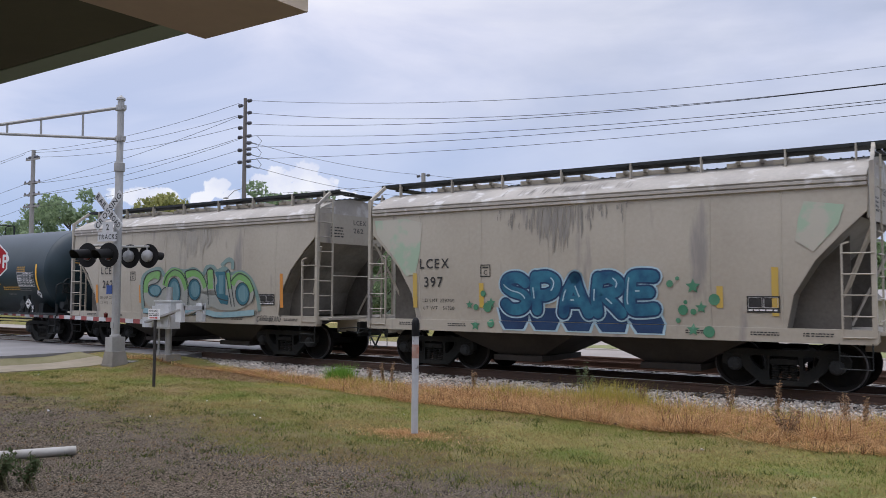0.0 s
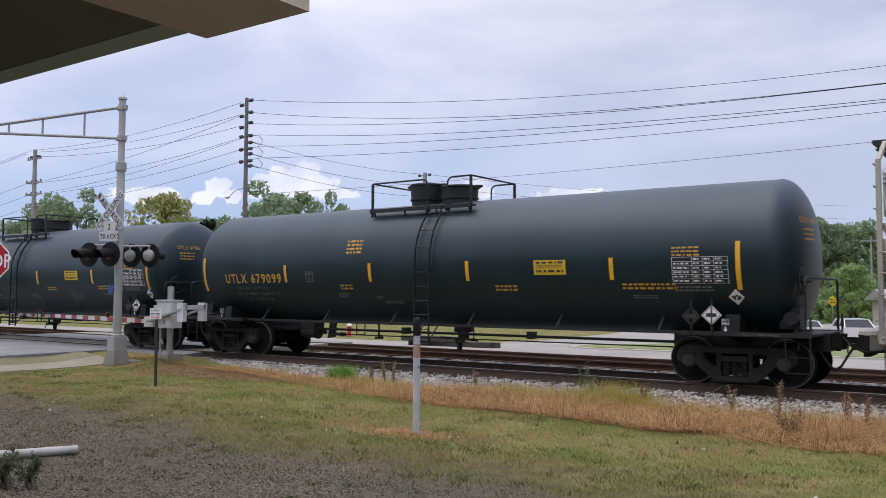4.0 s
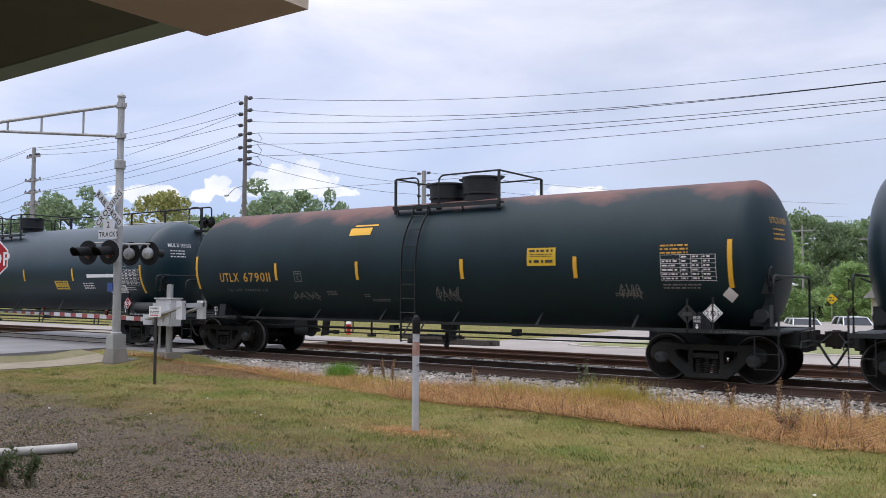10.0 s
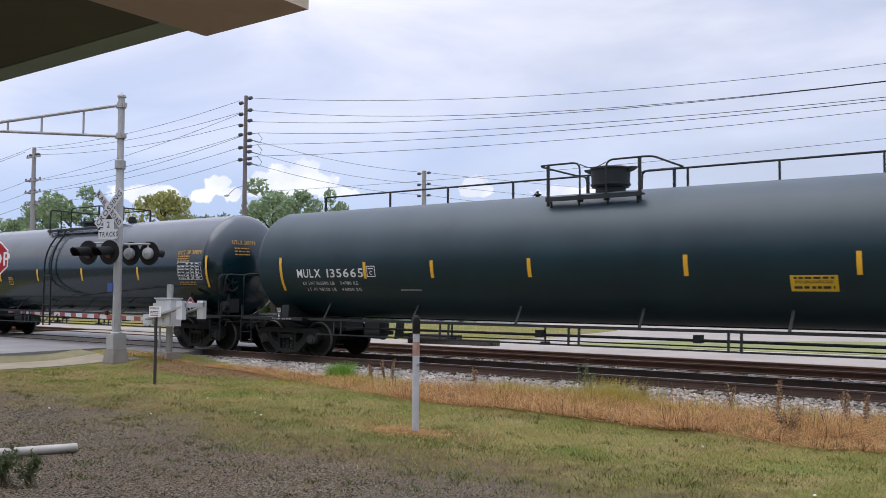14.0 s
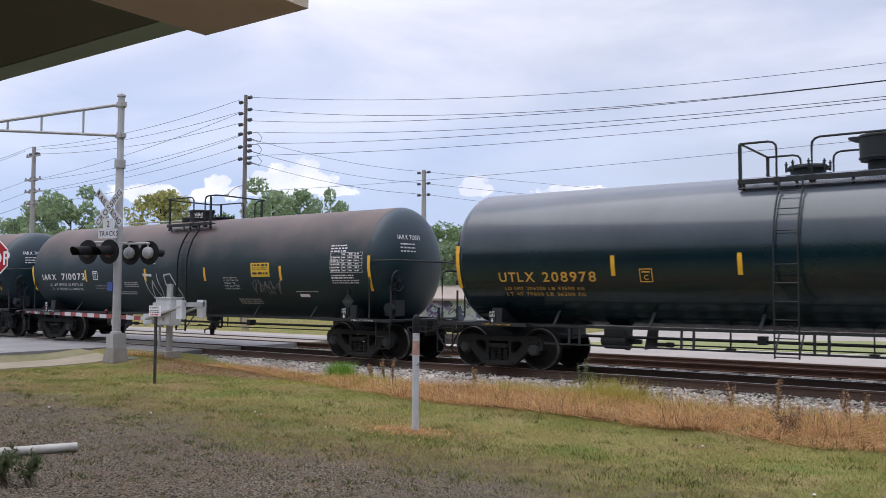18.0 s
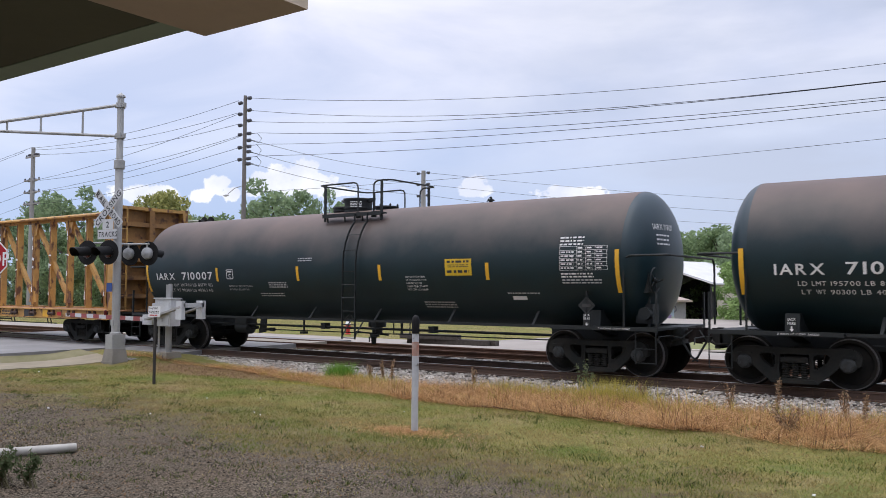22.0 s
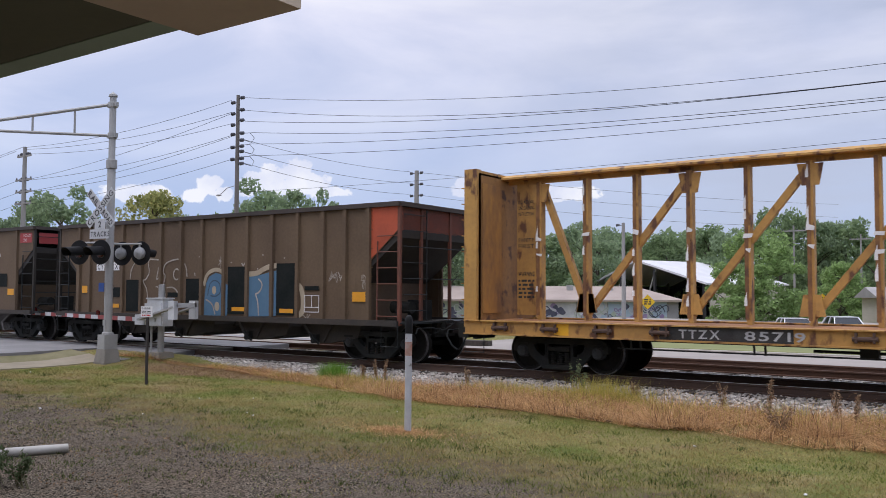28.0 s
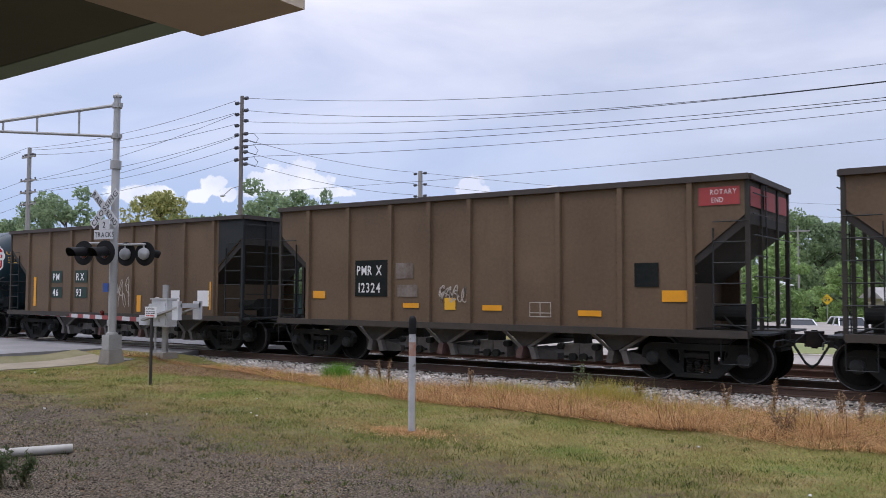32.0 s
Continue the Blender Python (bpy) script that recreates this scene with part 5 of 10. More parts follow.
def build_tanks():
    rng = random.Random(5)
    mid = lambda xs, z0=2.02, z1=2.47: [(x, z0, z1) for x in xs]
    ends = lambda a, b: [(a, 1.78, 2.72), (b, 1.82, 2.73)]
    # two alike dark utility cars
    for lab, a, b, num, inner, plate, lab2 in (("black tank car with yellow lettering and two domes", 50.83, 68.95, "679099", (-4.50, -1.58, 1.30, 4.80), (-3.77, 2.02), ("191800 LB", "86700 KG", "94800 LB")),
                                               ("black tank car with yellow lettering and faded graffiti", 32.65, 50.75, "679061", (-5.63, -1.98, 1.46, 4.76), (-4.13, 1.96), ("190500 LB", "86400 KG", "95500 LB"))):
        half, old = (b - a) / 2, num.endswith("61")
        shift = 0.0 if old else 0.31
        e = 7.70 if old else 7.32
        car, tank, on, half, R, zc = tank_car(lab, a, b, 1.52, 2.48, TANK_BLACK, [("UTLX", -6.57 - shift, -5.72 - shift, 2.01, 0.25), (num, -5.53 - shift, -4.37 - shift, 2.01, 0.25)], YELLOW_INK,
                                              ends(-7.72 if old else -7.77, e) + mid(inner), "utility", 10 + old, plate, (e - 1.26, 1.95),
                                              [("THE TANK CAR PEOPLE", -6.5, -5.25, 1.83), ("LD LMT " + lab2[0] + " " + lab2[1], -6.5, -4.86, 1.68), ("LT WT " + lab2[2], -6.43, -5.2, 1.53)], (0.0, 0.0) if old else (0.0, -0.33))
        warning_sign(tank, on, 3.19 if old else 3.02, 2.14, 0.76, 0.31, rng)
        for x, z, w, n in ((-2.35, 3.06, 0.50, 4), (-2.6, 1.95, 0.4, 2), (2.0, 1.92, 0.55, 2), (5.0, 1.95, 1.1, 2)):
            tp = Shape()
            bars(tp, x, z, w, 0.04 if z < 2.5 else 0.05, n, on, rng)
            part("yellow_stencil", tp, YELLOW_INK, tank)
        placard(car, 6.74 * e / 7.7, -1.44, 1.32, BLACK, BLACK_INK)
        placard(car, 7.16 * e / 7.7, -1.47, 1.35, WHITE_SIGN, BLACK_INK)
        if old:
            for x, z, w, h, n in ((3.21, 1.38, 0.72, 0.38, 4), (-7.5, 1.68, 0.75, 0.40, 4), (0.75, 1.45, 0.5, 0.28, 3)):
                g = Shape()
                scrawl(g, x, z, w, h, on, rng, n, 0.018)
                part("graffiti", g, GREY_INK, tank, "pale sprayed scrawl")
            g = Shape().stroke([(5.18, 1.92), (5.78, 1.96), (5.85, 1.36), (5.25, 1.32), (5.18, 1.92)], 0.05, on).stroke([(5.3, 1.4), (5.4, 1.85), (5.6, 1.5), (5.72, 1.9)], 0.03, on)
            part("graffiti", g, mat("faded_green_spray", (0.05, 0.15, 0.11), (0.03, 0.08, 0.065), 0.6), tank, "faded green sprayed box")
        g = Shape().patch(e - 0.09 - 0.1, 1.66, e - 0.09 + 0.1, 1.67, on)
        dm = Shape().blob([(e - 0.24, 1.69), (e - 0.09, 1.54), (e + 0.06, 1.69), (e - 0.09, 1.84)], on)
        part("marine_mark", dm, WHITE_SIGN, tank)
        dm = Shape()
        scrawl(dm, e - 0.17, 1.63, 0.16, 0.10, lambda q, v: (on(q, v)[0], on(q, v)[1] - 0.005, v), rng, 2, 0.02)
        part("marine_mark_fish", dm, BLACK_INK, tank)
    # rusty-topped car
    car, tank, on, half, R, zc = tank_car("black tank car with a rusty top and orange lettering", 14.72, 32.54, 1.52, 2.46, TANK_RUST, [("UTLX", -6.72, -5.95, 1.99, 0.25), ("679011", -5.75, -4.70, 1.99, 0.25)],
                                          YELLOW_INK, ends(-7.70, 7.56) + mid((-4.46, -1.60, 1.54, 4.38)), "utility", 21, (-3.8, 1.98), (6.22, 1.96), [("LD LMT 191800 LB", -6.5, -4.9, 1.72)], (0.1, 0.25))
    warning_sign(tank, on, 3.25, 2.29, 0.69, 0.38, rng)
    part("notice_plate", Shape().patch(-1.98, 3.13, -1.28, 3.32, on, 1, 3), YELLOW_TAPE, tank)
    part("notice_plate", Shape().patch(-1.88, 3.36, -1.13, 3.40, on, 1, 1), YELLOW_TAPE, tank)
    placard(car, 6.72, -1.44, 1.32, BLACK, BLACK_INK)
    placard(car, 7.22, -1.47, 1.35, WHITE_SIGN, BLACK_INK, "2735")
    dm = Shape().blob([(7.36, 1.69), (7.51, 1.54), (7.66, 1.69), (7.51, 1.84)], on)
    part("marine_mark", dm, WHITE_SIGN, tank)
    for x, z, w, h in ((-4.0, 1.5, 1.0, 0.22), (0.7, 1.5, 0.7, 0.35), (5.3, 1.6, 0.5, 0.3)):
        g = Shape()
        scrawl(g, x, z, w, h, on, rng, 4, 0.018)
        part("graffiti", g, GREY_INK, tank, "dull sprayed scrawl")
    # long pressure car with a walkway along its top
    car, tank, on, half, R, zc = tank_car("long black tank car with white lettering and railed top walkway", -6.72, 14.44, 1.45, 2.50, TANK_SHEEN, [("MULX", -7.96, -7.12, 2.09, 0.22), ("135665", -6.9, -5.68, 2.09, 0.22)],
                                          WHITE_INK, [(-8.55, 1.75, 2.62), (9.25, 1.65, 2.52)] + mid((-5.62, -3.56, -0.96, 2.48, 5.52), 2.05, 2.46), "pressure", 31, (-5.56, 2.09), (8.06, 1.90),
                                          [("LD LMT 165300 LB", -7.8, -6.7, 1.90), ("74980 KG", -6.5, -5.9, 1.90), ("LT WT 98700 LB", -7.7, -6.7, 1.74), ("44800 KG", -6.5, -5.85, 1.74)])
    warning_sign(tank, on, 4.37, 1.76, 0.80, 0.29, rng)
    part("white_patch", Shape().patch(6.35, 2.15, 8.03, 2.26, on, 1, 2), WHITE_SIGN, tank)
    t = Shape()
    bars(t, 6.05, 1.98, 0.6, 0.04, 3, on, rng)
    part("stencilled_notice", t, WHITE_INK, tank)
    part("product_plate", Shape().patch(7.43, 1.66, 8.37, 1.90, on, 1, 3), mat("fresh_white_plate", (0.92, 0.92, 0.92), (0.86, 0.86, 0.86), 0.5), tank)
    on2 = lambda q, v: (on(q, v)[0], on(q, v)[1] - 0.005, v)
    t = Shape()
    letters_to(t, "METHYLAMINE", 7.50, 8.30, 1.795, 0.085, on2)
    letters_to(t, "AQUEOUS SOLUTION", 7.46, 8.34, 1.685, 0.075, on2)
    part("product_lettering", t, BLACK_INK, tank)
    t = Shape()
    letters_to(t, "DOT 112J340W", 8.08, 8.55, 2.48, 0.05, on, False)
    part("class_lettering", t, WHITE_INK, tank)
    placard(car, 8.72, -1.47, 1.34, DARK_RED, WHITE_SIGN, "1235")
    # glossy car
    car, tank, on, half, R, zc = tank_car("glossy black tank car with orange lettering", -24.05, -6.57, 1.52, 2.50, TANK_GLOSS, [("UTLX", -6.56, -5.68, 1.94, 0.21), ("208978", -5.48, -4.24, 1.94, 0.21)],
                                          YELLOW_INK, [(-7.62, 1.80, 2.75), (7.66, 1.83, 2.74)] + mid((-3.85, -1.33, 1.37, 4.41), 2.05, 2.46), "long", 41, (-3.30, 1.92), (6.36, 2.06),
                                          [("LD LMT 206200 LB 93500 KG", -6.45, -4.55, 1.76), ("LT WT 79800 LB 36200 KG", -6.45, -4.55, 1.64)])
    t = Shape()
    letters_to(t, "DOT-SP 20820", 6.36, 7.41, 2.80, 0.12, on, True)
    part("class_lettering", t, YELLOW_INK, tank)
    t = Shape()
    bars(t, 1.71, 2.92, 0.4, 0.04, 2, on, rng)
    part("yellow_stencil", t, YELLOW_INK, tank)
    placard(car, 6.94, -1.47, 1.38, DARK_RED, WHITE_SIGN)
    # two dusty brown-black cars
    for lab, a, b, num, tagged_up in (("dusty brown-black tank car with white lettering and sprayed outlines", -42.13, -24.43, "710073", 1), ("dusty brown-black tank car with white lettering", -60.09, -42.13, "710007", 0)):
        shift = 0.13 * tagged_up
        car, tank, on, half, R, zc = tank_car(lab, a, b, 1.47, 2.43, TANK_TAN, [("IARX", -7.27 + shift, -6.42 + shift, 2.06, 0.20), (num, -6.08 + shift, -4.72 + shift, 2.06, 0.22)], WHITE_INK,
                                              [(-7.72, 1.70, 2.55), (7.66, 1.72, 2.60)] + mid((-4.52, -1.33, 1.46, 4.56), 2.00, 2.38), "general", 51 + tagged_up, (-4.12, 2.06), (6.37, 2.19),
                                              [("LD LMT 195700 LB 88770 KG", -6.75, -4.8, 1.86), ("LT WT 90300 LB 40960 KG", -6.7, -4.85, 1.71)], (0.22, 0.35) if tagged_up else (0.0, -0.1))
        warning_sign(tank, on, 3.42, 2.10, 0.73, 0.38, rng)
        for x, z, w, n in ((-1.3, 2.60, 0.5, 2), (-2.47, 1.97, 0.7, 3), (-2.9, 1.68, 0.9, 2), (2.6, 1.5, 0.9, 3), (5.0, 1.72, 0.8, 1), (6.4, 2.0, 0.9, 2)):
            t = Shape()
            bars(t, x, z, w, 0.03, n, on, rng)
            part("stencilled_notice", t, SOFT_WHITE, tank)
        for k, (words, w) in enumerate((("DO NOT STEAM TANK", 0.58), ("OR CLEAN TANK WITH", 0.60), ("BOILING WATER", 0.46), ("SHARP OBJECTS MUST", 0.62), ("NOT CONTACT LINING", 0.60))):
            t = Shape()
            letters_to(t, words, 2.25, 2.25 + w, 2.06 - 0.075 * k, 0.045, on, False)
            part("notice_lettering", t, WHITE_INK, tank)
        for k, words in enumerate(("THERMAL PROTECTION", "SYSTEM EQUIPPED")):
            t = Shape()
            letters_to(t, words, -4.1, -3.15 - 0.15 * k, 1.84 - 0.09 * k, 0.05, on, False)
            part("notice_lettering", t, SOFT_WHITE, tank)
        part("pale_label", Shape().patch(5.1, 1.56, 5.45, 1.64, on), WHITE_SIGN, tank)
        placard(car, 6.98, -1.45, 1.46, BLACK, BLACK_INK)
        if tagged_up:
            g = Shape()
            for w, path in ((0.11, [(-1.44, 2.22), (-1.2, 2.21), (-0.94, 2.19)]), (0.055, [(-1.38, 2.18), (-1.29, 1.73), (-1.14, 1.42), (-1.05, 1.33)]),
                            (0.055, [(-1.14, 1.47), (-1.04, 1.8), (-0.94, 2.05), (-0.79, 1.67), (-0.66, 1.47), (-0.52, 1.74), (-0.63, 2.01), (-0.66, 2.26)]),
                            (0.05, [(-1.16, 1.46), (-0.76, 1.51), (-0.16, 1.46), (0.33, 1.48)]), (0.075, [(-0.27, 2.20), (0.11, 2.23), (0.20, 2.10), (0.28, 2.0)]),
                            (0.065, [(-0.25, 2.21), (-0.20, 1.87), (-0.05, 1.47)]), (0.05, [(-0.32, 1.64), (-0.21, 1.52), (-0.12, 1.48)]), (0.085, [(0.28, 2.0), (0.46, 1.67), (0.43, 1.44)])):
                g.stroke([(-1.45 + (q + 1.44) * 0.86, v - 0.02) for q, v in path], w * 0.66, on)
            part("graffiti", g, mat("pale_spray", (0.62, 0.62, 0.62), (0.36, 0.36, 0.36), 0.7, 0, 10, 3, 0.6), tank, "pale sprayed outlines of letters")
            g = Shape()
            scrawl(g, 3.36, 1.62, 1.15, 0.42, on, rng, 5, 0.018)
            part("graffiti", g, GREY_INK, tank, "dull sprayed scrawl")
    tank_car("black tank car coupled last behind the hopper cars", -145.2, -127.35, 1.52, 2.48, TANK_BLACK, [("UTLX", -6.4, -5.6, 2.02, 0.25)], YELLOW_INK,
             ends(-7.5, 7.5) + mid((-2, 1.3)), "utility", 61, (-3.8, 2.0), (6.1, 1.95), [("LD LMT 191800 LB", -6.5, -5.0, 1.7)])


build_tanks()


NAVY_SPRAY = mat("navy_spray", (0.012, 0.035, 0.10), (0.02, 0.06, 0.14), 0.6, 0, 10, 1.6, 0.6, 0.02)
PALE_SPRAY = mat("pale_blue_spray", (0.42, 0.58, 0.66), (0.30, 0.45, 0.52), 0.6, 0, 10, 1.6, 0.5, 0.02)
TEAL_SPRAY = mat("teal_spray", (0.15, 0.245, 0.235), (0.21, 0.29, 0.275), 0.65, 0, 12, 2.0, 0.5, 0.02)
BLUE_DUST = mat("dull_blue_spray", (0.030, 0.125, 0.17), (0.05, 0.17, 0.22), 0.65, 0, 12, 2.0, 0.5, 0.02)
LIME_SPRAY = mat("lime_spray", (0.17, 0.40, 0.10), (0.20, 0.36, 0.16), 0.65, 0, 12, 2.0, 0.5, 0.02)
GREEN_SPRAY = mat("green_spray", (0.05, 0.20, 0.11), (0.10, 0.26, 0.17), 0.65, 0, 12, 2.0, 0.5, 0.02)
MINT_SPRAY = mat("faint_mint_spray", (0.45, 0.425, 0.365), (0.42, 0.42, 0.355), 0.64, 0, 12, 0.6, 0.45, 0.02, wear=(0.33, 0.44, 0.33), wear_at=0.47, wear_scale=2.2)
SOOT_DARK = mat("dark_soot_streak", (0.20, 0.19, 0.172), (0.30, 0.28, 0.25), 0.7, 0, 16, 2.0, 0.6, 0.02, stretch=(6, 1, 0.5))
SOOT = mat("soot_streak", (0.335, 0.315, 0.28), (0.39, 0.365, 0.315), 0.7, 0, 16, 2.0, 0.6, 0.02, stretch=(6, 1, 0.5))


def covered_hopper(label, u, marks, weights, seed):
    """A grey two-bay covered hopper car, sides bulged, with slope sheets and a latticed running board on its roof."""
    rng = random.Random(seed)
    car = start_car("covered_hopper_car", label, "hopper car", u)
    side_y = lambda z: 1.545 + 0.05 * math.sin(math.pi * min(1, max(0, (z - 1.15) / 2.6)))
    on = lambda a, v: (a, -side_y(v) - 0.014, v)
    cut = [(4.12, 1.15), (4.25, 1.75), (4.62, 2.35), (5.05, 2.80), (5.46, 3.18), (5.46, 3.62)]

    def half_at(z):
        for (x0, z0), (x1, z1) in zip(cut, cut[1:]):
            if z <= z1:
                return x0 + (x1 - x0) * (z - z0) / (z1 - z0)
        return 5.46

    levels = [1.15, 1.45, 1.75, 2.05, 2.35, 2.58, 2.80, 3.0, 3.18, 3.4, 3.62]
    for s in (-1, 1):
        sh = Shape()
        for k, z in enumerate(levels):
            h = half_at(z)
            sh.v += [(x * h, s * side_y(z), z) for x in (-1, -0.5, 0, 0.5, 1)] + [(x * h, s * (side_y(z) - 0.03), z) for x in (-1, -0.5, 0, 0.5, 1)]
        for k in range(len(levels) - 1):
            for layer in (0, 5):
                for i in range(4):
                    a, b = k * 10 + layer + i, (k + 1) * 10 + layer + i
                    sh.f.append((a, a + 1, b + 1, b) if (layer == 0) == (s < 0) else (a, b, b + 1, a + 1))
            for i in (0, 4):
                a, b = k * 10 + i, (k + 1) * 10 + i
                sh.f.append((a, b, b + 5, a + 5))
        side = part("side_sheet", sh, HOPPER_GREY, car, smooth=30)
        if s < 0:
            near = side
            for x in (-4.02, -2.32, -0.62, 1.08, 2.78, 4.06):
                z0, z1 = 1.16, 3.58
                rib = Shape()
                for i in range(8):
                    a, b = z0 + (z1 - z0) * i / 8, z0 + (z1 - z0) * (i + 1) / 8
                    rib.add([(x - 0.016, -side_y(a) - 0.002, a), (x + 0.016, -side_y(a) - 0.002, a), (x + 0.016, -side_y(b) - 0.002, b), (x - 0.016, -side_y(b) - 0.002, b),
                             (x, -side_y(a) - 0.012, a), (x, -side_y(b) - 0.012, b)], [(0, 4, 5, 3), (4, 1, 2, 5)])
                part("panel_seam", rib, HOPPER_GREY, near)
    # roof with its eave mouldings
    prof = [(-1.56, 3.60), (-1.60, 3.62), (-1.60, 3.67), (-1.57, 3.68), (-1.61, 3.70), (-1.61, 3.75), (-1.57, 3.76), (-1.60, 3.79), (-1.57, 3.84), (-1.2, 4.04), (-0.72, 4.21), (-0.25, 4.28),
            (0.25, 4.28), (0.72, 4.21), (1.2, 4.04), (1.57, 3.84), (1.60, 3.79), (1.57, 3.60)]
    part("roof", Shape().prism(prof, -5.46, 5.46, "x"), mat("hopper_roof_paint", (0.46, 0.43, 0.385), (0.33, 0.31, 0.285), 0.7, 0, 12, 1.1, 0.6, 0.1,
         wear=(0.56, 0.55, 0.53), wear_at=0.56, wear_scale=3.0), car, smooth=35)
    rb = Shape()
    for s in (-1, 1):
        zb = 4.40 if s < 0 else 4.36
        rb.box(-5.72, s * 0.62 - 0.28, zb, 5.72, s * 0.62 + 0.28, zb + 0.025)
        for k in range(57):
            x = -5.7 + k * 0.2
            rb.box(x, s * 0.62 - 0.28, zb + 0.025, x + 0.03, s * 0.62 + 0.28, zb + 0.045)
        rb.beam((-5.72, s * 0.92, zb + 0.03), (5.72, s * 0.92, zb + 0.03), 0.03, 0.06)
    for s in (-1, 1):
        for k in range(4):
            x = s * (5.36 + 0.115 * k)
            rb.box(x - 0.045, -0.34, 4.375, x + 0.045, 0.34, 4.40)
    part("running_board", rb, BLACK, car, "dark latticed roof walkway")
    for x in (-5.1, -3.55, -2.15, -0.65, 0.95, 2.42, 4.0, 5.2):
        for s in (-1, 1):
            part("walkway_bracket", Shape().beam((x, s * 0.93, 4.12), (x, s * 0.93, 4.45), 0.10, 0.025), HOPPER_GREY, car)
    for x in (-3.6, -1.2, 1.2, 3.6):
        hatch = part("roof_hatch", Shape().box(x - 0.9, -0.22, 4.27, x + 0.9, 0.22, 4.38), HOPPER_GREY, car)
        for k in range(4):
            part("hatch_clamp", Shape().box(x - 0.7 + k * 0.46, -0.30, 4.34, x - 0.62 + k * 0.46, 0.30, 4.41), HOPPER_GREY, hatch)
    for s in (-1, 1):
        part("side_sill", Shape().prism([(-5.55, 0.90), (5.55, 0.90), (5.60, 0.96), (5.60, 1.15), (-5.60, 1.15), (-5.60, 0.96)], s * 1.50 - 0.09, s * 1.50 + 0.09), HOPPER_GREY, car)
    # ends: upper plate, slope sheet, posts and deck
    # shade of the open end painted into the webs' grimy steel colour
    shaded_grimy = mat("shaded_grimy_steel", (0.14, 0.13, 0.115), (0.07, 0.063, 0.055), 0.8, 0, 14, 1.2, 0.5, 0.1)
    for s in (-1, 1):
        part("end_plate", Shape().box(min(s * 5.45, s * 5.475), -1.55, 3.06, max(s * 5.45, s * 5.475), 1.55, 3.84), HOPPER_GREY, car)
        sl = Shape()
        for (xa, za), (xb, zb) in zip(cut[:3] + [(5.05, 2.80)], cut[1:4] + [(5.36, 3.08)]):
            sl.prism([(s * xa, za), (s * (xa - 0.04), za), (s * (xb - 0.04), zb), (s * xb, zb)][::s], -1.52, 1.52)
        # car grey darkened to paint in the shade under the end plate
        part("slope_sheet", sl, mat("shaded_hopper_grey", (0.27, 0.255, 0.225), (0.15, 0.14, 0.12), 0.75, 0, 12, 0.9, 0.5, 0.08), car)
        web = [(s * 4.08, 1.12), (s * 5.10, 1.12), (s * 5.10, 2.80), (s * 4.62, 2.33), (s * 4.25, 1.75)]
        part("bolster_web", Shape().prism(web[::s], -1.12, -1.09), shaded_grimy, car)
        part("bolster_web", Shape().prism(web[::s], 1.09, 1.12), shaded_grimy, car)
        dk = Shape().box(min(s * 4.6, s * 5.9), -1.5, 1.06, max(s * 4.6, s * 5.9), 1.5, 1.12)
        dk.box(min(s * 5.2, s * 6.0), -0.4, 0.72, max(s * 5.2, s * 6.0), 0.4, 1.06)
        part("end_deck", dk, HOPPER_GREY, car)
        for y in (-1.56, 1.56):
            po = Shape()
            po.beam((s * 5.54, y, 0.92), (s * 5.54, y, 4.02), 0.09, 0.08)
            po.beam((s * 5.54, y, 4.0), (s * 5.50, y * 0.68, 4.38), 0.08, 0.06, up=(1, 0, 0))
            po.beam((s * 5.52, y * 0.9, 2.95), (s * 4.75, y * 0.6, 1.15), 0.07, 0.05)
            part("end_post", po, HOPPER_GREY, car)
        l = Shape()
        for x in (5.04,):
            l.beam((s * x, -1.58, 0.98), (s * x, -1.58, 2.62), 0.05, 0.03)
            l.beam((s * x, -1.58, 2.62), (s * (x + 0.12), -1.56, 2.66), 0.05, 0.03)
        for k in range(5):
            z = 1.02 + k * 0.36
            l.tube([(s * 5.04, -1.61, z), (s * 5.54, -1.61, z)], 0.014, 6)
        part("side_ladder", l, HOPPER_GREY, car)
        l = Shape()
        l.beam((s * 5.60, -1.05, 1.1), (s * 5.60, -1.05, 4.2), 0.05, 0.03)
        for k in range(8):
            z = 1.3 + k * 0.38
            l.tube([(s * 5.62, -1.56, z), (s * 5.62, -1.05, z)], 0.014, 6)
        l.tube([(s * 5.62, -1.05, 2.2), (s * 5.62, 1.5, 2.2)], 0.016, 6)
        part("end_ladder", l, HOPPER_GREY, car)
        stp = Shape()
        stp.tube([(s * 5.5, -1.58, 0.92), (s * 5.5, -1.58, 0.48), (s * 4.98, -1.58, 0.48), (s * 4.98, -1.58, 0.92)], 0.014, 6)
        stp.tube([(s * 5.5, -1.58, 0.70), (s * 4.98, -1.58, 0.70)], 0.012, 6)
        part("sill_step", stp, BLACK, car)
        add_truck(car, s * 3.95)
        add_coupler(car, s * 6.53, s)
        c0 = s * 1.75
        hp = Shape()
        top_, bot = [(c0 - 1.65, -1.35), (c0 + 1.65, -1.35), (c0 + 1.65, 1.35), (c0 - 1.65, 1.35)], [(c0 - 0.5, -0.8), (c0 + 0.5, -0.8), (c0 + 0.5, 0.8), (c0 - 0.5, 0.8)]
        hp.add([(x, y, 0.92) for x, y in top_] + [(x, y, 0.36) for x, y in bot], [(0, 1, 2, 3), (7, 6, 5, 4)] + [(i, i + 4, (i + 1) % 4 + 4, (i + 1) % 4) for i in range(4)])
        hp.box(c0 - 0.62, -0.95, 0.26, c0 + 0.62, 0.95, 0.38)
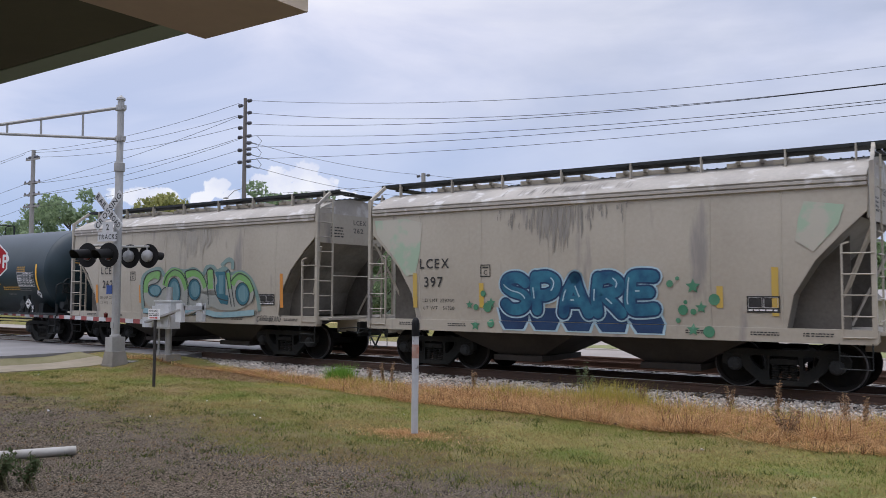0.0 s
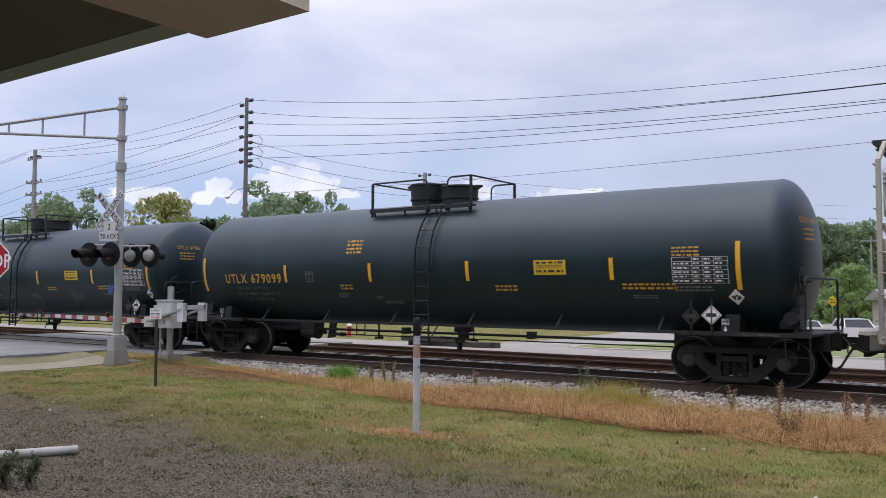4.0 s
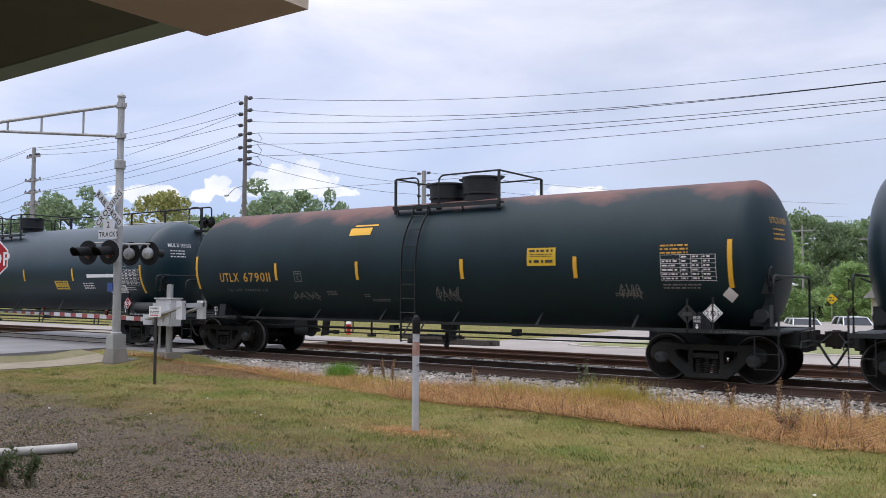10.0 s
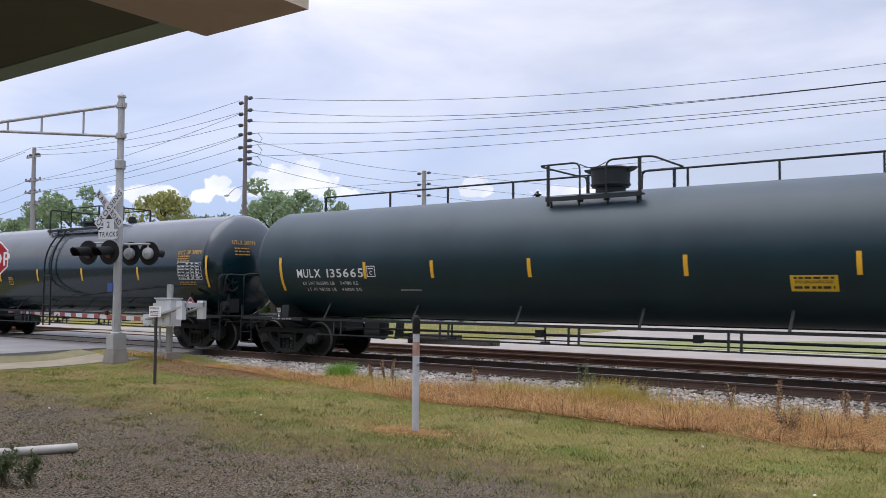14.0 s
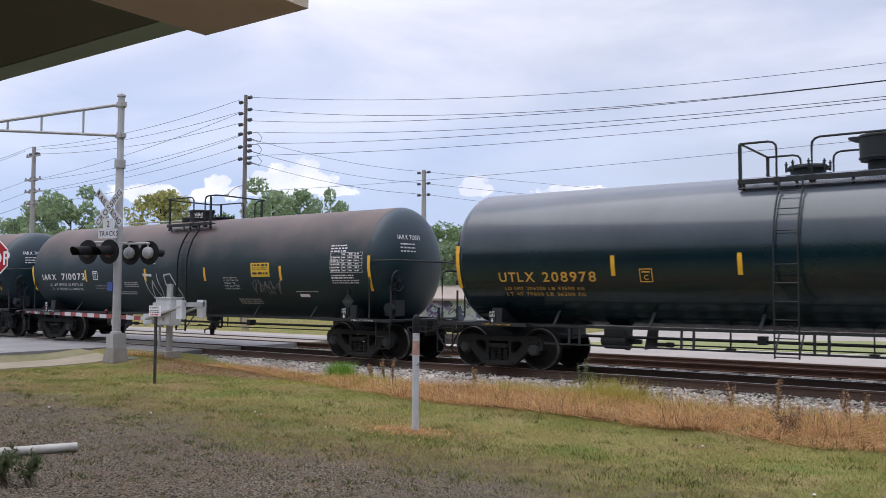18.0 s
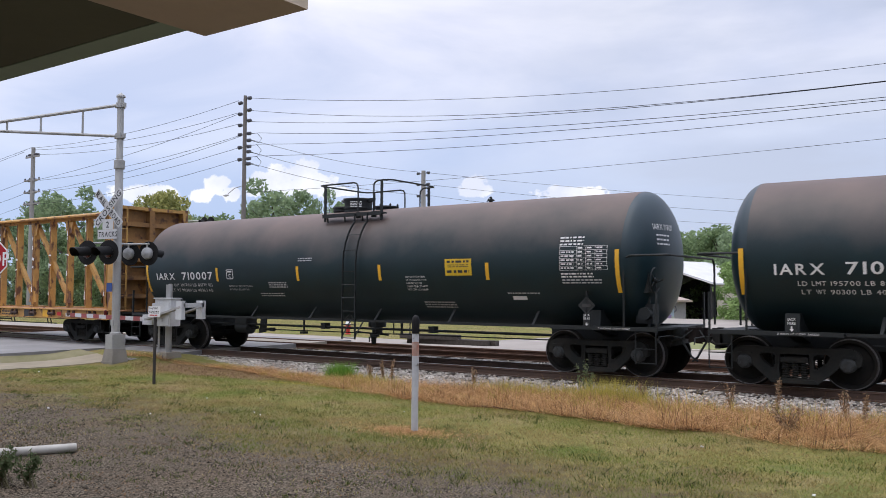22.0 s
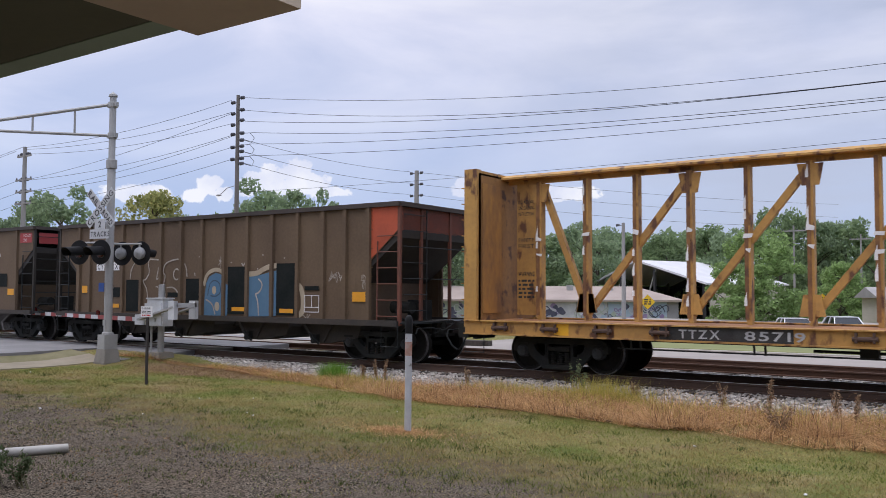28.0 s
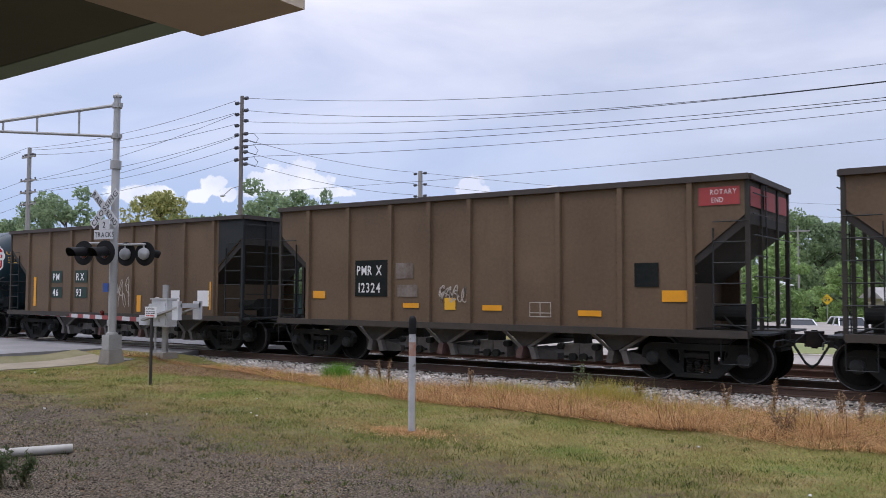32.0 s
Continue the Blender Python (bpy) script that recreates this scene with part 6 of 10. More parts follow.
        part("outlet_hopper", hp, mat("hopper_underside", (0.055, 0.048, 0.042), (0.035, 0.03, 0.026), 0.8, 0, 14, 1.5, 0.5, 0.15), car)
        if s < 0:
            br = Shape().lathe([(0.0, -0.3), (0.13, -0.3), (0.13, 0.3), (0.0, 0.3)], (s * 5.0, -0.55, 1.45), "x", 14)
            br.box(s * 4.75 - 0.12, -1.05, 1.12, s * 4.75 + 0.12, -0.75, 1.55)
            br.tube([(s * 4.75, -0.9, 1.55), (s * 4.7, -0.95, 1.9), (s * 4.5, -0.95, 2.05)], 0.02)
            br.tube([(s * 5.0, -0.7, 1.35), (s * 4.6, -1.0, 1.3), (s * 4.35, -1.1, 1.6)], 0.025)
            part("brake_gear", br, STEEL, car)
            bw = Shape().lathe([(0.24, 0.0), (0.26, 0.02), (0.24, 0.04), (0.22, 0.02)], (s * 5.72, 0.5, 2.6), "x", 20)
            bw.beam((s * 5.74, 0.28, 2.6), (s * 5.74, 0.72, 2.6), 0.02).beam((s * 5.74, 0.5, 2.38), (s * 5.74, 0.5, 2.82), 0.02)
            part("hand_brake_wheel", bw, HOPPER_GREY, car)
    on_end = lambda a, v: (5.48, a, v)
    for k, (words, *_) in enumerate(marks):
        sm = Shape()
        letters_to(sm, words, -0.10, 0.42 if k == 0 else 0.30, 3.60 - 0.22 * k, 0.13, on_end)
        part("end_lettering", sm, BLACK_INK, car)
    sm = Shape()
    bars(sm, -1.0, 3.50, 0.5, 0.035, 4, on_end, rng, 2.2)
    part("small_lettering", sm, BLACK_INK, car)
    for words, x, z, h in marks:
        ink = Shape()
        letters(ink, words, x, z, h, on, gap=0.24, wide=0.95)
        part("reporting_mark", ink, BLACK_INK, near)
    sm = Shape()
    letters(sm, "LD LMT " + weights[0], -3.92, 1.55, 0.085, on, False)
    part("weight_lettering", sm, BLACK_INK, near)
    sm = Shape()
    letters(sm, "LT WT   " + weights[1], -3.90, 1.38, 0.085, on, False)
    part("weight_lettering", sm, BLACK_INK, near)
    sm = Shape()
    x, z = -2.32, 2.12
    for a, b, c, d in ((0, 0, 0.26, 0.02), (0, 0.25, 0.26, 0.27), (0, 0, 0.02, 0.27), (0.24, 0, 0.26, 0.27), (0.05, 0.19, 0.21, 0.22)):
        sm.patch(x + a, z + b, x + c, z + d, on)
    letters(sm, "C", x + 0.09, z + 0.05, 0.10, on, True)
    part("plate_mark", sm, BLACK_INK, near)
    on_sill = lambda a, v: (a, -1.598, v)
    for xx in (-4.6, -3.2, 2.3, 3.5, 4.4):
        sm = Shape()
        bars(sm, xx, 1.08, 0.5, 0.022, 2, on_sill, rng)
        part("small_lettering", sm, BLACK_INK, near)
    bx = Shape().patch(3.44, 1.42, 4.02, 1.72, on)
    part("label_board", bx, BLACK_INK, near)
    on_b = lambda a, v: (a, -side_y(v) - 0.02, v)
    bw = Shape()
    for k in range(2):
        for j in range(2):
            bw.stroke([(3.47 + k * 0.27, 1.51), (3.71 + k * 0.27, 1.51), (3.71 + k * 0.27, 1.69), (3.47 + k * 0.27, 1.69), (3.47 + k * 0.27, 1.51)], 0.012, on_b)
    bars(bw, 3.47, 1.48, 0.5, 0.03, 1, on_b, rng)
    part("label_grid", bw, WHITE_INK, near)
    # weathering: soot run down from the hatches
    so = Shape()
    heart = -0.45 if seed == 3 else 0.7
    slope = [(-1.576, 3.845), (-1.206, 4.047), (-0.725, 4.218)]
    on_roof = lambda a, v: (a, slope[0][0] + (slope[1][0] - slope[0][0]) * v, slope[0][1] + (slope[1][1] - slope[0][1]) * v) if v <= 1 else \
        (a, slope[1][0] + (slope[2][0] - slope[1][0]) * (v - 1), slope[1][1] + (slope[2][1] - slope[1][1]) * (v - 1))
    for k in range(70 if seed == 3 else 0):
        x, v = rng.gauss(heart + 0.2, 0.7), rng.uniform(0.0, 0.5)
        w = rng.uniform(0.008, 0.028)
        so.stroke([(x, v + rng.uniform(0.4, 1.0)), (x, v + 0.2), (x + rng.uniform(-0.02, 0.02), v)], [w * 0.3, w, w * 0.2], on_roof)
    for k in range(150):
        x = rng.gauss(heart, 0.55)
        ln = rng.uniform(0.06, 0.30) + 0.75 * math.exp(-((x - heart) / 0.6) ** 2) * rng.random() ** 1.4
        w = rng.uniform(0.010, 0.045)
        top_z = 3.585 - rng.random() ** 3 * 0.35
        so.stroke([(x, top_z), (x + rng.uniform(-0.02, 0.02), top_z - ln * 0.6), (x, top_z - ln)], [w * 0.5, w, w * 0.1], on)
    tagged(part("soot_stain", so, SOOT_DARK if seed == 3 else SOOT, near), "grey soot run down from the roof", kind="stuff")
    return car, near, on


def ring_path(cx, cz, rx, rz, a0=0, a1=360, n=22):
    return [(cx + rx * math.cos(radians(a0 + (a1 - a0) * i / n)), cz + rz * math.sin(radians(a0 + (a1 - a0) * i / n))) for i in range(n + 1)]


def curvy(path, n=5):
    """A smooth line through the points."""
    out = []
    ends_ = [path[0]] + list(path) + [path[-1]]
    for p0, p1, p2, p3 in zip(ends_, ends_[1:], ends_[2:], ends_[3:]):
        for i in range(n):
            t = i / n
            out.append(tuple(0.5 * (2 * b + (c - a) * t + (2 * a - 5 * b + 4 * c - d) * t * t + (3 * b - a - 3 * c + d) * t ** 3) for a, b, c, d in zip(p0, p1, p2, p3)))
    return out + [path[-1]]


def star(shape, x, z, r, on, n=5):
    shape.blob([(x + (r if i % 2 == 0 else r * 0.45) * math.cos(math.pi * i / n + 0.3), z + (r if i % 2 == 0 else r * 0.45) * math.sin(math.pi * i / n + 0.3)) for i in range(2 * n)], on)


def build_covered_hoppers():
    car, near, on = covered_hopper("pale grey covered hopper car with blue graffiti letters", 87.98, [("LCEX", -3.99, 2.33, 0.225), ("397", -3.87, 1.90, 0.24)], ("229700", "56300"), 3)
    lift = lambda d: (lambda a, v: (on(a, v)[0], on(a, v)[1] - d if v > 1.16 else -1.60 - d, v))
    strokes = {"S": [[(0.58, 0.80), (0.42, 0.93), (0.18, 0.90), (0.10, 0.72), (0.24, 0.56), (0.48, 0.46), (0.58, 0.28), (0.44, 0.08), (0.20, 0.07), (0.06, 0.20)]],
               "P": [[(0.12, 0.02), (0.12, 0.50), (0.13, 0.92)], [(0.13, 0.90), (0.40, 0.93), (0.60, 0.78), (0.56, 0.54), (0.36, 0.42), (0.14, 0.42)]],
               "A": [[(0.04, 0.02), (0.16, 0.50), (0.32, 0.93)], [(0.32, 0.93), (0.46, 0.50), (0.60, 0.02)], [(0.16, 0.32), (0.48, 0.32)]],
               "R": [[(0.12, 0.02), (0.12, 0.50), (0.13, 0.92)], [(0.13, 0.90), (0.40, 0.93), (0.58, 0.76), (0.50, 0.56), (0.16, 0.48)], [(0.26, 0.48), (0.46, 0.26), (0.62, 0.02)]],
               "E": [[(0.58, 0.90), (0.30, 0.92), (0.14, 0.84), (0.12, 0.46), (0.16, 0.10), (0.34, 0.05), (0.62, 0.08)], [(0.14, 0.49), (0.50, 0.50)]]}
    teal_wave = mat("teal_wave_spray", (0.035, 0.19, 0.28), (0.008, 0.055, 0.14), 0.6, 0, 7, 2.6, 0.95, 0.02)
    for w, material, d, name, look_ in ((0.38, PALE_SPRAY, 0.006, "graffiti_halo", "pale sprayed halo"), (0.31, NAVY_SPRAY, 0.010, "graffiti_outline", "dark blue sprayed outline"),
                                        (0.235, teal_wave, 0.0145, "graffiti_letters", "big rounded blue and teal letters"), (0.028, PALE_SPRAY, 0.019, "graffiti_shine", "pale shine along the letters")):
        x = -1.78
        for k, ch in enumerate("SPARE"):
            g = Shape()
            for path in strokes[ch]:
                pts = [(x + 0.03 + a * 1.02 + 0.02 * math.sin(5 * b + k), 1.37 + 0.77 * b + 0.03 * math.sin(2 * k)) for a, b in curvy(path)]
                if name == "graffiti_shine":
                    pts = [(a - 0.05, b + 0.03) for a, b in pts[len(pts) // 3: len(pts) * 2 // 3]]
                g.stroke(pts, w, lift(d + 0.0006 * k))
                if w > 0.1:
                    for end in (pts[0], pts[-1]):
                        g.blob(ring_path(end[0], end[1], w / 2, w / 2, n=12)[:-1], lift(d + 0.0006 * k + 0.0003))
            x += 0.705
            part(name, g, material, near, look_)
    for k in range(5):
        x = -1.75 + 0.705 * k
        d = 0.05 * (k - 1)
        for grow, lift_by, ink, name, look_ in ((0.05, 0.002, PALE_SPRAY, "graffiti_shadow_edge", "pale edge of the letters' shadow"), (0.0, 0.0045, NAVY_SPRAY, "graffiti_shadow", "dark blue foot of the letters")):
            foot = Shape()
            for (x0, x1, z1), (x2, x3, z2) in (((x - 0.12, x + 0.68, 1.45), (x + d, x + 0.66 + d, 1.165)), ((x + d, x + 0.66 + d, 1.155), (x + 0.12 + d, x + 0.58 + 1.3 * d, 0.99 - grow * 0.6))):
                foot.add([lift(lift_by)(q, v) for q, v in ((x2 - grow, z2), (x3 + grow, z2), (x1 + grow, z1), (x0 - grow, z1))], [(0, 1, 2, 3)])
            part(name, foot, ink, near, look_)
    for x, z, r in ((-2.15, 1.45, 0.11), (-2.25, 1.75, 0.07), (-2.45, 1.45, 0.07), (-2.05, 1.1, 0.09), (2.25, 1.45, 0.10), (2.45, 1.42, 0.06), (2.0, 1.95, 0.07), (2.15, 2.05, 0.04), (2.85, 1.65, 0.11),
                    (2.75, 1.05, 0.11), (2.15, 1.25, 0.05), (2.3, 1.6, 0.04)):
        part("graffiti_dot", Shape().blob(ring_path(x, z, r, r, n=11)[:-1], lift(0.006)), GREEN_SPRAY, near, "green sprayed dot")
    for x, z, r in ((-2.62, 1.5, 0.10), (-2.05, 1.55, 0.12), (-2.45, 1.05, 0.13), (2.45, 1.9, 0.15), (2.6, 1.5, 0.12), (2.45, 1.08, 0.13)):
        g = Shape()
        star(g, x, z, r, lift(0.006))
        part("graffiti_star", g, GREEN_SPRAY, near, "green sprayed star")
    for path in ([(-5.4, 3.5), (-4.5, 3.52), (-3.95, 3.4), (-4.0, 2.7), (-4.12, 2.2), (-4.4, 2.15), (-4.75, 2.6), (-5.3, 3.15)], [(4.45, 3.4), (5.1, 3.3), (5.0, 2.95), (4.6, 2.5), (4.3, 2.7), (4.35, 3.1)]):
        part("faint_paint_patch", Shape().blob(path, on), MINT_SPRAY, near, "faint mint paint patch")
    for x, z0, z1 in ((-4.14, 1.42, 2.22), (3.94, 1.36, 2.24), (-2.3, 1.44, 1.98), (2.95, 1.5, 1.9)):
        part("yellow_stripe", Shape().patch(x - 0.06, z0, x + 0.06, z1, on, 1, 3), mat("faded_yellow", (0.56, 0.38, 0.07), (0.46, 0.34, 0.12), 0.6), near)
    # second car, with looping letters
    car, near, on = covered_hopper("pale grey covered hopper car with green and teal graffiti", 75.12, [("LCEX", -3.86, 2.33, 0.225), ("262", -3.78, 1.90, 0.24)], ("229000", "57000"), 4)
    lift = lambda d: (lambda a, v: (on(a, v)[0], on(a, v)[1] - d if v > 1.16 else -1.60 - d, v))
    smooth = lambda pts, n=6: [tuple(0.5 * (2 * p1 + (p2 - p0) * f + (2 * p0 - 5 * p1 + 4 * p2 - p3) * f * f + (3 * p1 - p0 - 3 * p2 + p3) * f ** 3)
                                     for p0, p1, p2, p3 in zip(pts[max(i - 1, 0)], pts[i], pts[i + 1], pts[min(i + 2, len(pts) - 1)]))
                               for i in range(len(pts) - 1) for f in [j / n for j in range(n)]] + [pts[-1]]
    base_lift = lift
    lift = lambda d: (lambda a, v: base_lift(d)(a - 0.24, v))
    g = Shape()
    for path in ([(-1.46, 1.24), (-1.5, 1.99), (-1.31, 2.31), (-0.65, 2.46), (-0.37, 2.25), (-0.02, 2.44), (0.52, 2.36), (0.97, 2.42), (1.35, 2.27), (1.54, 2.47), (1.85, 2.45), (1.97, 2.25)],
                 [(2.0, 2.35), (2.32, 2.42), (2.56, 2.27), (3.01, 2.30), (3.39, 2.08), (3.61, 1.65), (3.68, 1.25)], [(2.15, 2.5), (2.4, 2.66), (2.6, 2.62), (2.62, 2.4)]):
        g.stroke(smooth(path), 0.13, lift(0.003))
    part("graffiti_outline", g, TEAL_SPRAY, near, "dusty teal sprayed halo")
    g = Shape()
    for x, z, rx, rz in ((-0.30, 1.70, 1.15, 0.52), (0.9, 1.75, 1.3, 0.5), (2.4, 1.75, 1.1, 0.5)):
        g.blob(ring_path(x, z, rx, rz, n=26)[:-1], lift(0.0045))
    part("graffiti_body", g, mat("pale_letter_spray", (0.37, 0.38, 0.34), (0.30, 0.32, 0.30), 0.7, 0, 9, 1.5, 0.5, 0.02), near, "pale grey-green sprayed letter bodies")
    for w, path in ((0.24, [(-1.31, 1.75), (-1.30, 1.97), (-1.18, 2.18), (-0.87, 2.30), (-0.61, 2.23)]), (0.23, [(-0.37, 1.95), (-0.23, 2.25), (0.11, 2.36), (0.45, 2.22), (0.65, 1.85)]),
                    (0.20, [(0.62, 2.26), (0.97, 2.32), (1.29, 2.21), (1.48, 1.9)]), (0.22, [(1.68, 2.40), (1.70, 1.86)]), (0.15, [(2.43, 2.30), (2.48, 1.86)]),
                    (0.22, [(2.61, 1.98), (2.75, 2.17), (2.95, 2.21), (3.23, 2.08), (3.43, 1.8)])):
        part("graffiti_highlight", Shape().stroke(smooth(path), w, lift(0.007)), LIME_SPRAY, near, "lime green upper half of a letter")
    ovals = ((-0.85, 1.80, 0.34, 0.19), (0.07, 1.77, 0.30, 0.42), (1.00, 1.84, 0.28, 0.31), (3.03, 1.72, 0.28, 0.31))
    for x, z, rx, rz in ovals:
        part("graffiti_counter", Shape().blob(ring_path(x, z, rx, rz)[:-1], lift(0.010)), BLUE_DUST, near, "dull blue counter of a letter")
    g = Shape().stroke(smooth([(1.95, 2.34), (2.08, 2.0), (2.18, 1.62), (2.45, 1.54)]), [0.10] * 6 + [0.34] * 8 + [0.26] * 4 + [0.1], lift(0.010)).stroke([(2.16, 2.34), (2.16, 1.62)], 0.34, lift(0.0105))
    part("graffiti_counter", g, BLUE_DUST, near, "dull blue counter of a letter")
    streaky = mat("dusty_teal_spray", (0.10, 0.22, 0.26), (0.16, 0.29, 0.32), 0.65, 0, 12, 4, 0.6, 0.02, stretch=(4, 1, 0.6))
    for x, z, rx, rz in ovals:
        part("graffiti_inside", Shape().blob(ring_path(x + 0.02, z + 0.01, rx * 0.70, rz * 0.74)[:-1], lift(0.013)), streaky, near, "streaky pale blue inner oval")
    part("graffiti_inside", Shape().stroke([(2.16, 2.24), (2.16, 1.72)], 0.20, lift(0.014)), streaky, near, "streaky pale blue inner stroke")
    g = Shape()
    for path in ([(-1.35, 1.34), (-1.41, 1.93), (-1.21, 2.30), (-0.65, 2.41), (-0.54, 2.21), (-0.75, 2.04), (-1.12, 1.95), (-1.09, 1.74), (-0.73, 1.62), (-0.51, 1.81), (-0.30, 1.89), (-0.26, 1.56), (-0.3, 1.36)],
                 [(-0.40, 1.99), (-0.26, 2.25), (0.11, 2.42), (0.52, 2.24), (0.71, 1.81), (0.68, 1.40)], [(0.71, 2.04), (0.58, 2.34), (1.04, 2.41), (1.38, 2.23), (1.57, 1.86), (1.60, 1.41)],
                 [(1.58, 1.98), (1.55, 2.34), (1.70, 2.45), (1.85, 2.32), (1.88, 1.86), (2.02, 1.61), (2.43, 1.53)], [(2.57, 1.37), (2.44, 1.97), (2.36, 2.31), (2.50, 2.36), (2.58, 1.97), (2.70, 1.37)],
                 [(2.58, 2.08), (2.90, 2.28), (3.29, 2.13), (3.50, 1.76), (3.39, 1.46)]):
        g.stroke(smooth(path), 0.032, lift(0.016))
    for x, z, rx, rz in ovals[1:]:
        g.stroke(ring_path(x, z, rx, rz), 0.026, lift(0.017))
    g.stroke(smooth([(-1.38, 1.13), (-0.58, 1.09), (-0.23, 1.17), (0.18, 1.09), (1.35, 1.13), (2.08, 1.05), (3.45, 1.12), (3.55, 1.27)]), 0.02, lift(0.018))
    part("graffiti_line", g, mat("black_spray", (0.035, 0.045, 0.05), (0.07, 0.08, 0.08), 0.7), near, "thin black sprayed letter edges")
    g = Shape().stroke(smooth([(-1.40, 1.21), (-0.58, 1.17), (-0.23, 1.25), (0.18, 1.17), (1.35, 1.21), (2.08, 1.13), (3.5, 1.22)]), 0.15, lift(0.012))
    part("graffiti_foot", g, mat("pale_teal_spray", (0.22, 0.33, 0.35), (0.14, 0.25, 0.29), 0.65, 0, 8, 1.4, 0.6, 0.02), near, "pale teal band under the letters")
    g = Shape()
    letters_to(g, "COOL BEANS", 3.36, 4.28, 0.985, 0.17, lambda a, v: (a + 0.25 * (v - 1.0), -1.60, v + 0.015 * math.sin(9 * a)), False)
    part("graffiti_tag", g, BLACK_INK, near, "black sprayed scrawl on the sill")
    for x, z0, z1 in ((-4.1, 1.42, 2.0), (4.29, 1.36, 2.26), (-1.82, 1.44, 1.98)):
        part("orange_stripe", Shape().patch(x - 0.055, z0, x + 0.055, z1, on, 1, 3), mat("orange_tape", (0.62, 0.26, 0.05), (0.5, 0.22, 0.06), 0.6), near)


build_covered_hoppers()


def open_hopper(label, u, L, post, zt, ribs, trucks, paint, end_paint, corner_paint, seed, foot=1.02):
    """A ribbed open-top coal hopper. L: half length of the side; post: where the end bay begins."""
    rng = random.Random(seed)
    car = start_car("open_hopper_car", label, "hopper car", u)
    W = 1.50
    on = lambda a, v: (a, -W - 0.016, v)
    for s in (-1, 1):
        out = [(-post, foot), (post, foot), (post, 2.42), (L, 3.22), (L, zt), (-L, zt), (-L, 3.22), (-post, 2.42)]
        side = part("side_sheet", Shape().prism(out, s * W, s * (W - 0.02)), paint, car)
        if s < 0:
            near = side
            if end_paint is not paint:
                tri = [(post + 0.02, 2.46), (L - 0.005, 3.23), (L - 0.005, zt - 0.01), (post + 0.02, zt - 0.01)]
                part("end_panel", Shape().prism(tri, -W - 0.008, -W - 0.001), end_paint, near, "painted end panel")
    for x in ribs:
        r = Shape().prism([(x - 0.07, -W), (x - 0.05, -W - 0.075), (x + 0.05, -W - 0.075), (x + 0.07, -W)], foot + 0.02, zt - 0.06, "z")
        for k in range(12):
            z = foot + 0.15 + k * (zt - foot - 0.3) / 11
            for dx in (-0.10, 0.10):
                r.box(x + dx - 0.011, -W - 0.016, z - 0.011, x + dx + 0.011, -W, z + 0.011)
        part("side_rib", r, paint, near)
    for x in ribs[::2]:
        part("side_rib", Shape().box(x - 0.06, W, foot, x + 0.06, W + 0.07, zt - 0.06), paint, car)
    tc = Shape()
    for s in (-1, 1):
        tc.box(-L - 0.04, s * W - 0.09, zt - 0.07, L + 0.04, s * W + 0.09, zt + 0.04)
        tc.box(s * L - 0.09, -W, zt - 0.07, s * L + 0.09, W, zt + 0.04)
    part("top_chord", tc, mat("dark_brown_chord", (0.05, 0.042, 0.038), (0.08, 0.06, 0.05), 0.7), car)
    sill = mat("dark_sill", (0.04, 0.036, 0.033), (0.065, 0.052, 0.042), 0.8, 0, 14, 1.5, 0.5, 0.1)
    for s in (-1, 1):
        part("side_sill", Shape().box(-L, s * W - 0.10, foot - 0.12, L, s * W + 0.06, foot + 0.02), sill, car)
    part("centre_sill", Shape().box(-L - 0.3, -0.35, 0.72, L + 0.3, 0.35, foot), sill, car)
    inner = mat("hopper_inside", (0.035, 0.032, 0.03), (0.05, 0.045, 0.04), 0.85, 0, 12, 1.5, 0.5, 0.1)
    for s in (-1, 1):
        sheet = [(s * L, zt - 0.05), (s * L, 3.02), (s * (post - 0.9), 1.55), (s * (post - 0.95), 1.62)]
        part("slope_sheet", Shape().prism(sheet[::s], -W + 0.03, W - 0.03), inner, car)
        part("end_bulkhead", Shape().box(min(s * (post - 0.5), s * (post - 0.4)), -W + 0.02, foot - 0.05, max(s * (post - 0.5), s * (post - 0.4)), W - 0.02, 2.4), paint, car)
        dark_end = mat("dark_end_post", (0.030, 0.028, 0.025), (0.05, 0.042, 0.034), 0.8, 0, 14, 2, 0.5, 0.1)
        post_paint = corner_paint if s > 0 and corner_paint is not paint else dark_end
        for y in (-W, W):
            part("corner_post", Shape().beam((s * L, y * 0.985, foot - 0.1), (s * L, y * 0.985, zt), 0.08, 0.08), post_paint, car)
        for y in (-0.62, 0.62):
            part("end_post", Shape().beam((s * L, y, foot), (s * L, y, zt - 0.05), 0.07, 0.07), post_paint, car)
        hi = Shape().box(min(s * L, s * (L - 0.03)), -W, 3.2, max(s * L, s * (L - 0.03)), W, zt - 0.05)
        part("end_sheet", hi, end_paint if s > 0 else paint, car)
        l = Shape()
        l.beam((s * (L - 0.62), -W - 0.05, foot), (s * (L - 0.62), -W - 0.05, 2.95), 0.035, 0.02)
        rung_paint = corner_paint if s > 0 and corner_paint is not paint else BLACK
        l = part("side_ladder", l, rung_paint, car)
        for k in range(6):
            z = foot + 0.12 + k * 0.385
            part("rung", Shape().tube([(s * (L - 0.62), -W - 0.06, z), (s * L, -W - 0.06, z)], 0.013, 6), rung_paint, l)
        l = part("end_ladder", Shape().beam((s * (L + 0.08), -0.5, foot), (s * (L + 0.08), -0.5, zt - 0.1), 0.035, 0.02), BLACK, car)
        for k in range(7):
            z = foot + 0.25 + k * 0.385
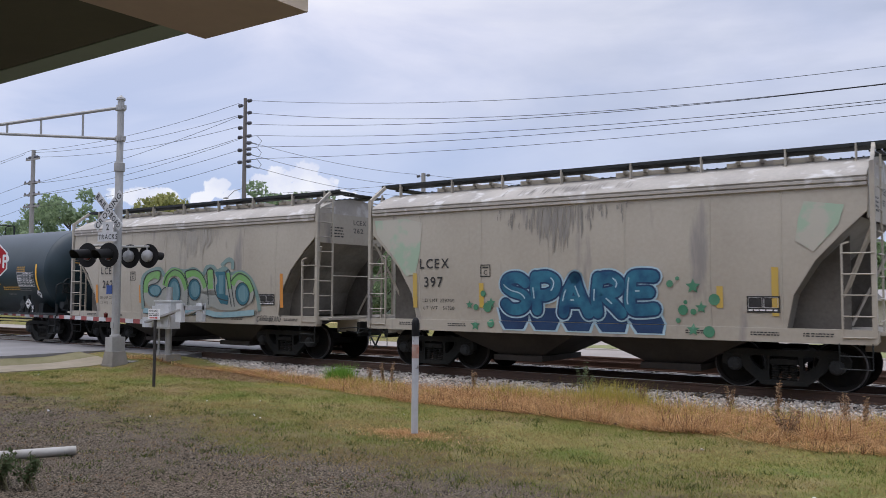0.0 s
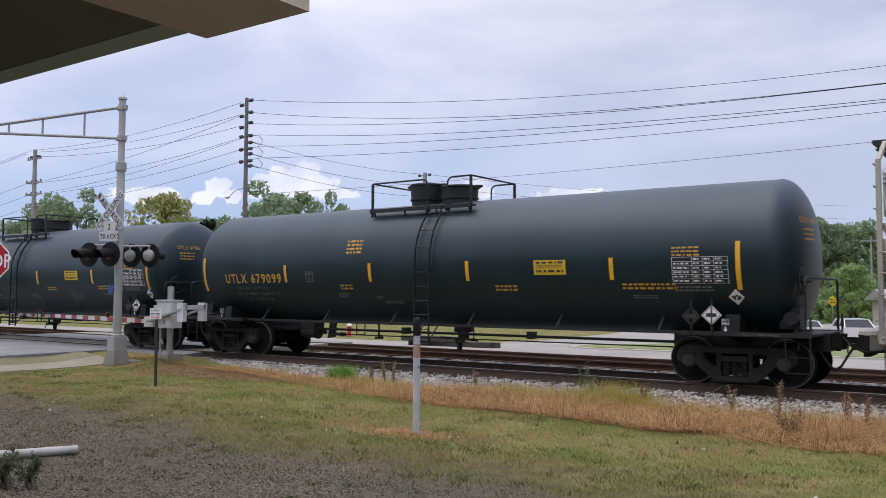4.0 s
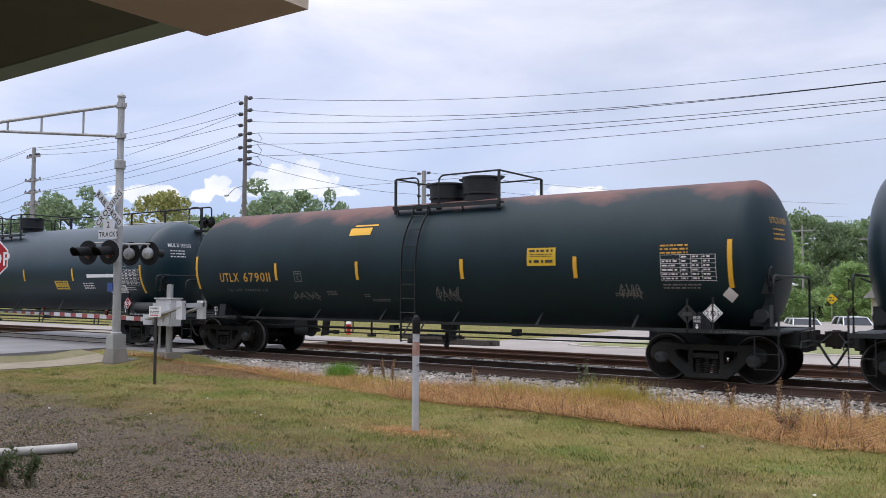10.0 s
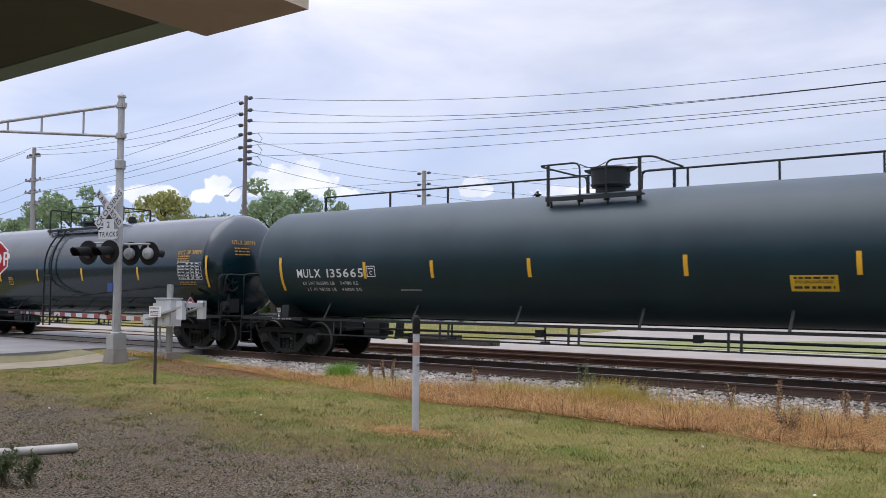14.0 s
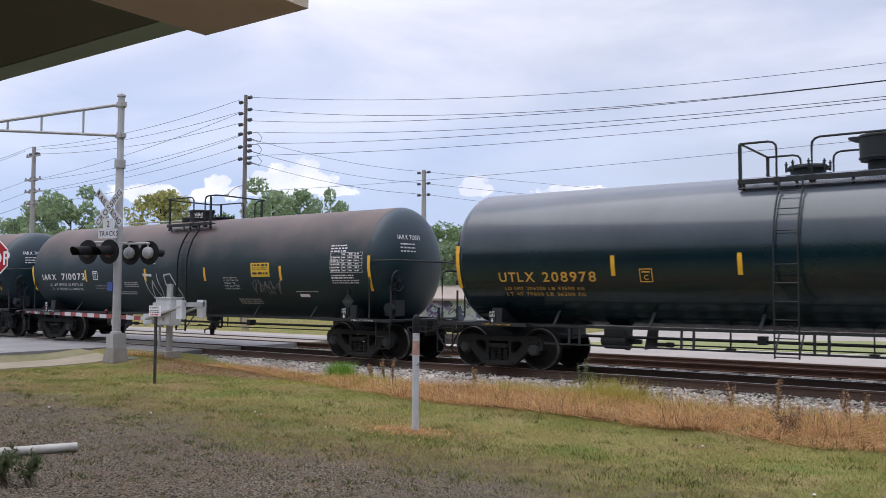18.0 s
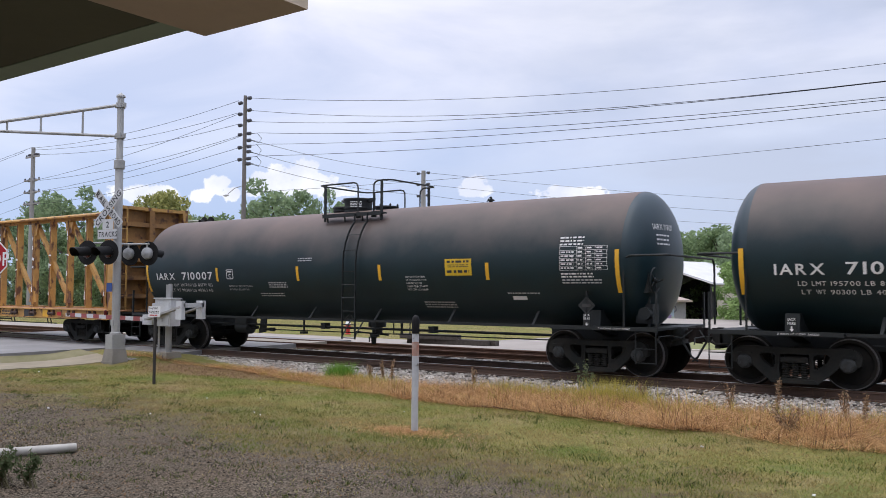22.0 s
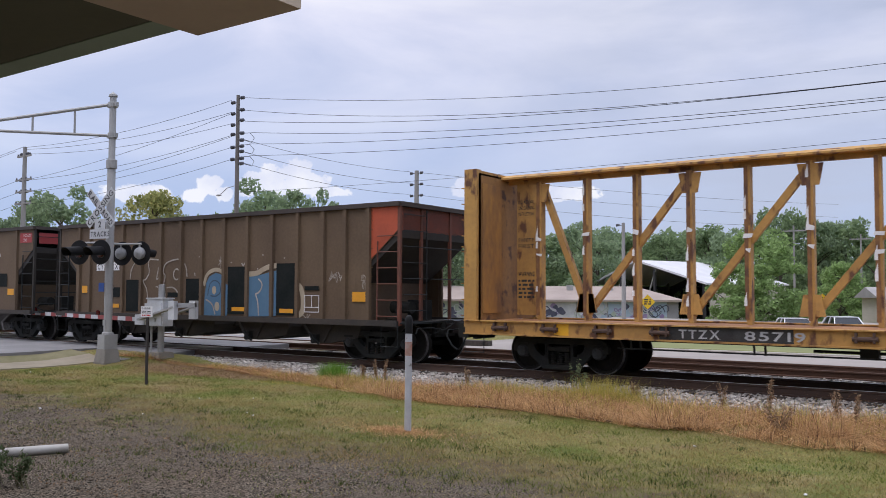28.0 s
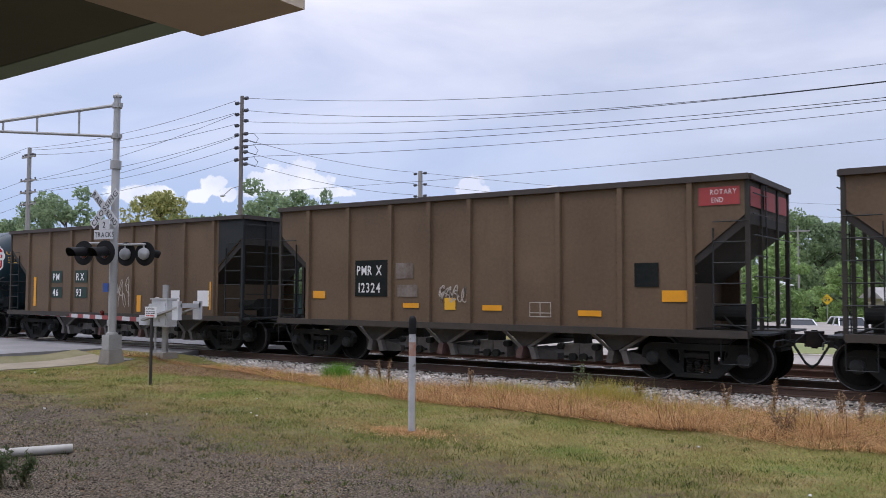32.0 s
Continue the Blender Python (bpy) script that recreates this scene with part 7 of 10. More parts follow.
            part("rung", Shape().tube([(s * (L + 0.10), -W + 0.05, z), (s * (L + 0.10), W if k in (2, 4) else -0.5, z)], 0.013, 6), BLACK, l)
        stp = Shape().tube([(s * L, -W - 0.04, foot), (s * L, -W - 0.04, 0.42), (s * (L - 0.5), -W - 0.04, 0.42), (s * (L - 0.5), -W - 0.04, foot)], 0.014, 6)
        part("sill_step", stp, BLACK, car)
        plat = Shape().box(min(s * (L - 0.6), s * (L + 0.30)), -W, foot - 0.06, max(s * (L - 0.6), s * (L + 0.35)), W, foot - 0.02)
        part("end_platform", plat, BLACK, car)
        add_truck(car, s * trucks)
        add_coupler(car, s * (L + 0.82), s)
        bg = Shape().lathe([(0.0, -0.3), (0.15, -0.3), (0.15, 0.3), (0.0, 0.3)], (s * (post + 0.45), -0.7, foot + 0.32), "x", 14)
        bg.box(s * (post + 0.5) - 0.2, -0.3, foot, s * (post + 0.5) + 0.2, 0.2, foot + 0.5)
        bg.tube([(s * (post + 0.3), -0.8, foot + 0.3), (s * (post + 0.6), -1.1, foot + 0.1), (s * (L + 0.2), -1.0, foot - 0.1)], 0.022)
        part("brake_gear", bg, STEEL, car)
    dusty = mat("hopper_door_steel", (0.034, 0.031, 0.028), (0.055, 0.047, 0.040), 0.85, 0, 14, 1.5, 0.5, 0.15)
    top = foot - 0.10
    if L > 7:
        for x0 in (-4.35, -1.78, 1.19, 3.70):
            ch = Shape().prism([(x0, top), (x0 + 1.95, top), (x0 + 1.95, 0.78), (x0 + 1.85, 0.56), (x0 + 0.85, 0.40), (x0 + 0.42, 0.40)], -1.12, 1.12)
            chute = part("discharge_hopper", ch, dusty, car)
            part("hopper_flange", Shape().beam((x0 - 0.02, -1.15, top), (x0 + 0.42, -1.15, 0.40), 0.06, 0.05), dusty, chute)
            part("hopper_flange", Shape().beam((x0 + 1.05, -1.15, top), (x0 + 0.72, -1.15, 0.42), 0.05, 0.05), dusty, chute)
            latch = Shape().box(x0 + 0.40, -1.26, 0.40, x0 + 0.56, -1.12, 0.62).tube([(x0 + 0.34, -1.24, 0.64), (x0 + 0.50, -1.27, 0.50), (x0 + 0.66, -1.24, 0.38)], 0.03, 6)
            latch.lathe([(0, -0.05), (0.07, -0.05), (0.07, 0.05), (0, 0.05)], (x0 + 0.50, -1.27, 0.46), "y", 10)
            part("door_latch", latch, STEEL, chute)
        part("brake_rod", Shape().tube([(-4.6, -0.4, 0.72), (4.6, -0.4, 0.72)], 0.022, 6).box(0.5, -0.47, 0.66, 0.62, -0.33, 0.79), STEEL, car)
    else:
        pale = mat("worn_gate_steel", (0.20, 0.19, 0.18), (0.11, 0.10, 0.092), 0.7, 0.1, 16, 2.0, 0.5, 0.1)
        pink = mat("faded_red_flange", (0.20, 0.115, 0.105), (0.13, 0.09, 0.085), 0.8, 0, 16, 2.0, 0.5, 0.1)
        grey = mat("dusty_chute_steel", (0.105, 0.10, 0.095), (0.065, 0.06, 0.056), 0.85, 0, 14, 1.5, 0.5, 0.12)
        for k in range(4):
            x0 = -3.14 + 2.13 * k
            ch = Shape().prism([(x0 - 0.42, top), (x0 + 0.68, top), (x0 + 0.06, 0.56), (x0 - 0.06, 0.56)], -1.12, 1.12)
            chute = part("discharge_hopper", ch, grey, car)
            for a, b in ((-0.52, -0.05), (0.78, 0.14)):
                part("hopper_flange", Shape().beam((x0 + a, -1.16, top), (x0 + b, -1.16, 0.54), 0.05, 0.06), pale, chute)
            part("outlet_flange", Shape().prism([(x0 - 0.10, 0.57), (x0 + 0.02, 0.54), (x0 - 0.03, 0.29), (x0 - 0.17, 0.31)], -1.18, -0.5), pink if k in (1, 2) else pale, chute)
            part("outlet_flange", Shape().prism([(x0 + 0.16, 0.54), (x0 + 0.28, 0.56), (x0 + 0.36, 0.30), (x0 + 0.24, 0.28)], -1.18, -0.5), pale, chute)
            part("outlet_slope", Shape().prism([(x0 + 0.30, 0.54), (x0 + 0.80, 0.44), (x0 + 0.80, 0.30), (x0 + 0.36, 0.29)], -1.05, 1.05), grey, chute)
            if k == 3:
                continue
            x1 = x0 + 1.33
            gate = part("gate_box", Shape().box(x1 - 0.36, -1.10, 0.30, x1 - 0.01, -0.7, 0.66).box(x1 + 0.01, -1.10, 0.30, x1 + 0.36, -0.7, 0.66), pale, car, "worn pale steel gate gear")
            part("gate_hanger", Shape().box(x1 - 0.16, -1.05, 0.66, x1 + 0.16, -0.8, top), STEEL, gate)
            for dx, z, r in ((-0.40, 0.60, 0.07), (0.40, 0.60, 0.07), (-0.12, 0.38, 0.085), (0.12, 0.38, 0.085), (-0.28, 0.38, 0.03), (0.28, 0.38, 0.03)):
                part("gate_roller", Shape().lathe([(0, -0.09), (r, -0.09), (r, 0.09), (0, 0.09)], (x1 + dx, -1.12, z), "y", 12), STEEL, gate, smooth=40)
        part("brake_rod", Shape().tube([(-3.6, -0.4, 0.76), (3.6, -0.4, 0.76)], 0.022, 6), STEEL, car)
    return car, near, on, rng


def plates(near, on, rows, material, name, label=""):
    for x0, z0, x1, z1 in rows:
        part(name, Shape().patch(x0, z0, x1, z1, on), material, near, label)


AMBER = mat("amber_reflector", (0.80, 0.36, 0.02), (0.66, 0.30, 0.03), 0.4, 0, 20, 3, 0.3, 0.02)
PATCH = mat("dark_patch_paint", (0.008, 0.012, 0.012), (0.020, 0.022, 0.021), 0.8, 0, 16, 2, 0.4, 0.03, spec=0.15)
CREAM_SPRAY = mat("cream_spray", (0.45, 0.38, 0.28), (0.34, 0.28, 0.2), 0.7, 0, 14, 2, 0.5, 0.02)
SKY_SPRAY = mat("dusty_blue_spray", (0.075, 0.165, 0.265), (0.10, 0.195, 0.295), 0.7, 0, 14, 2, 0.5, 0.02)


def build_open_hoppers():
    ribs = [-5.98, -5.39, -4.49, -3.65, -2.72, -1.78, -0.86, 0.07, 1.01, 1.95, 2.90, 3.84, 4.73, 5.47, 6.23]
    car, near, on, rng = open_hopper("brown ribbed coal hopper car with an orange end", -91.99, 7.15, 6.20, 3.84, ribs, 6.15, HOPPER_BROWN, ORANGE,
                                     mat("rust_red_post", (0.20, 0.07, 0.045), (0.12, 0.06, 0.045), 0.65, 0, 14, 1.5, 0.5, 0.06), 71)
    up = lambda d: (lambda a, v: (a, -1.516 - d, v))
    flat = up(0.008)
    white = mat("white_spray", (0.50, 0.46, 0.41), (0.26, 0.22, 0.18), 0.7, 0, 10, 3, 0.7, 0.02)
    for path in ([(0.18, 1.03), (0.19, 1.5), (0.26, 1.95), (0.4, 2.14), (0.67, 2.24), (0.94, 2.17), (1.03, 1.95), (1.16, 1.9), (1.16, 1.05)], [(1.92, 1.04), (1.93, 2.13), (2.38, 2.15), (2.68, 2.21), (3.06, 2.28), (3.08, 1.07)]):
        part("graffiti_block", Shape().blob(path, up(0.002)), SKY_SPRAY, near, "dusty blue sprayed letter")
    for w, path in ((0.11, [(0.16, 1.88), (0.29, 2.18), (0.54, 2.31), (0.81, 2.31), (1.06, 2.17)]), (0.14, [(1.93, 2.19), (2.32, 2.21), (2.56, 2.31), (2.8, 2.38), (3.08, 2.41)]), (0.16, [(3.86, 1.1), (4.02, 1.21), (4.05, 1.49), (3.98, 1.77), (3.86, 1.88)])):
        part("graffiti_outline", Shape().stroke(curvy(path), w, up(0.004)), CREAM_SPRAY, near, "cream sprayed edge")
    for path in ([(-3.27, 2.08), (-3.22, 2.36), (-3.05, 2.57), (-2.8, 2.67)], [(-2.34, 2.73), (-2.38, 2.52), (-2.34, 2.28), (-2.5, 2.07), (-2.63, 2.03), (-2.46, 1.79), (-2.4, 1.55), (-2.42, 1.3), (-2.63, 1.11)], [(-2.42, 1.3), (-2.25, 1.10)],
                 [(-2.38, 2.68), (-1.89, 2.65)], [(-1.85, 2.55), (-1.93, 2.27), (-1.97, 2.07), (-1.83, 2.17)], [(-2.01, 1.86), (-1.78, 1.81)], [(-0.89, 2.66), (-1.27, 2.62), (-1.58, 2.51), (-1.67, 2.27), (-1.58, 2.16), (-1.66, 1.82), (-1.56, 1.62), (-1.6, 1.28), (-1.74, 1.11)],
                 [(-1.5, 1.82), (-1.19, 1.82), (-0.97, 1.66), (-0.89, 1.46), (-0.93, 1.12)], [(-0.7, 2.52), (-0.61, 2.35), (-0.58, 2.14)], ring_path(-1.05, 2.21, 0.14, 0.155), [(0.26, 1.49), (0.53, 1.35), (0.66, 1.07)],
                 [(2.38, 2.06), (2.52, 1.94), (2.5, 1.8), (2.38, 1.68), (2.26, 1.65)], [(2.29, 1.63), (2.37, 1.44), (2.41, 1.07)], [(-0.22, 2.16), (-0.25, 2.25)], [(1.72, 2.50), (1.78, 2.42), (1.84, 2.50)]):
        part("graffiti_line", Shape().stroke(curvy(path), 0.042, flat), white, near, "white sprayed line")
    for cx, cz, rx, rz in ((0.60, 1.75, 0.09, 0.12), (0.73, 1.30, 0.10, 0.13)):
        part("graffiti_eye", Shape().blob(ring_path(cx, cz, rx, rz, 0, 340, 14), up(0.005)), CREAM_SPRAY, near, "cream sprayed spot")
    navy = mat("grey_blue_spray", (0.05, 0.085, 0.13), (0.07, 0.11, 0.15), 0.7)
    part("graffiti_shade", Shape().stroke(curvy([(0.33, 1.60), (0.42, 1.92), (0.62, 2.02), (0.82, 1.93), (0.86, 1.7), (0.67, 1.58), (0.45, 1.60)]), 0.04, up(0.004)), navy, near, "dark blue sprayed outline")
    g = Shape()
    for k in range(3):
        a = math.pi * k / 3 + 0.5
        g.stroke([(0.86 - 0.10 * math.cos(a), 2.53 - 0.16 * math.sin(a)), (0.86 + 0.10 * math.cos(a), 2.53 + 0.16 * math.sin(a))], 0.025, flat)
    for cx, cz in ((1.3, 2.52), (2.55, 2.70), (2.35, 2.33), (3.35, 2.60), (-0.05, 2.7)):
        g.blob(ring_path(cx, cz, 0.022, 0.022, 0, 320, 8), flat)
    g.stroke([(4.05, 1.12), (4.2, 1.02), (4.3, 1.14)], 0.02, flat).stroke([(4.2, 1.15), (4.2, 0.95)], 0.02, flat)
    scrawl(g, 4.95, 1.95, 0.45, 0.28, flat, rng, 3, 0.012)
    scrawl(g, 6.0, 1.75, 0.18, 0.4, flat, rng, 2, 0.012)
    part("graffiti_detail", g, white, near, "white sprayed details")
    over = up(0.012)
    plates(near, over, [(-4.20, 1.53, -3.75, 1.83), (-3.46, 1.10, -2.80, 2.06), (-0.62, 1.10, 0.0, 2.08), (1.17, 1.10, 1.88, 2.40), (3.07, 1.10, 3.77, 2.46), (-1.45, 1.55, -0.98, 1.68), (4.1, 1.75, 4.6, 1.86)], PATCH, "dark_patch")
    plates(near, up(0.016), [(-5.80, 1.65, -5.42, 1.88), (-4.24, 1.20, -3.80, 1.32), (-1.45, 1.24, -0.98, 1.35), (1.35, 1.18, 1.85, 1.29), (3.2, 1.16, 3.7, 1.27), (5.72, 1.48, 6.15, 1.72)], AMBER, "amber_reflector")
    part("mark_board", Shape().patch(-5.05, 2.36, -4.58, 2.62, on), WHITE_SIGN, near)
    part("mark_board", Shape().patch(-4.32, 2.36, -3.85, 2.62, on), WHITE_SIGN, near)
    t = Shape()
    letters(t, "CY", -4.98, 2.40, 0.17, up(0.006), True, 0.9)
    part("reporting_mark", t, BLACK_INK, near)
    t = Shape()
    letters(t, "XX", -4.26, 2.40, 0.17, up(0.006), True, 0.9)
    part("reporting_mark", t, BLACK_INK, near)
    t = Shape()
    t.stroke([(4.1, 1.2), (4.6, 1.2), (4.6, 1.62), (4.1, 1.62), (4.1, 1.2)], 0.02, over).stroke([(4.1, 1.32), (4.6, 1.32)], 0.02, over).stroke([(4.35, 1.32), (4.35, 1.62)], 0.02, over)
    part("label_grid", t, WHITE_INK, near)
    # smaller hopper with a red end board
    ribs = [-5.0, -3.65, -2.3, -1.16, -0.04, 1.06, 2.19, 3.57, 4.99]
    car, near, on, rng = open_hopper("brown ribbed coal hopper car with a red end board", -106.81, 6.05, 5.05, 3.90, ribs, 4.95, HOPPER_BROWN, HOPPER_BROWN, HOPPER_BROWN, 72)
    part("mark_board", Shape().patch(-3.42, 1.62, -2.36, 2.50, on), PATCH, near)
    t = Shape()
    letters(t, "PMR X", -3.36, 2.14, 0.24, up(0.006), True, 0.72)
    part("reporting_mark", t, WHITE_INK, near)
    t = Shape()
    letters(t, "12324", -3.30, 1.72, 0.24, up(0.006), True, 0.80)
    part("reporting_mark", t, WHITE_INK, near)
    plates(near, on, [(5.16, 3.38, 5.92, 3.72)], RED_PANEL, "end_board", "red board")
    plates(near, lambda a, v: (6.075, a, v), [(-1.35, 3.35, -0.62, 3.72), (-0.42, 3.35, 0.42, 3.72), (0.62, 3.35, 1.35, 3.72)], RED_PANEL, "end_board", "red board")
    t = Shape()
    letters(t, "ROTARY", 5.38, 3.58, 0.10, up(0.006), False, 0.8)
    part("end_lettering", t, WHITE_INK, near)
    t = Shape()
    letters(t, "END", 5.40, 3.43, 0.10, up(0.006), False, 0.8)
    part("end_lettering", t, WHITE_INK, near)
    plates(near, up(0.004), [(3.86, 1.85, 4.36, 2.32)], PATCH, "dark_patch")
    plates(near, up(0.006), [(-4.83, 1.56, -4.42, 1.75), (-1.92, 1.36, -1.45, 1.47), (0.30, 1.33, 0.80, 1.45), (2.63, 1.25, 3.15, 1.37), (4.42, 1.56, 4.92, 1.78)], AMBER, "amber_reflector")
    plates(near, up(0.004), [(-0.72, 1.33, -0.42, 1.60)], YELLOW_TAPE, "notice_plate")
    t = Shape()
    scrawl(t, -0.9, 1.5, 0.85, 0.4, up(0.010), rng, 4, 0.03)
    t.stroke([(1.5, 1.22), (2.0, 1.22), (2.0, 1.52), (1.5, 1.52), (1.5, 1.22)], 0.02, up(0.006)).stroke([(1.75, 1.22), (1.75, 1.52)], 0.02, up(0.006)).stroke([(1.5, 1.3), (2.0, 1.3)], 0.02, up(0.006))
    part("graffiti_tag", t, mat("white_spray", (0.5, 0.48, 0.45)), near, "white sprayed scrawl")
    plates(near, on, [(-2.15, 2.05, -1.62, 2.42), (-2.1, 1.62, -1.5, 1.9)], mat("scuffed_paint", (0.22, 0.19, 0.17), (0.12, 0.09, 0.07), 0.8, 0, 12, 3, 0.6), "scuffed_patch")
    # third hopper, dark end
    ribs = [-4.8, -3.5, -2.2, -1.1, 0.0, 1.1, 2.2, 3.6, 4.9]
    car, near, on, rng = open_hopper("brown ribbed coal hopper car with a black end", -120.40, 6.05, 5.05, 3.80, ribs, 4.95, HOPPER_BROWN, BLACK, BLACK, 73)
    plates(near, on, [(-3.4, 2.0, -2.75, 2.4), (-2.0, 2.0, -1.3, 2.4), (-3.4, 1.5, -2.75, 1.85), (-2.0, 1.5, -1.3, 1.85)], mat("green_black_patch", (0.025, 0.05, 0.04)), "mark_board")
    for words, x, z in (("PM", -3.3, 2.08), ("RX", -1.92, 2.08), ("46", -3.3, 1.56), ("93", -1.92, 1.56)):
        t = Shape()
        letters(t, words, x, z, 0.24, up(0.006), True, 0.9)
        part("reporting_mark", t, WHITE_INK, near)
    t = Shape()
    scrawl(t, 0.1, 1.2, 1.0, 1.0, up(0.006), rng, 3, 0.035)
    part("graffiti_tag", t, mat("white_spray", (0.5, 0.48, 0.45)), near, "white sprayed scrawl")
    plates(near, on, [(3.0, 1.15, 3.4, 1.75), (4.2, 1.3, 4.7, 1.75), (2.1, 1.2, 2.45, 1.55)], WHITE_SIGN, "pale_plate")
    plates(near, on, [(-4.5, 1.2, -4.35, 2.2), (4.72, 1.2, 4.86, 2.0), (1.35, 1.1, 1.55, 1.6)], AMBER, "amber_reflector")


build_open_hoppers()


def centre_beam_car():
    """A yellow centre-beam flat car: deck, end bulkheads, posts and diagonals along the middle."""
    rng = random.Random(81)
    car = start_car("centre_beam_flat_car", "weathered yellow centre-beam flat car, empty, with rusty posts", "flat car", -71.85)
    L, W, top = 11.13, 1.42, 4.48
    part("deck", Shape().prism([(-W, 1.05), (W, 1.05), (0.35, 1.10), (-0.35, 1.10)], -L, L, "x"), mat("rusty_deck", (0.40, 0.19, 0.075), (0.20, 0.10, 0.05), 0.8, 0, 10, 1.2, 0.6, 0.2), car, "rust-orange sloping deck")
    for s in (-1, 1):
        part("side_sill", Shape().prism([(-L, 0.82), (L, 0.82), (L, 1.08), (-L, 1.08)], s * W - 0.05, s * W + 0.05), BEAM_YELLOW, car)
        part("sill_flange", Shape().box(-L, s * W - 0.11, 0.79, L, s * W + 0.11, 0.82).box(-L, s * W - 0.11, 1.08, L, s * W + 0.11, 1.105), BEAM_YELLOW, car)
    part("centre_sill", Shape().prism([(-7.6, 0.70), (7.6, 0.70), (8.4, 0.76), (11.7, 0.76), (11.7, 1.0), (-11.7, 1.0), (-11.7, 0.76), (-8.4, 0.76)], -0.3, 0.3), mat("dark_underframe", (0.06, 0.04, 0.03), (0.03, 0.025, 0.022), 0.8), car)
    cb = Shape()
    for k in range(13):
        x = -9.6 + 1.6 * k
        cb.box(x - 0.06, -W, 0.84, x + 0.06, W, 1.0)
    part("cross_bearer", cb, BEAM_YELLOW, car)
    # tie-down winches along the sill
    for k in range(18):
        x = -10.2 + 1.2 * k
        if -6.3 < x < -4.0:
            continue
        w = Shape().box(x - 0.16, -W - 0.13, 0.88, x - 0.12, -W - 0.04, 1.06).box(x + 0.12, -W - 0.13, 0.88, x + 0.16, -W - 0.04, 1.06)
        w.lathe([(0.0, -0.2), (0.045, -0.2), (0.045, 0.2), (0.0, 0.2)], (x, -W - 0.09, 0.95), "x", 10)
        part("tie_down_winch", w, mat("rusty_winch", (0.10, 0.06, 0.045), (0.05, 0.035, 0.03), 0.85), car)
    # middle frame
    part("top_chord", Shape().prism([(-0.34, 4.36), (0.34, 4.36), (0.34, 4.40), (0.12, 4.48), (-0.12, 4.48), (-0.34, 4.40)], -L, L, "x"), BEAM_YELLOW, car)
    part("top_chord_web", Shape().box(-L + 0.3, -0.06, 4.26, L - 0.3, 0.06, 4.36), BEAM_YELLOW, car)
    xs = [(-8.5 + i) * 1.172 for i in range(18)]
    for i, x in enumerate(xs):
        po = part("post", Shape().box(x - 0.05, -0.14, 1.08, x + 0.05, 0.07, 4.28), BEAM_YELLOW, car)
        part("post_liner", Shape().box(x - 0.07, -0.152, 1.2, x + 0.005, -0.140, 4.27), RUSTY, po, "rust-brown worn post face")
        scraps = []
        for z in (3.02 + rng.uniform(-0.25, 0.05), 2.55 + rng.uniform(-0.1, 0.1)) if rng.random() < 0.7 else (3.0,):
            w = rng.uniform(0.03, 0.09)
            scraps.append([(x - w - 0.02, -0.160, z + rng.uniform(-0.03, 0.03)), (x + w, -0.163, z - rng.uniform(0.0, 0.05)), (x + w + 0.02, -0.168, z + rng.uniform(0.03, 0.07)), (x - w, -0.160, z + rng.uniform(0.03, 0.12))])
        for k in range(3):
            z = rng.uniform(1.4, 4.0)
            scraps.append([(x - 0.09, -0.158, z), (x - 0.03, -0.160, z), (x - 0.035, -0.160, z + rng.uniform(0.1, 0.35)), (x - 0.085, -0.158, z + 0.12)])
        for q in scraps:
            part("wrap_scrap", Shape().add(q, [(0, 1, 2, 3)]), WHITE_SIGN, po, "torn white scrap of wrapping")

    def diag(x0, z0, x1, z1):
        d = Shape().beam((x0, 0, z0), (x1, 0, z1), 0.14, 0.13, up=(0, 1, 0))
        part("diagonal", d, BEAM_YELLOW, car)
        for x, z, sg in ((x0, z0, 1), (x1, z1, -1)):
            part("gusset", Shape().prism([(x - 0.24, z), (x + 0.24, z), (x + 0.16, z + sg * 0.42), (x - 0.16, z + sg * 0.42)][::sg], -0.13, -0.10), BEAM_YELLOW, car)

    for i in (1, 3, 5):
        for sgn in (-1, 1):
            a, b = xs[i], xs[i + 2]
            diag(sgn * -a if sgn > 0 else a, 1.28, sgn * -b if sgn > 0 else b, 4.22)
    for sgn in (-1, 1):
        diag(sgn * 8.8, 1.28, sgn * 9.95, 4.22)
    # bulkheads
    for s in (-1, 1):
        x0, x1 = sorted((s * (L - 0.62), s * L))
        bh = part("bulkhead", Shape().box(min(s * (L - 0.26), s * (L - 0.18)), -W + 0.1, 1.1, max(s * (L - 0.26), s * (L - 0.18)), W - 0.1, top - 0.06), BEAM_DIRTY, car, "dirty brown-orange bulkhead sheet")
        for y in (-W, W):
            part("corner_post", Shape().box(min(s * (L - 0.26), s * (L + 0.06)), min(y, y - 0.20 * y / W), 0.95, max(s * (L - 0.26), s * (L + 0.06)), max(y, y - 0.20 * y / W), top + 0.02), BEAM_YELLOW, bh)
        part("bulkhead_cap", Shape().box(min(s * (L - 0.26), s * (L + 0.06)), -W + 0.2, top - 0.10, max(s * (L - 0.26), s * (L + 0.06)), W - 0.2, top), BEAM_YELLOW, bh)
        part("bulkhead_post", Shape().box(min(s * (L - 0.18), s * (L + 0.05)), -0.09, 1.0, max(s * (L - 0.18), s * (L + 0.05)), 0.09, top - 0.1), BEAM_DIRTY, bh)
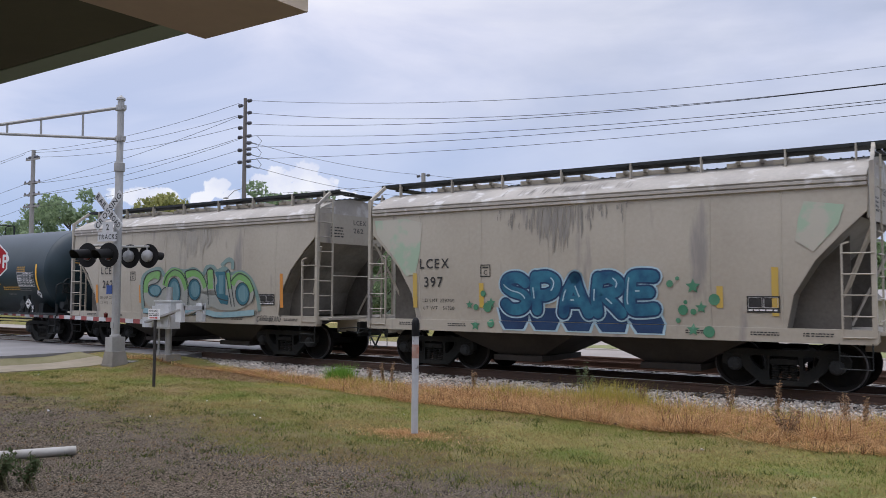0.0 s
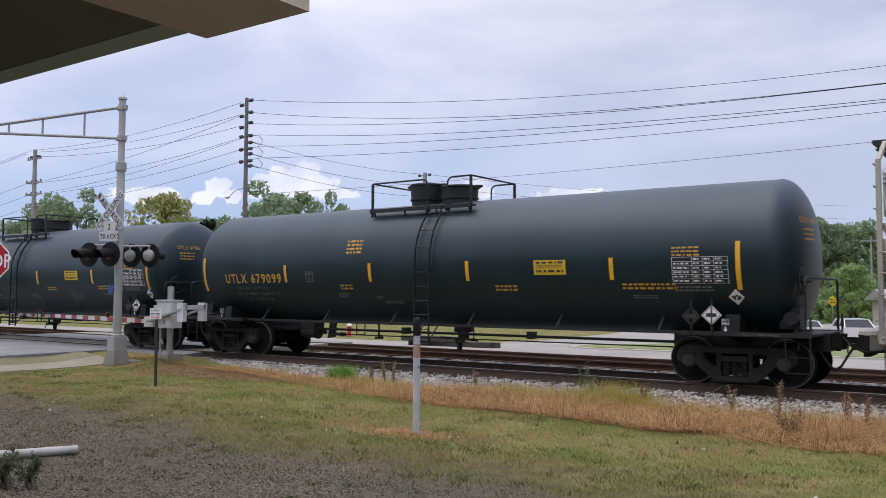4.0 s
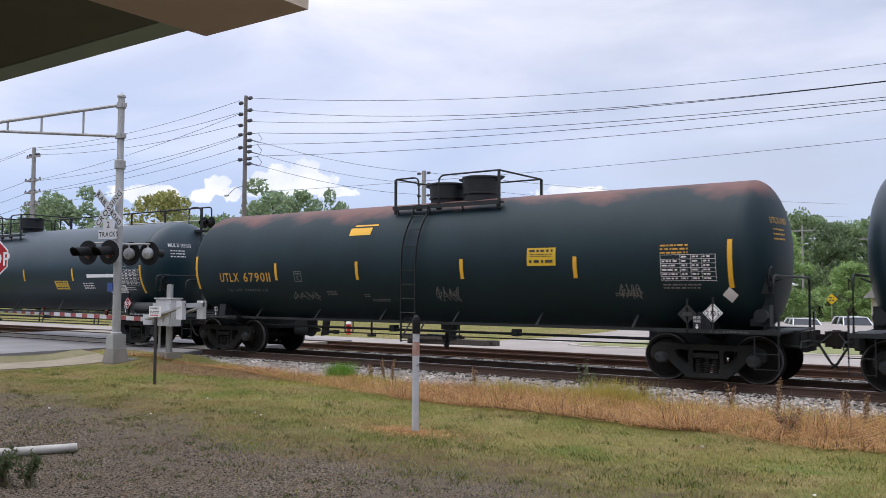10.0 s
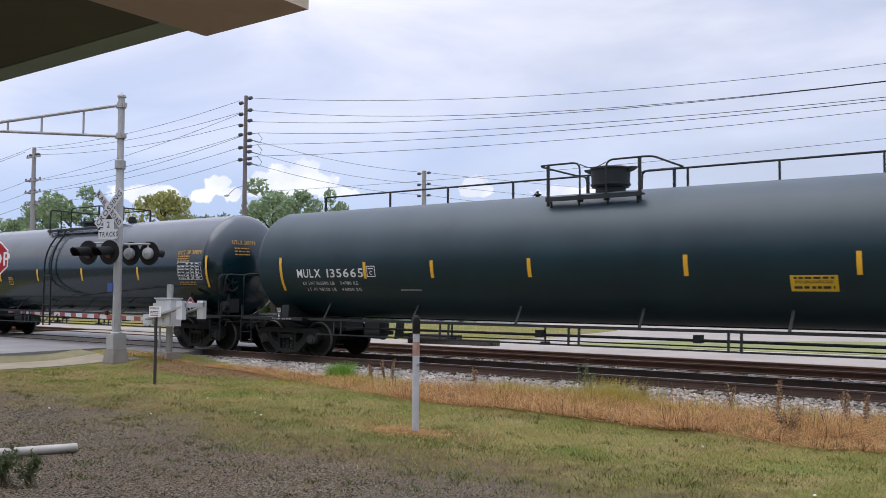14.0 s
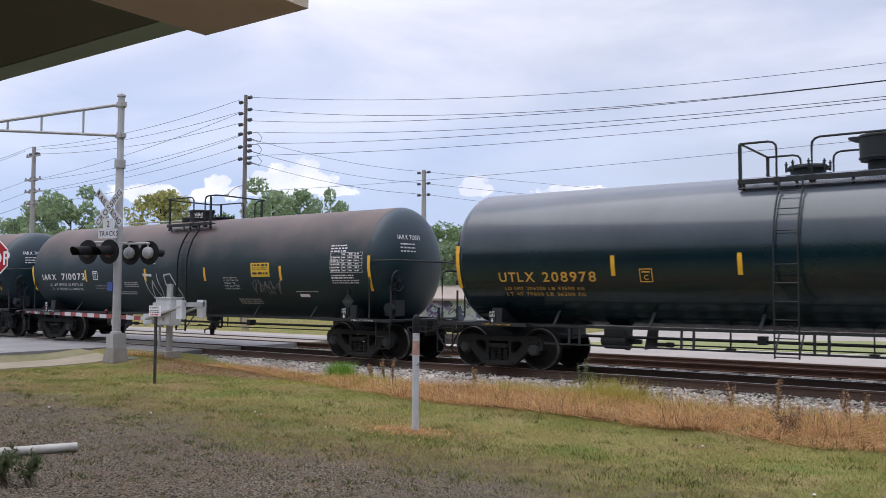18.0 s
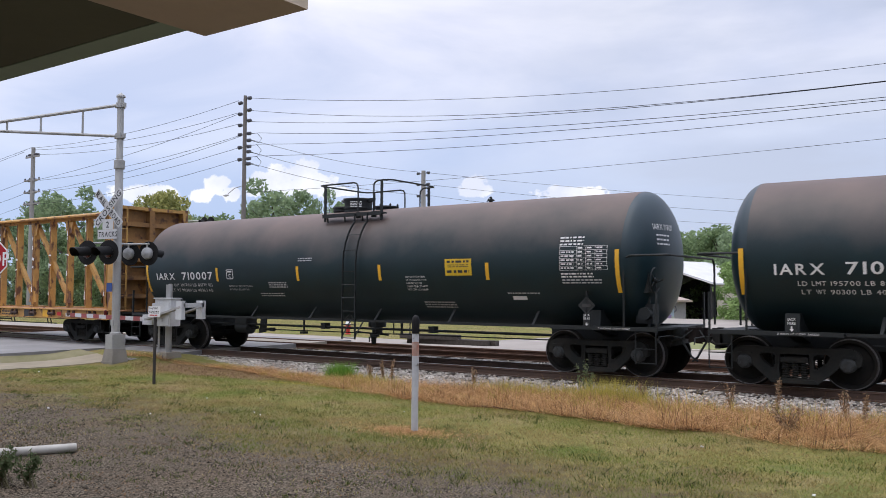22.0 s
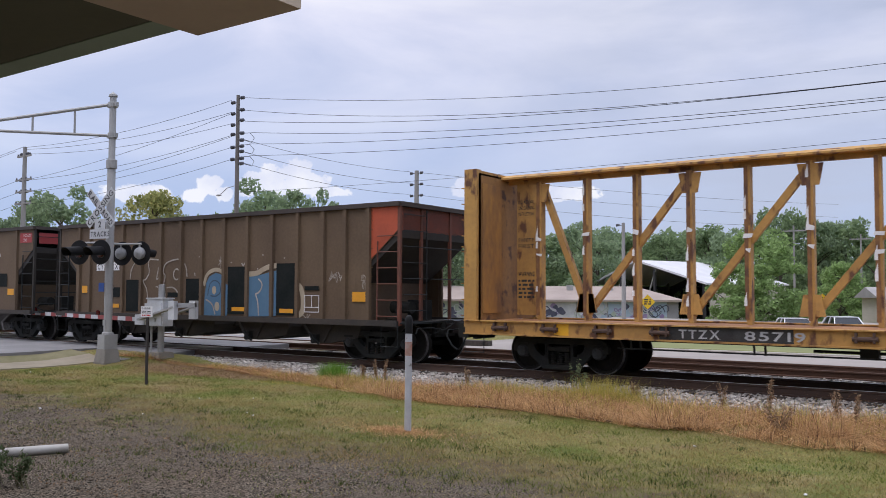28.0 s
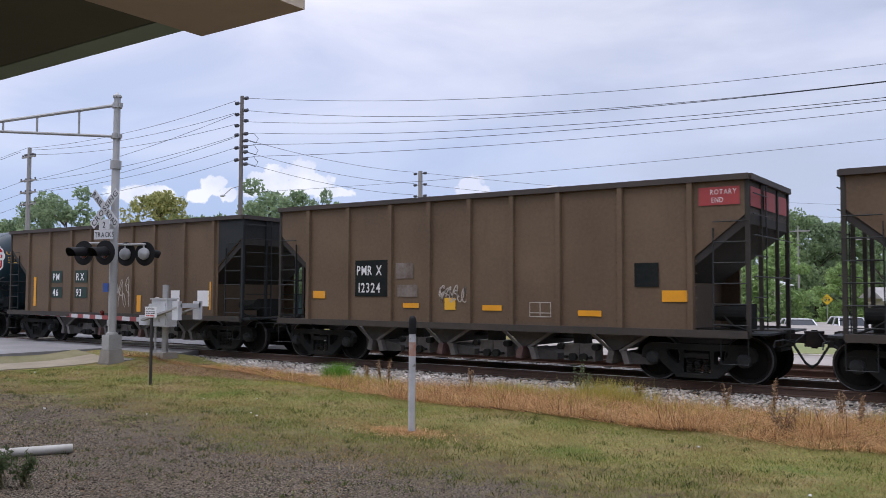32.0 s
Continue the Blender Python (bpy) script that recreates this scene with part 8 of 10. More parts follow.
        for z in (1.55, 2.15, 2.75, 3.35, 3.9):
            part("bulkhead_rib", Shape().box(min(s * (L - 0.18), s * (L + 0.02)), -W + 0.2, z - 0.07, max(s * (L - 0.18), s * (L + 0.02)), W - 0.2, z + 0.07), BEAM_DIRTY, bh)
        ld = Shape().beam((s * (L + 0.12), -1.0, 1.1), (s * (L + 0.12), -1.0, top - 0.1), 0.05, 0.03)
        for k in range(9):
            z = 1.2 + 0.36 * k
            ld.tube([(s * (L + 0.13), -W, z), (s * (L + 0.13), -1.0, z)], 0.014, 6)
        ld.tube([(s * (L + 0.13), -W, 2.75), (s * (L + 0.13), W, 2.62)], 0.016, 6)
        part("end_ladder", ld, BEAM_YELLOW, bh)
        face = Shape().box(min(s * (L - 0.265), s * (L - 0.28)), -W + 0.25, 1.25, max(s * (L - 0.265), s * (L - 0.28)), -0.35, 4.2)
        part("bulkhead_liner", face, mat("scraped_liner", (0.50, 0.25, 0.06), (0.20, 0.11, 0.06), 0.75, 0, 8, 1.6, 0.7, 0.2, stretch=(1, 1, 0.5)), bh)
        if s < 0:
            e0, e1 = sorted((s * 10.11, s * 10.61))
            web = part("end_web", Shape().box(e0, -0.035, 1.2, e1, 0.035, 4.28), BEAM_YELLOW, car)
            onb = lambda a, v, e=e0: (e + a, -0.041, v)
            for words, z, h in (("LOADING", 3.80, 0.085), ("UNLOADING", 3.66, 0.085), ("INSTRUCTIONS", 3.52, 0.085), ("SAFETY", 2.90, 0.095), ("FIRST", 2.76, 0.095), ("WARNING", 2.10, 0.11)):
                t = Shape()
                letters_to(t, words, 0.04, 0.46, z, h, onb)
                part("warning_lettering", t, BLACK_INK, web)
            t = Shape()
            bars(t, 0.04, 2.02, 0.42, 0.05, 5, onb, rng)
            part("small_print", t, BLACK_INK, web)
        part("end_sill", Shape().box(min(s * L, s * (L + 0.28)), -W + 0.1, 0.70, max(s * L, s * (L + 0.28)), W - 0.1, 1.02).box(min(s * (L + 0.28), s * (L + 0.40)), -W + 0.2, 0.98, max(s * (L + 0.28), s * (L + 0.40)), W - 0.2, 1.02), STEEL, car, "black end sill and crossover step")
        if s > 0:
            part("end_web", Shape().box(L - 0.60, -0.035, 1.2, L - 0.285, 0.035, 4.28), BEAM_YELLOW, car)
        st = Shape().tube([(s * L, -W - 0.05, 0.8), (s * L, -W - 0.05, 0.40), (s * (L - 0.5), -W - 0.05, 0.40), (s * (L - 0.5), -W - 0.05, 0.8)], 0.014, 6)
        part("sill_step", st, BLACK, car)
        add_truck(car, s * 8.97)
        add_coupler(car, s * 12.12, s)
    onl = lambda a, v: (a, -W - 0.058, v)
    part("mark_board", Shape().patch(-6.62, 0.825, -4.15, 1.075, onl), BLACK_INK, car)
    t = Shape()
    letters_to(t, "TTZX", -6.23, -5.45, 0.865, 0.17, lambda a, v: (a, -W - 0.064, v))
    part("reporting_mark", t, SOFT_WHITE, car)
    t = Shape()
    letters_to(t, "85719", -5.0, -3.95, 0.865, 0.17, lambda a, v: (a, -W - 0.064, v))
    part("car_number", t, SOFT_WHITE, car)
    t = Shape()
    letters(t, "LT WT", -3.1, 0.87, 0.07, onl, False)
    part("weight_lettering", t, BLACK_INK, car)
    t = Shape()
    letters(t, "NEW 3-94", -1.2, 0.90, 0.07, onl, False)
    part("date_lettering", t, BLACK_INK, car)
    for x, w in ((-2.3, 0.5), (4.5, 0.9)):
        t = Shape()
        bars(t, x, 1.0, w, 0.05, 2, onl, rng)
        part("small_lettering", t, BLACK_INK, car)
    for x in (-0.25, 3.2, 7.2, -8.9):
        part("yellow_patch", Shape().patch(x, 0.83, x + 0.34, 1.07, onl), YELLOW_TAPE, car)
    part("red_mark", Shape().patch(8.1, 0.88, 8.35, 1.0, onl), RED_SIGN, car)
    for x in (1.9, 6.0):
        part("label_board", Shape().patch(x, 0.81, x + 0.65, 1.06, onl), BLACK_INK, car)
    br = Shape()
    br.beam((-7.6, -1.2, 0.60), (7.6, -1.2, 0.60), 0.03)
    for k in range(7):
        x = -7.2 + 2.4 * k
        for dx in (-0.1, 0.1):
            br.beam((x + dx, -1.2, 0.58), (x + dx, -1.25, 0.82), 0.04, 0.02)
    br.lathe([(0.0, -0.3), (0.13, -0.3), (0.13, 0.3), (0.0, 0.3)], (-1.0, -0.7, 0.70), "x", 14)
    br.tube([(-4.0, -0.6, 0.66), (3.5, -0.6, 0.66)], 0.03)
    for k in range(6):
        br.box(-3.2 + k * 0.7, -0.75, 0.55, -2.9 + k * 0.7, -0.5, 0.75)
    part("brake_rigging", br, BLACK, car)


centre_beam_car()


# ---------------------------------------------------------------- crossing signals
GALV = mat("galvanised_steel", (0.42, 0.42, 0.41), (0.31, 0.31, 0.30), 0.55, 0.3, 22, 1.6, 0.45, 0.06)
CABINET = mat("grey_white_cabinet", (0.64, 0.66, 0.68), (0.48, 0.49, 0.50), 0.5, 0.1, 22, 2.0, 0.45, 0.05)
SIGNAL_BLACK = mat("signal_black", (0.008, 0.008, 0.009), (0.016, 0.016, 0.016), 0.6, spec=0.2)
BLUE_PLATE = mat("blue_plate", (0.02, 0.07, 0.32), (0.03, 0.08, 0.25), 0.45)
STOP_RED = mat("stop_red", (0.42, 0.02, 0.03), (0.32, 0.02, 0.025), 0.4)
LENS = mat("dark_red_lens", (0.10, 0.008, 0.008), (0.05, 0.006, 0.006), 0.15, spec=0.6)


DULL_WHITE = mat("weathered_white_plate", (0.56, 0.57, 0.58), (0.44, 0.45, 0.46), 0.5, 0, 20, 2, 0.3, 0.02)


def build_signal_mast():
    m = thing("crossing_signal", "grey steel crossing signal mast with crossbuck and hooded lamps", "railway signal", pose(-20.82, 13.86, -0.22))
    f = Shape().prism([(-0.36, -0.36), (0.36, -0.36), (0.36, 0.36), (-0.36, 0.36)], -0.3, 0.02, "z")
    f.add([(x * 0.34, y * 0.34, 0.02) for x, y in ((-1, -1), (1, -1), (1, 1), (-1, 1))] + [(x * 0.27, y * 0.27, 0.36) for x, y in ((-1, -1), (1, -1), (1, 1), (-1, 1))],
          [(0, 1, 2, 3)[::-1], (4, 5, 6, 7)] + [(i, (i + 1) % 4, (i + 1) % 4 + 4, i + 4) for i in range(4)])
    part("foundation", f, mat("grey_concrete", (0.30, 0.28, 0.25), (0.20, 0.185, 0.165), 0.9, 0, 40, 1.5, 0.5, 0.2, spec=0.2), m, "tapered concrete foot", at=Matrix.Diagonal((0.72, 0.72, 1.0, 1)))
    b = Shape().lathe([(0.20, 0.20), (0.20, 0.25), (0.16, 0.27), (0.15, 0.80), (0.11, 0.82)], n=20)
    b.box(-0.16, -0.2, 0.36, 0.16, 0.2, 0.75)
    part("mast_base", b, GALV, m, smooth=40)
    part("mast", Shape().lathe([(0.112, 0.40), (0.108, 5.35), (0.09, 5.40), (0.09, 7.30), (0.0, 7.36)], n=24), GALV, m, smooth=40)
    part("collar", Shape().lathe([(0.11, 5.30), (0.145, 5.31), (0.145, 5.54), (0.10, 5.56)], n=24), GALV, m, smooth=40)
    part("mast_cap", Shape().lathe([(0.10, 7.30), (0.125, 7.31), (0.115, 7.36), (0.03, 7.42), (0.0, 7.46)], n=20), GALV, m, smooth=40)
    d = Vector((-22.94 + 20.82, 11.6 - 13.86, 0)).normalized()
    arm = part("cantilever_arm", Shape().tube([(0, 0, 6.22), d * 8.6 + Vector((0, 0, 6.26))], 0.04, 8), GALV, m, smooth=40)
    part("arm_upper_chord", Shape().tube([(0, 0, 7.10), d * 3.4 + Vector((0, 0, 6.42)), d * 8.6 + Vector((0, 0, 6.34))], 0.045, 8), GALV, arm, smooth=40)
    for k, (a, top) in enumerate(((0.98, 6.90), (2.05, 6.70), (2.9, 6.52), (4.2, 6.42))):
        part("arm_strut", Shape().tube([d * a + Vector((0, 0, 6.24)), d * a + Vector((0, 0, top))], 0.028, 6), GALV, arm)
    for z in (6.22, 7.08):
        cl = Shape().lathe([(0.092, z - 0.07), (0.125, z - 0.07), (0.125, z + 0.07), (0.092, z + 0.07)], n=20)
        for s in (-1, 1):
            cl.box(s * 0.16 - 0.03, -0.05, z - 0.06, s * 0.16 + 0.03, 0.05, z + 0.06)
        part("arm_clamp", cl, GALV, m, smooth=40)
    cx, cy, cz = -0.10, -0.26, 4.20
    cb = part("crossbuck", Shape().prism([(cx - 0.55, cz - 0.39), (cx - 0.39, cz - 0.55), (cx + 0.55, cz + 0.39), (cx + 0.39, cz + 0.55)], cy - 0.005, cy + 0.005), DULL_WHITE, m, "white crossbuck with black letters", at=pose(0, 0, 0, 0, 0, 9))
    part("crossbuck_blade", Shape().prism([(cx - 0.55, cz + 0.39), (cx - 0.39, cz + 0.55), (cx + 0.55, cz - 0.39), (cx + 0.39, cz - 0.55)][::-1], cy + 0.006, cy + 0.016), DULL_WHITE, cb)
    t = Shape()
    c45 = math.cos(math.pi / 4)
    letters_to(t, "CROSSING", -0.62, 0.62, -0.08, 0.16, lambda a, v: (cx + (a - v) * c45, cy - 0.008, cz + (a + v) * c45), True)
    letters_to(t, "RAIL", -0.62, -0.14, -0.08, 0.16, lambda a, v: (cx + (a + v) * c45, cy - 0.004, cz + (-a + v) * c45), True)
    letters_to(t, "ROAD", 0.14, 0.62, -0.08, 0.16, lambda a, v: (cx + (a + v) * c45, cy - 0.004, cz + (-a + v) * c45), True)
    part("crossbuck_lettering", t, BLACK_INK, cb)
    pl = part("tracks_plate", Shape().box(cx - 0.20, cy - 0.004, 3.62, cx + 0.20, cy + 0.004, 3.90).box(cx - 0.38, cy - 0.004, 3.36, cx + 0.34, cy + 0.004, 3.617), DULL_WHITE, m, at=pose(0, 0, 0, 0, 0, 9))
    t = Shape()
    letters(t, "2", cx - 0.06, 3.67, 0.17, lambda a, v: (a, cy - 0.008, v), True)
    part("plate_number", t, BLACK_INK, pl)
    t = Shape()
    letters(t, "TRACKS", cx - 0.34, 3.42, 0.14, lambda a, v: (a, cy - 0.008, v), True, 0.85, 0.2)
    part("plate_lettering", t, BLACK_INK, pl)
    ca = Shape().tube([(-0.66, -0.40, 3.24), (0.15, -0.40, 3.24)], 0.03, 8).tube([(-0.02, 0.4, 3.24), (0.73, 0.4, 3.24)], 0.03, 8).tube([(0, -0.4, 3.24), (0, 0.4, 3.24)], 0.03, 8)
    part("lamp_crossarm", ca, GALV, m, smooth=40, at=pose(0, 0, 0, 0, 0, 15))
    for x, y, s in ((-0.62, -0.46, -1), (0.10, -0.46, -1), (0.04, 0.44, 1), (0.68, 0.44, 1)):
        z = 2.98
        disc = Shape().lathe([(0.0, 0.0), (0.33, 0.0), (0.335, 0.008), (0.33, 0.016), (0.0, 0.016)], (x, y, z), "y", 32)
        lamp = part("flashing_lamp", disc, SIGNAL_BLACK, m, "black target disc", smooth=40, at=pose(0, 0, 0, 0, 0, 15))
        part("lamp_housing", Shape().lathe([(0.16, 0.0), (0.17, -s * 0.05), (0.15, -s * 0.11), (0.08, -s * 0.15), (0.0, -s * 0.16)], (x, y, z), "y", 24), mat("lamp_housing_grey", (0.36, 0.37, 0.38), (0.24, 0.245, 0.25), 0.55, 0.1, 22, 2, 0.45, 0.05), lamp, "grey lamp housing", smooth=40)
        part("lens", Shape().lathe([(0.0, s * 0.05), (0.07, s * 0.045), (0.12, s * 0.03), (0.145, s * 0.012)], (x, y, z), "y", 24), LENS, lamp, smooth=40)
        hood = Shape()
        n = 18
        for i in range(n + 1):
            a = radians(-30 + 240 * i / n)
            ca_, sa = math.cos(a), math.sin(a)
            ln = 0.46 + 0.10 * sa
            for r in (0.165, 0.158):
                hood.v += [(x + r * ca_, y + s * 0.01, z + r * sa), (x + r * 0.92 * ca_, y + s * ln, z + r * 0.92 * sa - 0.03)]
        for i in range(n):
            k = i * 4
            hood.f += [(k, k + 4, k + 5, k + 1), (k + 2, k + 3, k + 7, k + 6), (k + 1, k + 5, k + 7, k + 3)]
        part("lamp_hood", hood, SIGNAL_BLACK, lamp, smooth=40)
        part("lamp_bracket", Shape().tube([(x, y * 0.87, 3.24), (x, y * 0.9, 3.05)], 0.025, 6), GALV, lamp)
    part("blue_notice", Shape().box(-0.26, -0.14, 1.92, -0.02, -0.125, 2.16), BLUE_PLATE, m, "blue notice plate")
    part("notice_strap", Shape().lathe([(0.112, 2.0), (0.118, 2.0), (0.118, 2.05), (0.112, 2.05)], n=20), GALV, m)
    part("junction_cover", Shape().box(-0.06, -0.125, 1.0, 0.06, -0.10, 1.15), GALV, m)


build_signal_mast()


def build_gate():
    g = thing("crossing_gate", "grey gate mechanism with a lowered red and white arm", "crossing gate", pose(-20.1, 15.05, -0.22))
    f = Shape()
    f.add([(x * 0.30, y * 0.30, -0.25) for x, y in ((-1, -1), (1, -1), (1, 1), (-1, 1))] + [(x * 0.24, y * 0.24, 0.24) for x, y in ((-1, -1), (1, -1), (1, 1), (-1, 1))],
          [(3, 2, 1, 0), (4, 5, 6, 7)] + [(i, (i + 1) % 4, (i + 1) % 4 + 4, i + 4) for i in range(4)])
    part("foundation", f, CONCRETE, g, "concrete block")
    part("post", Shape().lathe([(0.09, 0.2), (0.09, 2.12), (0.0, 2.13)], n=20), GALV, g, smooth=40)
    cab = Shape().box(-0.06, -0.42, 0.98, 0.62, -0.09, 1.72)
    cab.box(-0.02, -0.45, 1.02, 0.58, -0.42, 1.62).box(-0.09, -0.45, 1.72, 0.65, -0.06, 1.755)
    part("cabinet", cab, CABINET, g, "grey-white mechanism cabinet")
    dr = Shape().box(-0.22, -0.40, 1.05, -0.07, -0.12, 1.60).box(-0.24, -0.30, 1.2, -0.22, -0.2, 1.4)
    part("cabinet_door", dr, CABINET, g)
    part("latch", Shape().box(0.10, -0.48, 1.3, 0.14, -0.45, 1.42).box(0.3, -0.47, 1.1, 0.36, -0.45, 1.2), GALV, g)
    cw = Shape()
    for y in (-0.52, 0.16):
        cw.beam((-0.3, y, 1.15), (1.25, y, 1.52), 0.05, 0.14, up=(0, 1, 0))
    part("counterweight_arm", cw, GALV, g)
    w = Shape().box(1.05, -0.58, 1.18, 1.30, -0.46, 1.68).box(1.05, 0.10, 1.18, 1.30, 0.22, 1.68).box(1.22, -0.50, 1.50, 1.30, 0.16, 1.62)
    part("counterweight", w, CABINET, g)
    part("conduit", Shape().tube([(-0.16, -0.2, 0.1), (-0.16, -0.2, 1.0)], 0.03, 6), GALV, g)
    d = Vector((-15.6, 3.0, 0)).normalized()
    o = Vector((-0.35, -0.3, 1.14))
    br = Shape().box(-0.62, -0.42, 1.00, -0.18, -0.18, 1.28)
    part("arm_bracket", br, CABINET, g)
    arm = part("gate_arm", Shape().beam(o, o + d * 15, 0.03, 0.12), DULL_WHITE, g, "white arm with red stripes")
    for k in range(15):
        a = 0.75 + k * 0.98
        part("red_stripe", Shape().beam(o + d * a, o + d * (a + 0.44), 0.036, 0.124), mat("faded_red_stripe", (0.30, 0.05, 0.045), (0.22, 0.05, 0.045), 0.5), arm)
    for a in (3.2, 8.6, 13.8):
        p = o + d * a
        part("arm_lamp", Shape().lathe([(0.0, 0.06), (0.05, 0.06), (0.06, 0.10), (0.06, 0.18), (0.0, 0.22)], p, "z", 12), LENS, arm, smooth=40)


build_gate()


def build_small_signs():
    s = thing("warning_sign", "small white warning sign on a thin dark post", "sign", pose(-15.83, 11.5, -0.27))
    part("post", Shape().box(-0.028, -0.02, -0.3, 0.028, 0.02, 1.42), mat("dark_post", (0.03, 0.028, 0.027), (0.06, 0.05, 0.045), 0.7), s)
    pl = part("plate", Shape().box(-0.20, -0.034, 1.43, 0.20, -0.022, 1.66), WHITE_SIGN, s)
    t = Shape()
    on = lambda a, v: (a, -0.037, v)
    letters(t, "WARNING", -0.17, 1.595, 0.045, on, True, 0.9)
    bars(t, -0.16, 1.56, 0.32, 0.018, 2, on, random.Random(3))
    part("lettering", t, BLACK_INK, pl)
    t = Shape()
    bars(t, -0.15, 1.48, 0.3, 0.028, 1, on, random.Random(4))
    part("red_lettering", t, RED_SIGN, pl)
    s = thing("stop_sign", "red octagonal stop sign on a steel post", "sign", pose(-23.70, 11.80, -0.22, 0, 0, 30))
    part("post", Shape().box(-0.03, 0.0, -0.3, 0.03, 0.04, 3.15), GALV, s)
    octo = lambda r: [(r * math.cos(math.pi / 8 + math.pi / 4 * i), 2.82 + r * math.sin(math.pi / 8 + math.pi / 4 * i)) for i in range(8)]
    pl = part("plate", Shape().prism(octo(0.60), -0.012, 0.0), WHITE_SIGN, s)
    part("red_face", Shape().prism(octo(0.565), -0.018, -0.013), STOP_RED, pl)
    t = Shape()
    letters(t, "STOP", -0.44, 2.63, 0.38, lambda a, v: (a, -0.022, v), True, 0.78, 0.16)
    part("lettering", t, WHITE_SIGN, pl)
    m = thing("marker_post", "white plastic marker post with a black cap", "post", pose(-7.53, 9.92, GROUND_Z, 0, 0.3, 0))
    part("tube", Shape().lathe([(0.05, -0.3), (0.05, 1.47), (0.0, 1.48)], n=20), mat("white_plastic", (0.56, 0.57, 0.60), (0.40, 0.41, 0.43), 0.5, 0, 16, 2.5, 0.5, 0.05, wear=(0.22, 0.20, 0.19), wear_at=0.64, wear_scale=9), m, smooth=40)
    part("cap", Shape().lathe([(0.056, 1.42), (0.058, 1.60), (0.05, 1.65), (0.03, 1.68), (0.0, 1.69)], n=20), SIGNAL_BLACK, m, smooth=40)
    part("sticker", Shape().lathe([(0.0505, 1.10), (0.052, 1.10), (0.052, 1.30), (0.0505, 1.30)], n=20), mat("torn_sticker", (0.42, 0.36, 0.32), (0.36, 0.10, 0.05), 0.7, 0, 14, 9, 0.6, 0.1), m, "torn orange and white sticker", smooth=40)
    e = Vector((-10.0, 6.14, -0.245))
    q = Vector((-11.6, 3.02, -0.235))
    tube = Shape().tube([e, q], 0.057, 16).tube([e - (q - e).normalized() * 0.002, e + (q - e).normalized() * 0.004], 0.048, 14)
    tagged(part("fallen_pipe", tube, mat("old_white_pipe", (0.52, 0.51, 0.48), (0.34, 0.32, 0.29), 0.6, 0, 14, 3, 0.5, 0.1), smooth=40), "weathered white pipe lying on the gravel", "pipe")


build_small_signs()


def build_canopy():
    """The roof edge over the viewer: dark soffit with green trim, and a beige boxed beam across it."""
    tan = mat("beige_soffit", (0.74, 0.62, 0.47), (0.66, 0.55, 0.42), 0.85, 0, 18, 1.2, 0.4, 0.05)
    dark = mat("dark_soffit", (0.165, 0.172, 0.115), (0.135, 0.14, 0.095), 0.85, 0, 18, 1.2, 0.4, 0.05)
    green = mat("green_trim", (0.40, 0.52, 0.40), (0.33, 0.43, 0.33), 0.7, 0, 18, 1.6, 0.4, 0.05)
    c = thing("canopy", "overhanging roof edge with dark soffit, green trim and beige beam", "roof", kind="structure")
    part("soffit", Shape().box(-16, -4, 2.91, -3.09, 2.272, 3.06), dark, c)
    part("fascia", Shape().box(-16, 2.275, 2.907, -3.10, 2.42, 3.30), green, c)
    part("beam", Shape().box(-3.085, -4, 2.885, -2.44, 2.475, 3.2), tan, c)
    part("roof_deck", Shape().box(-16, -4, 3.31, -2.4, 2.5, 3.42), dark, c)
    part("gutter_end", Shape().box(-2.56, 2.32, 2.96, -2.425, 2.495, 3.10), green, c)


build_canopy()

# ---------------------------------------------------------------- poles and wires
POLE_WOOD = mat("pole_wood", (0.22, 0.20, 0.185), (0.14, 0.125, 0.115), 0.9, 0, 14, 1.2, 0.5, 0.3, stretch=(4, 4, 0.4))
GREY_POLE = mat("weathered_pole", (0.36, 0.35, 0.34), (0.26, 0.25, 0.24), 0.9, 0, 14, 1.2, 0.5, 0.2, stretch=(4, 4, 0.4))
INSUL = mat("insulator", (0.07, 0.07, 0.085), (0.12, 0.12, 0.14), 0.4)
WIRE = mat("wire", (0.022, 0.024, 0.03), (0.04, 0.04, 0.045), 0.6, bump=0)


def utility_pole(label, x, y, z0, z1, r, wood, levels, arms=()):
    p = thing("utility_pole", label, "utility pole", pose(x, y, z0))
    part("pole", Shape().lathe([(r * 1.25, -0.5), (r * 0.8, z1 - z0), (0.0, z1 - z0 + 0.02)], n=14), wood, p, smooth=40)
    for z, side in levels:
        for s in side:
            i = Shape().lathe([(0.0, 0.0), (0.11, 0.02), (0.05, 0.08), (0.11, 0.12), (0.05, 0.18), (0.10, 0.22), (0.0, 0.26)], (s * (r + 0.13) if s > 0 else -r - 0.39, 0, z - z0), "x", 10)
            i.tube([(0, 0, z - z0 - 0.03), (s * (r + 0.20), 0, z - z0)], 0.025, 6)
            part("insulator", i, INSUL, p)
    for z, half in arms:
        part("crossarm", Shape().box(-half, -0.09, z - z0 - 0.06, half, 0.0, z - z0 + 0.06), wood, p)
        for k in range(4):
            part("pin", Shape().lathe([(0.0, 0.06), (0.05, 0.06), (0.06, 0.16), (0.0, 0.2)], (-half * 0.9 + half * 0.6 * k, -0.045, z - z0), "z", 8), INSUL, p)
    return p


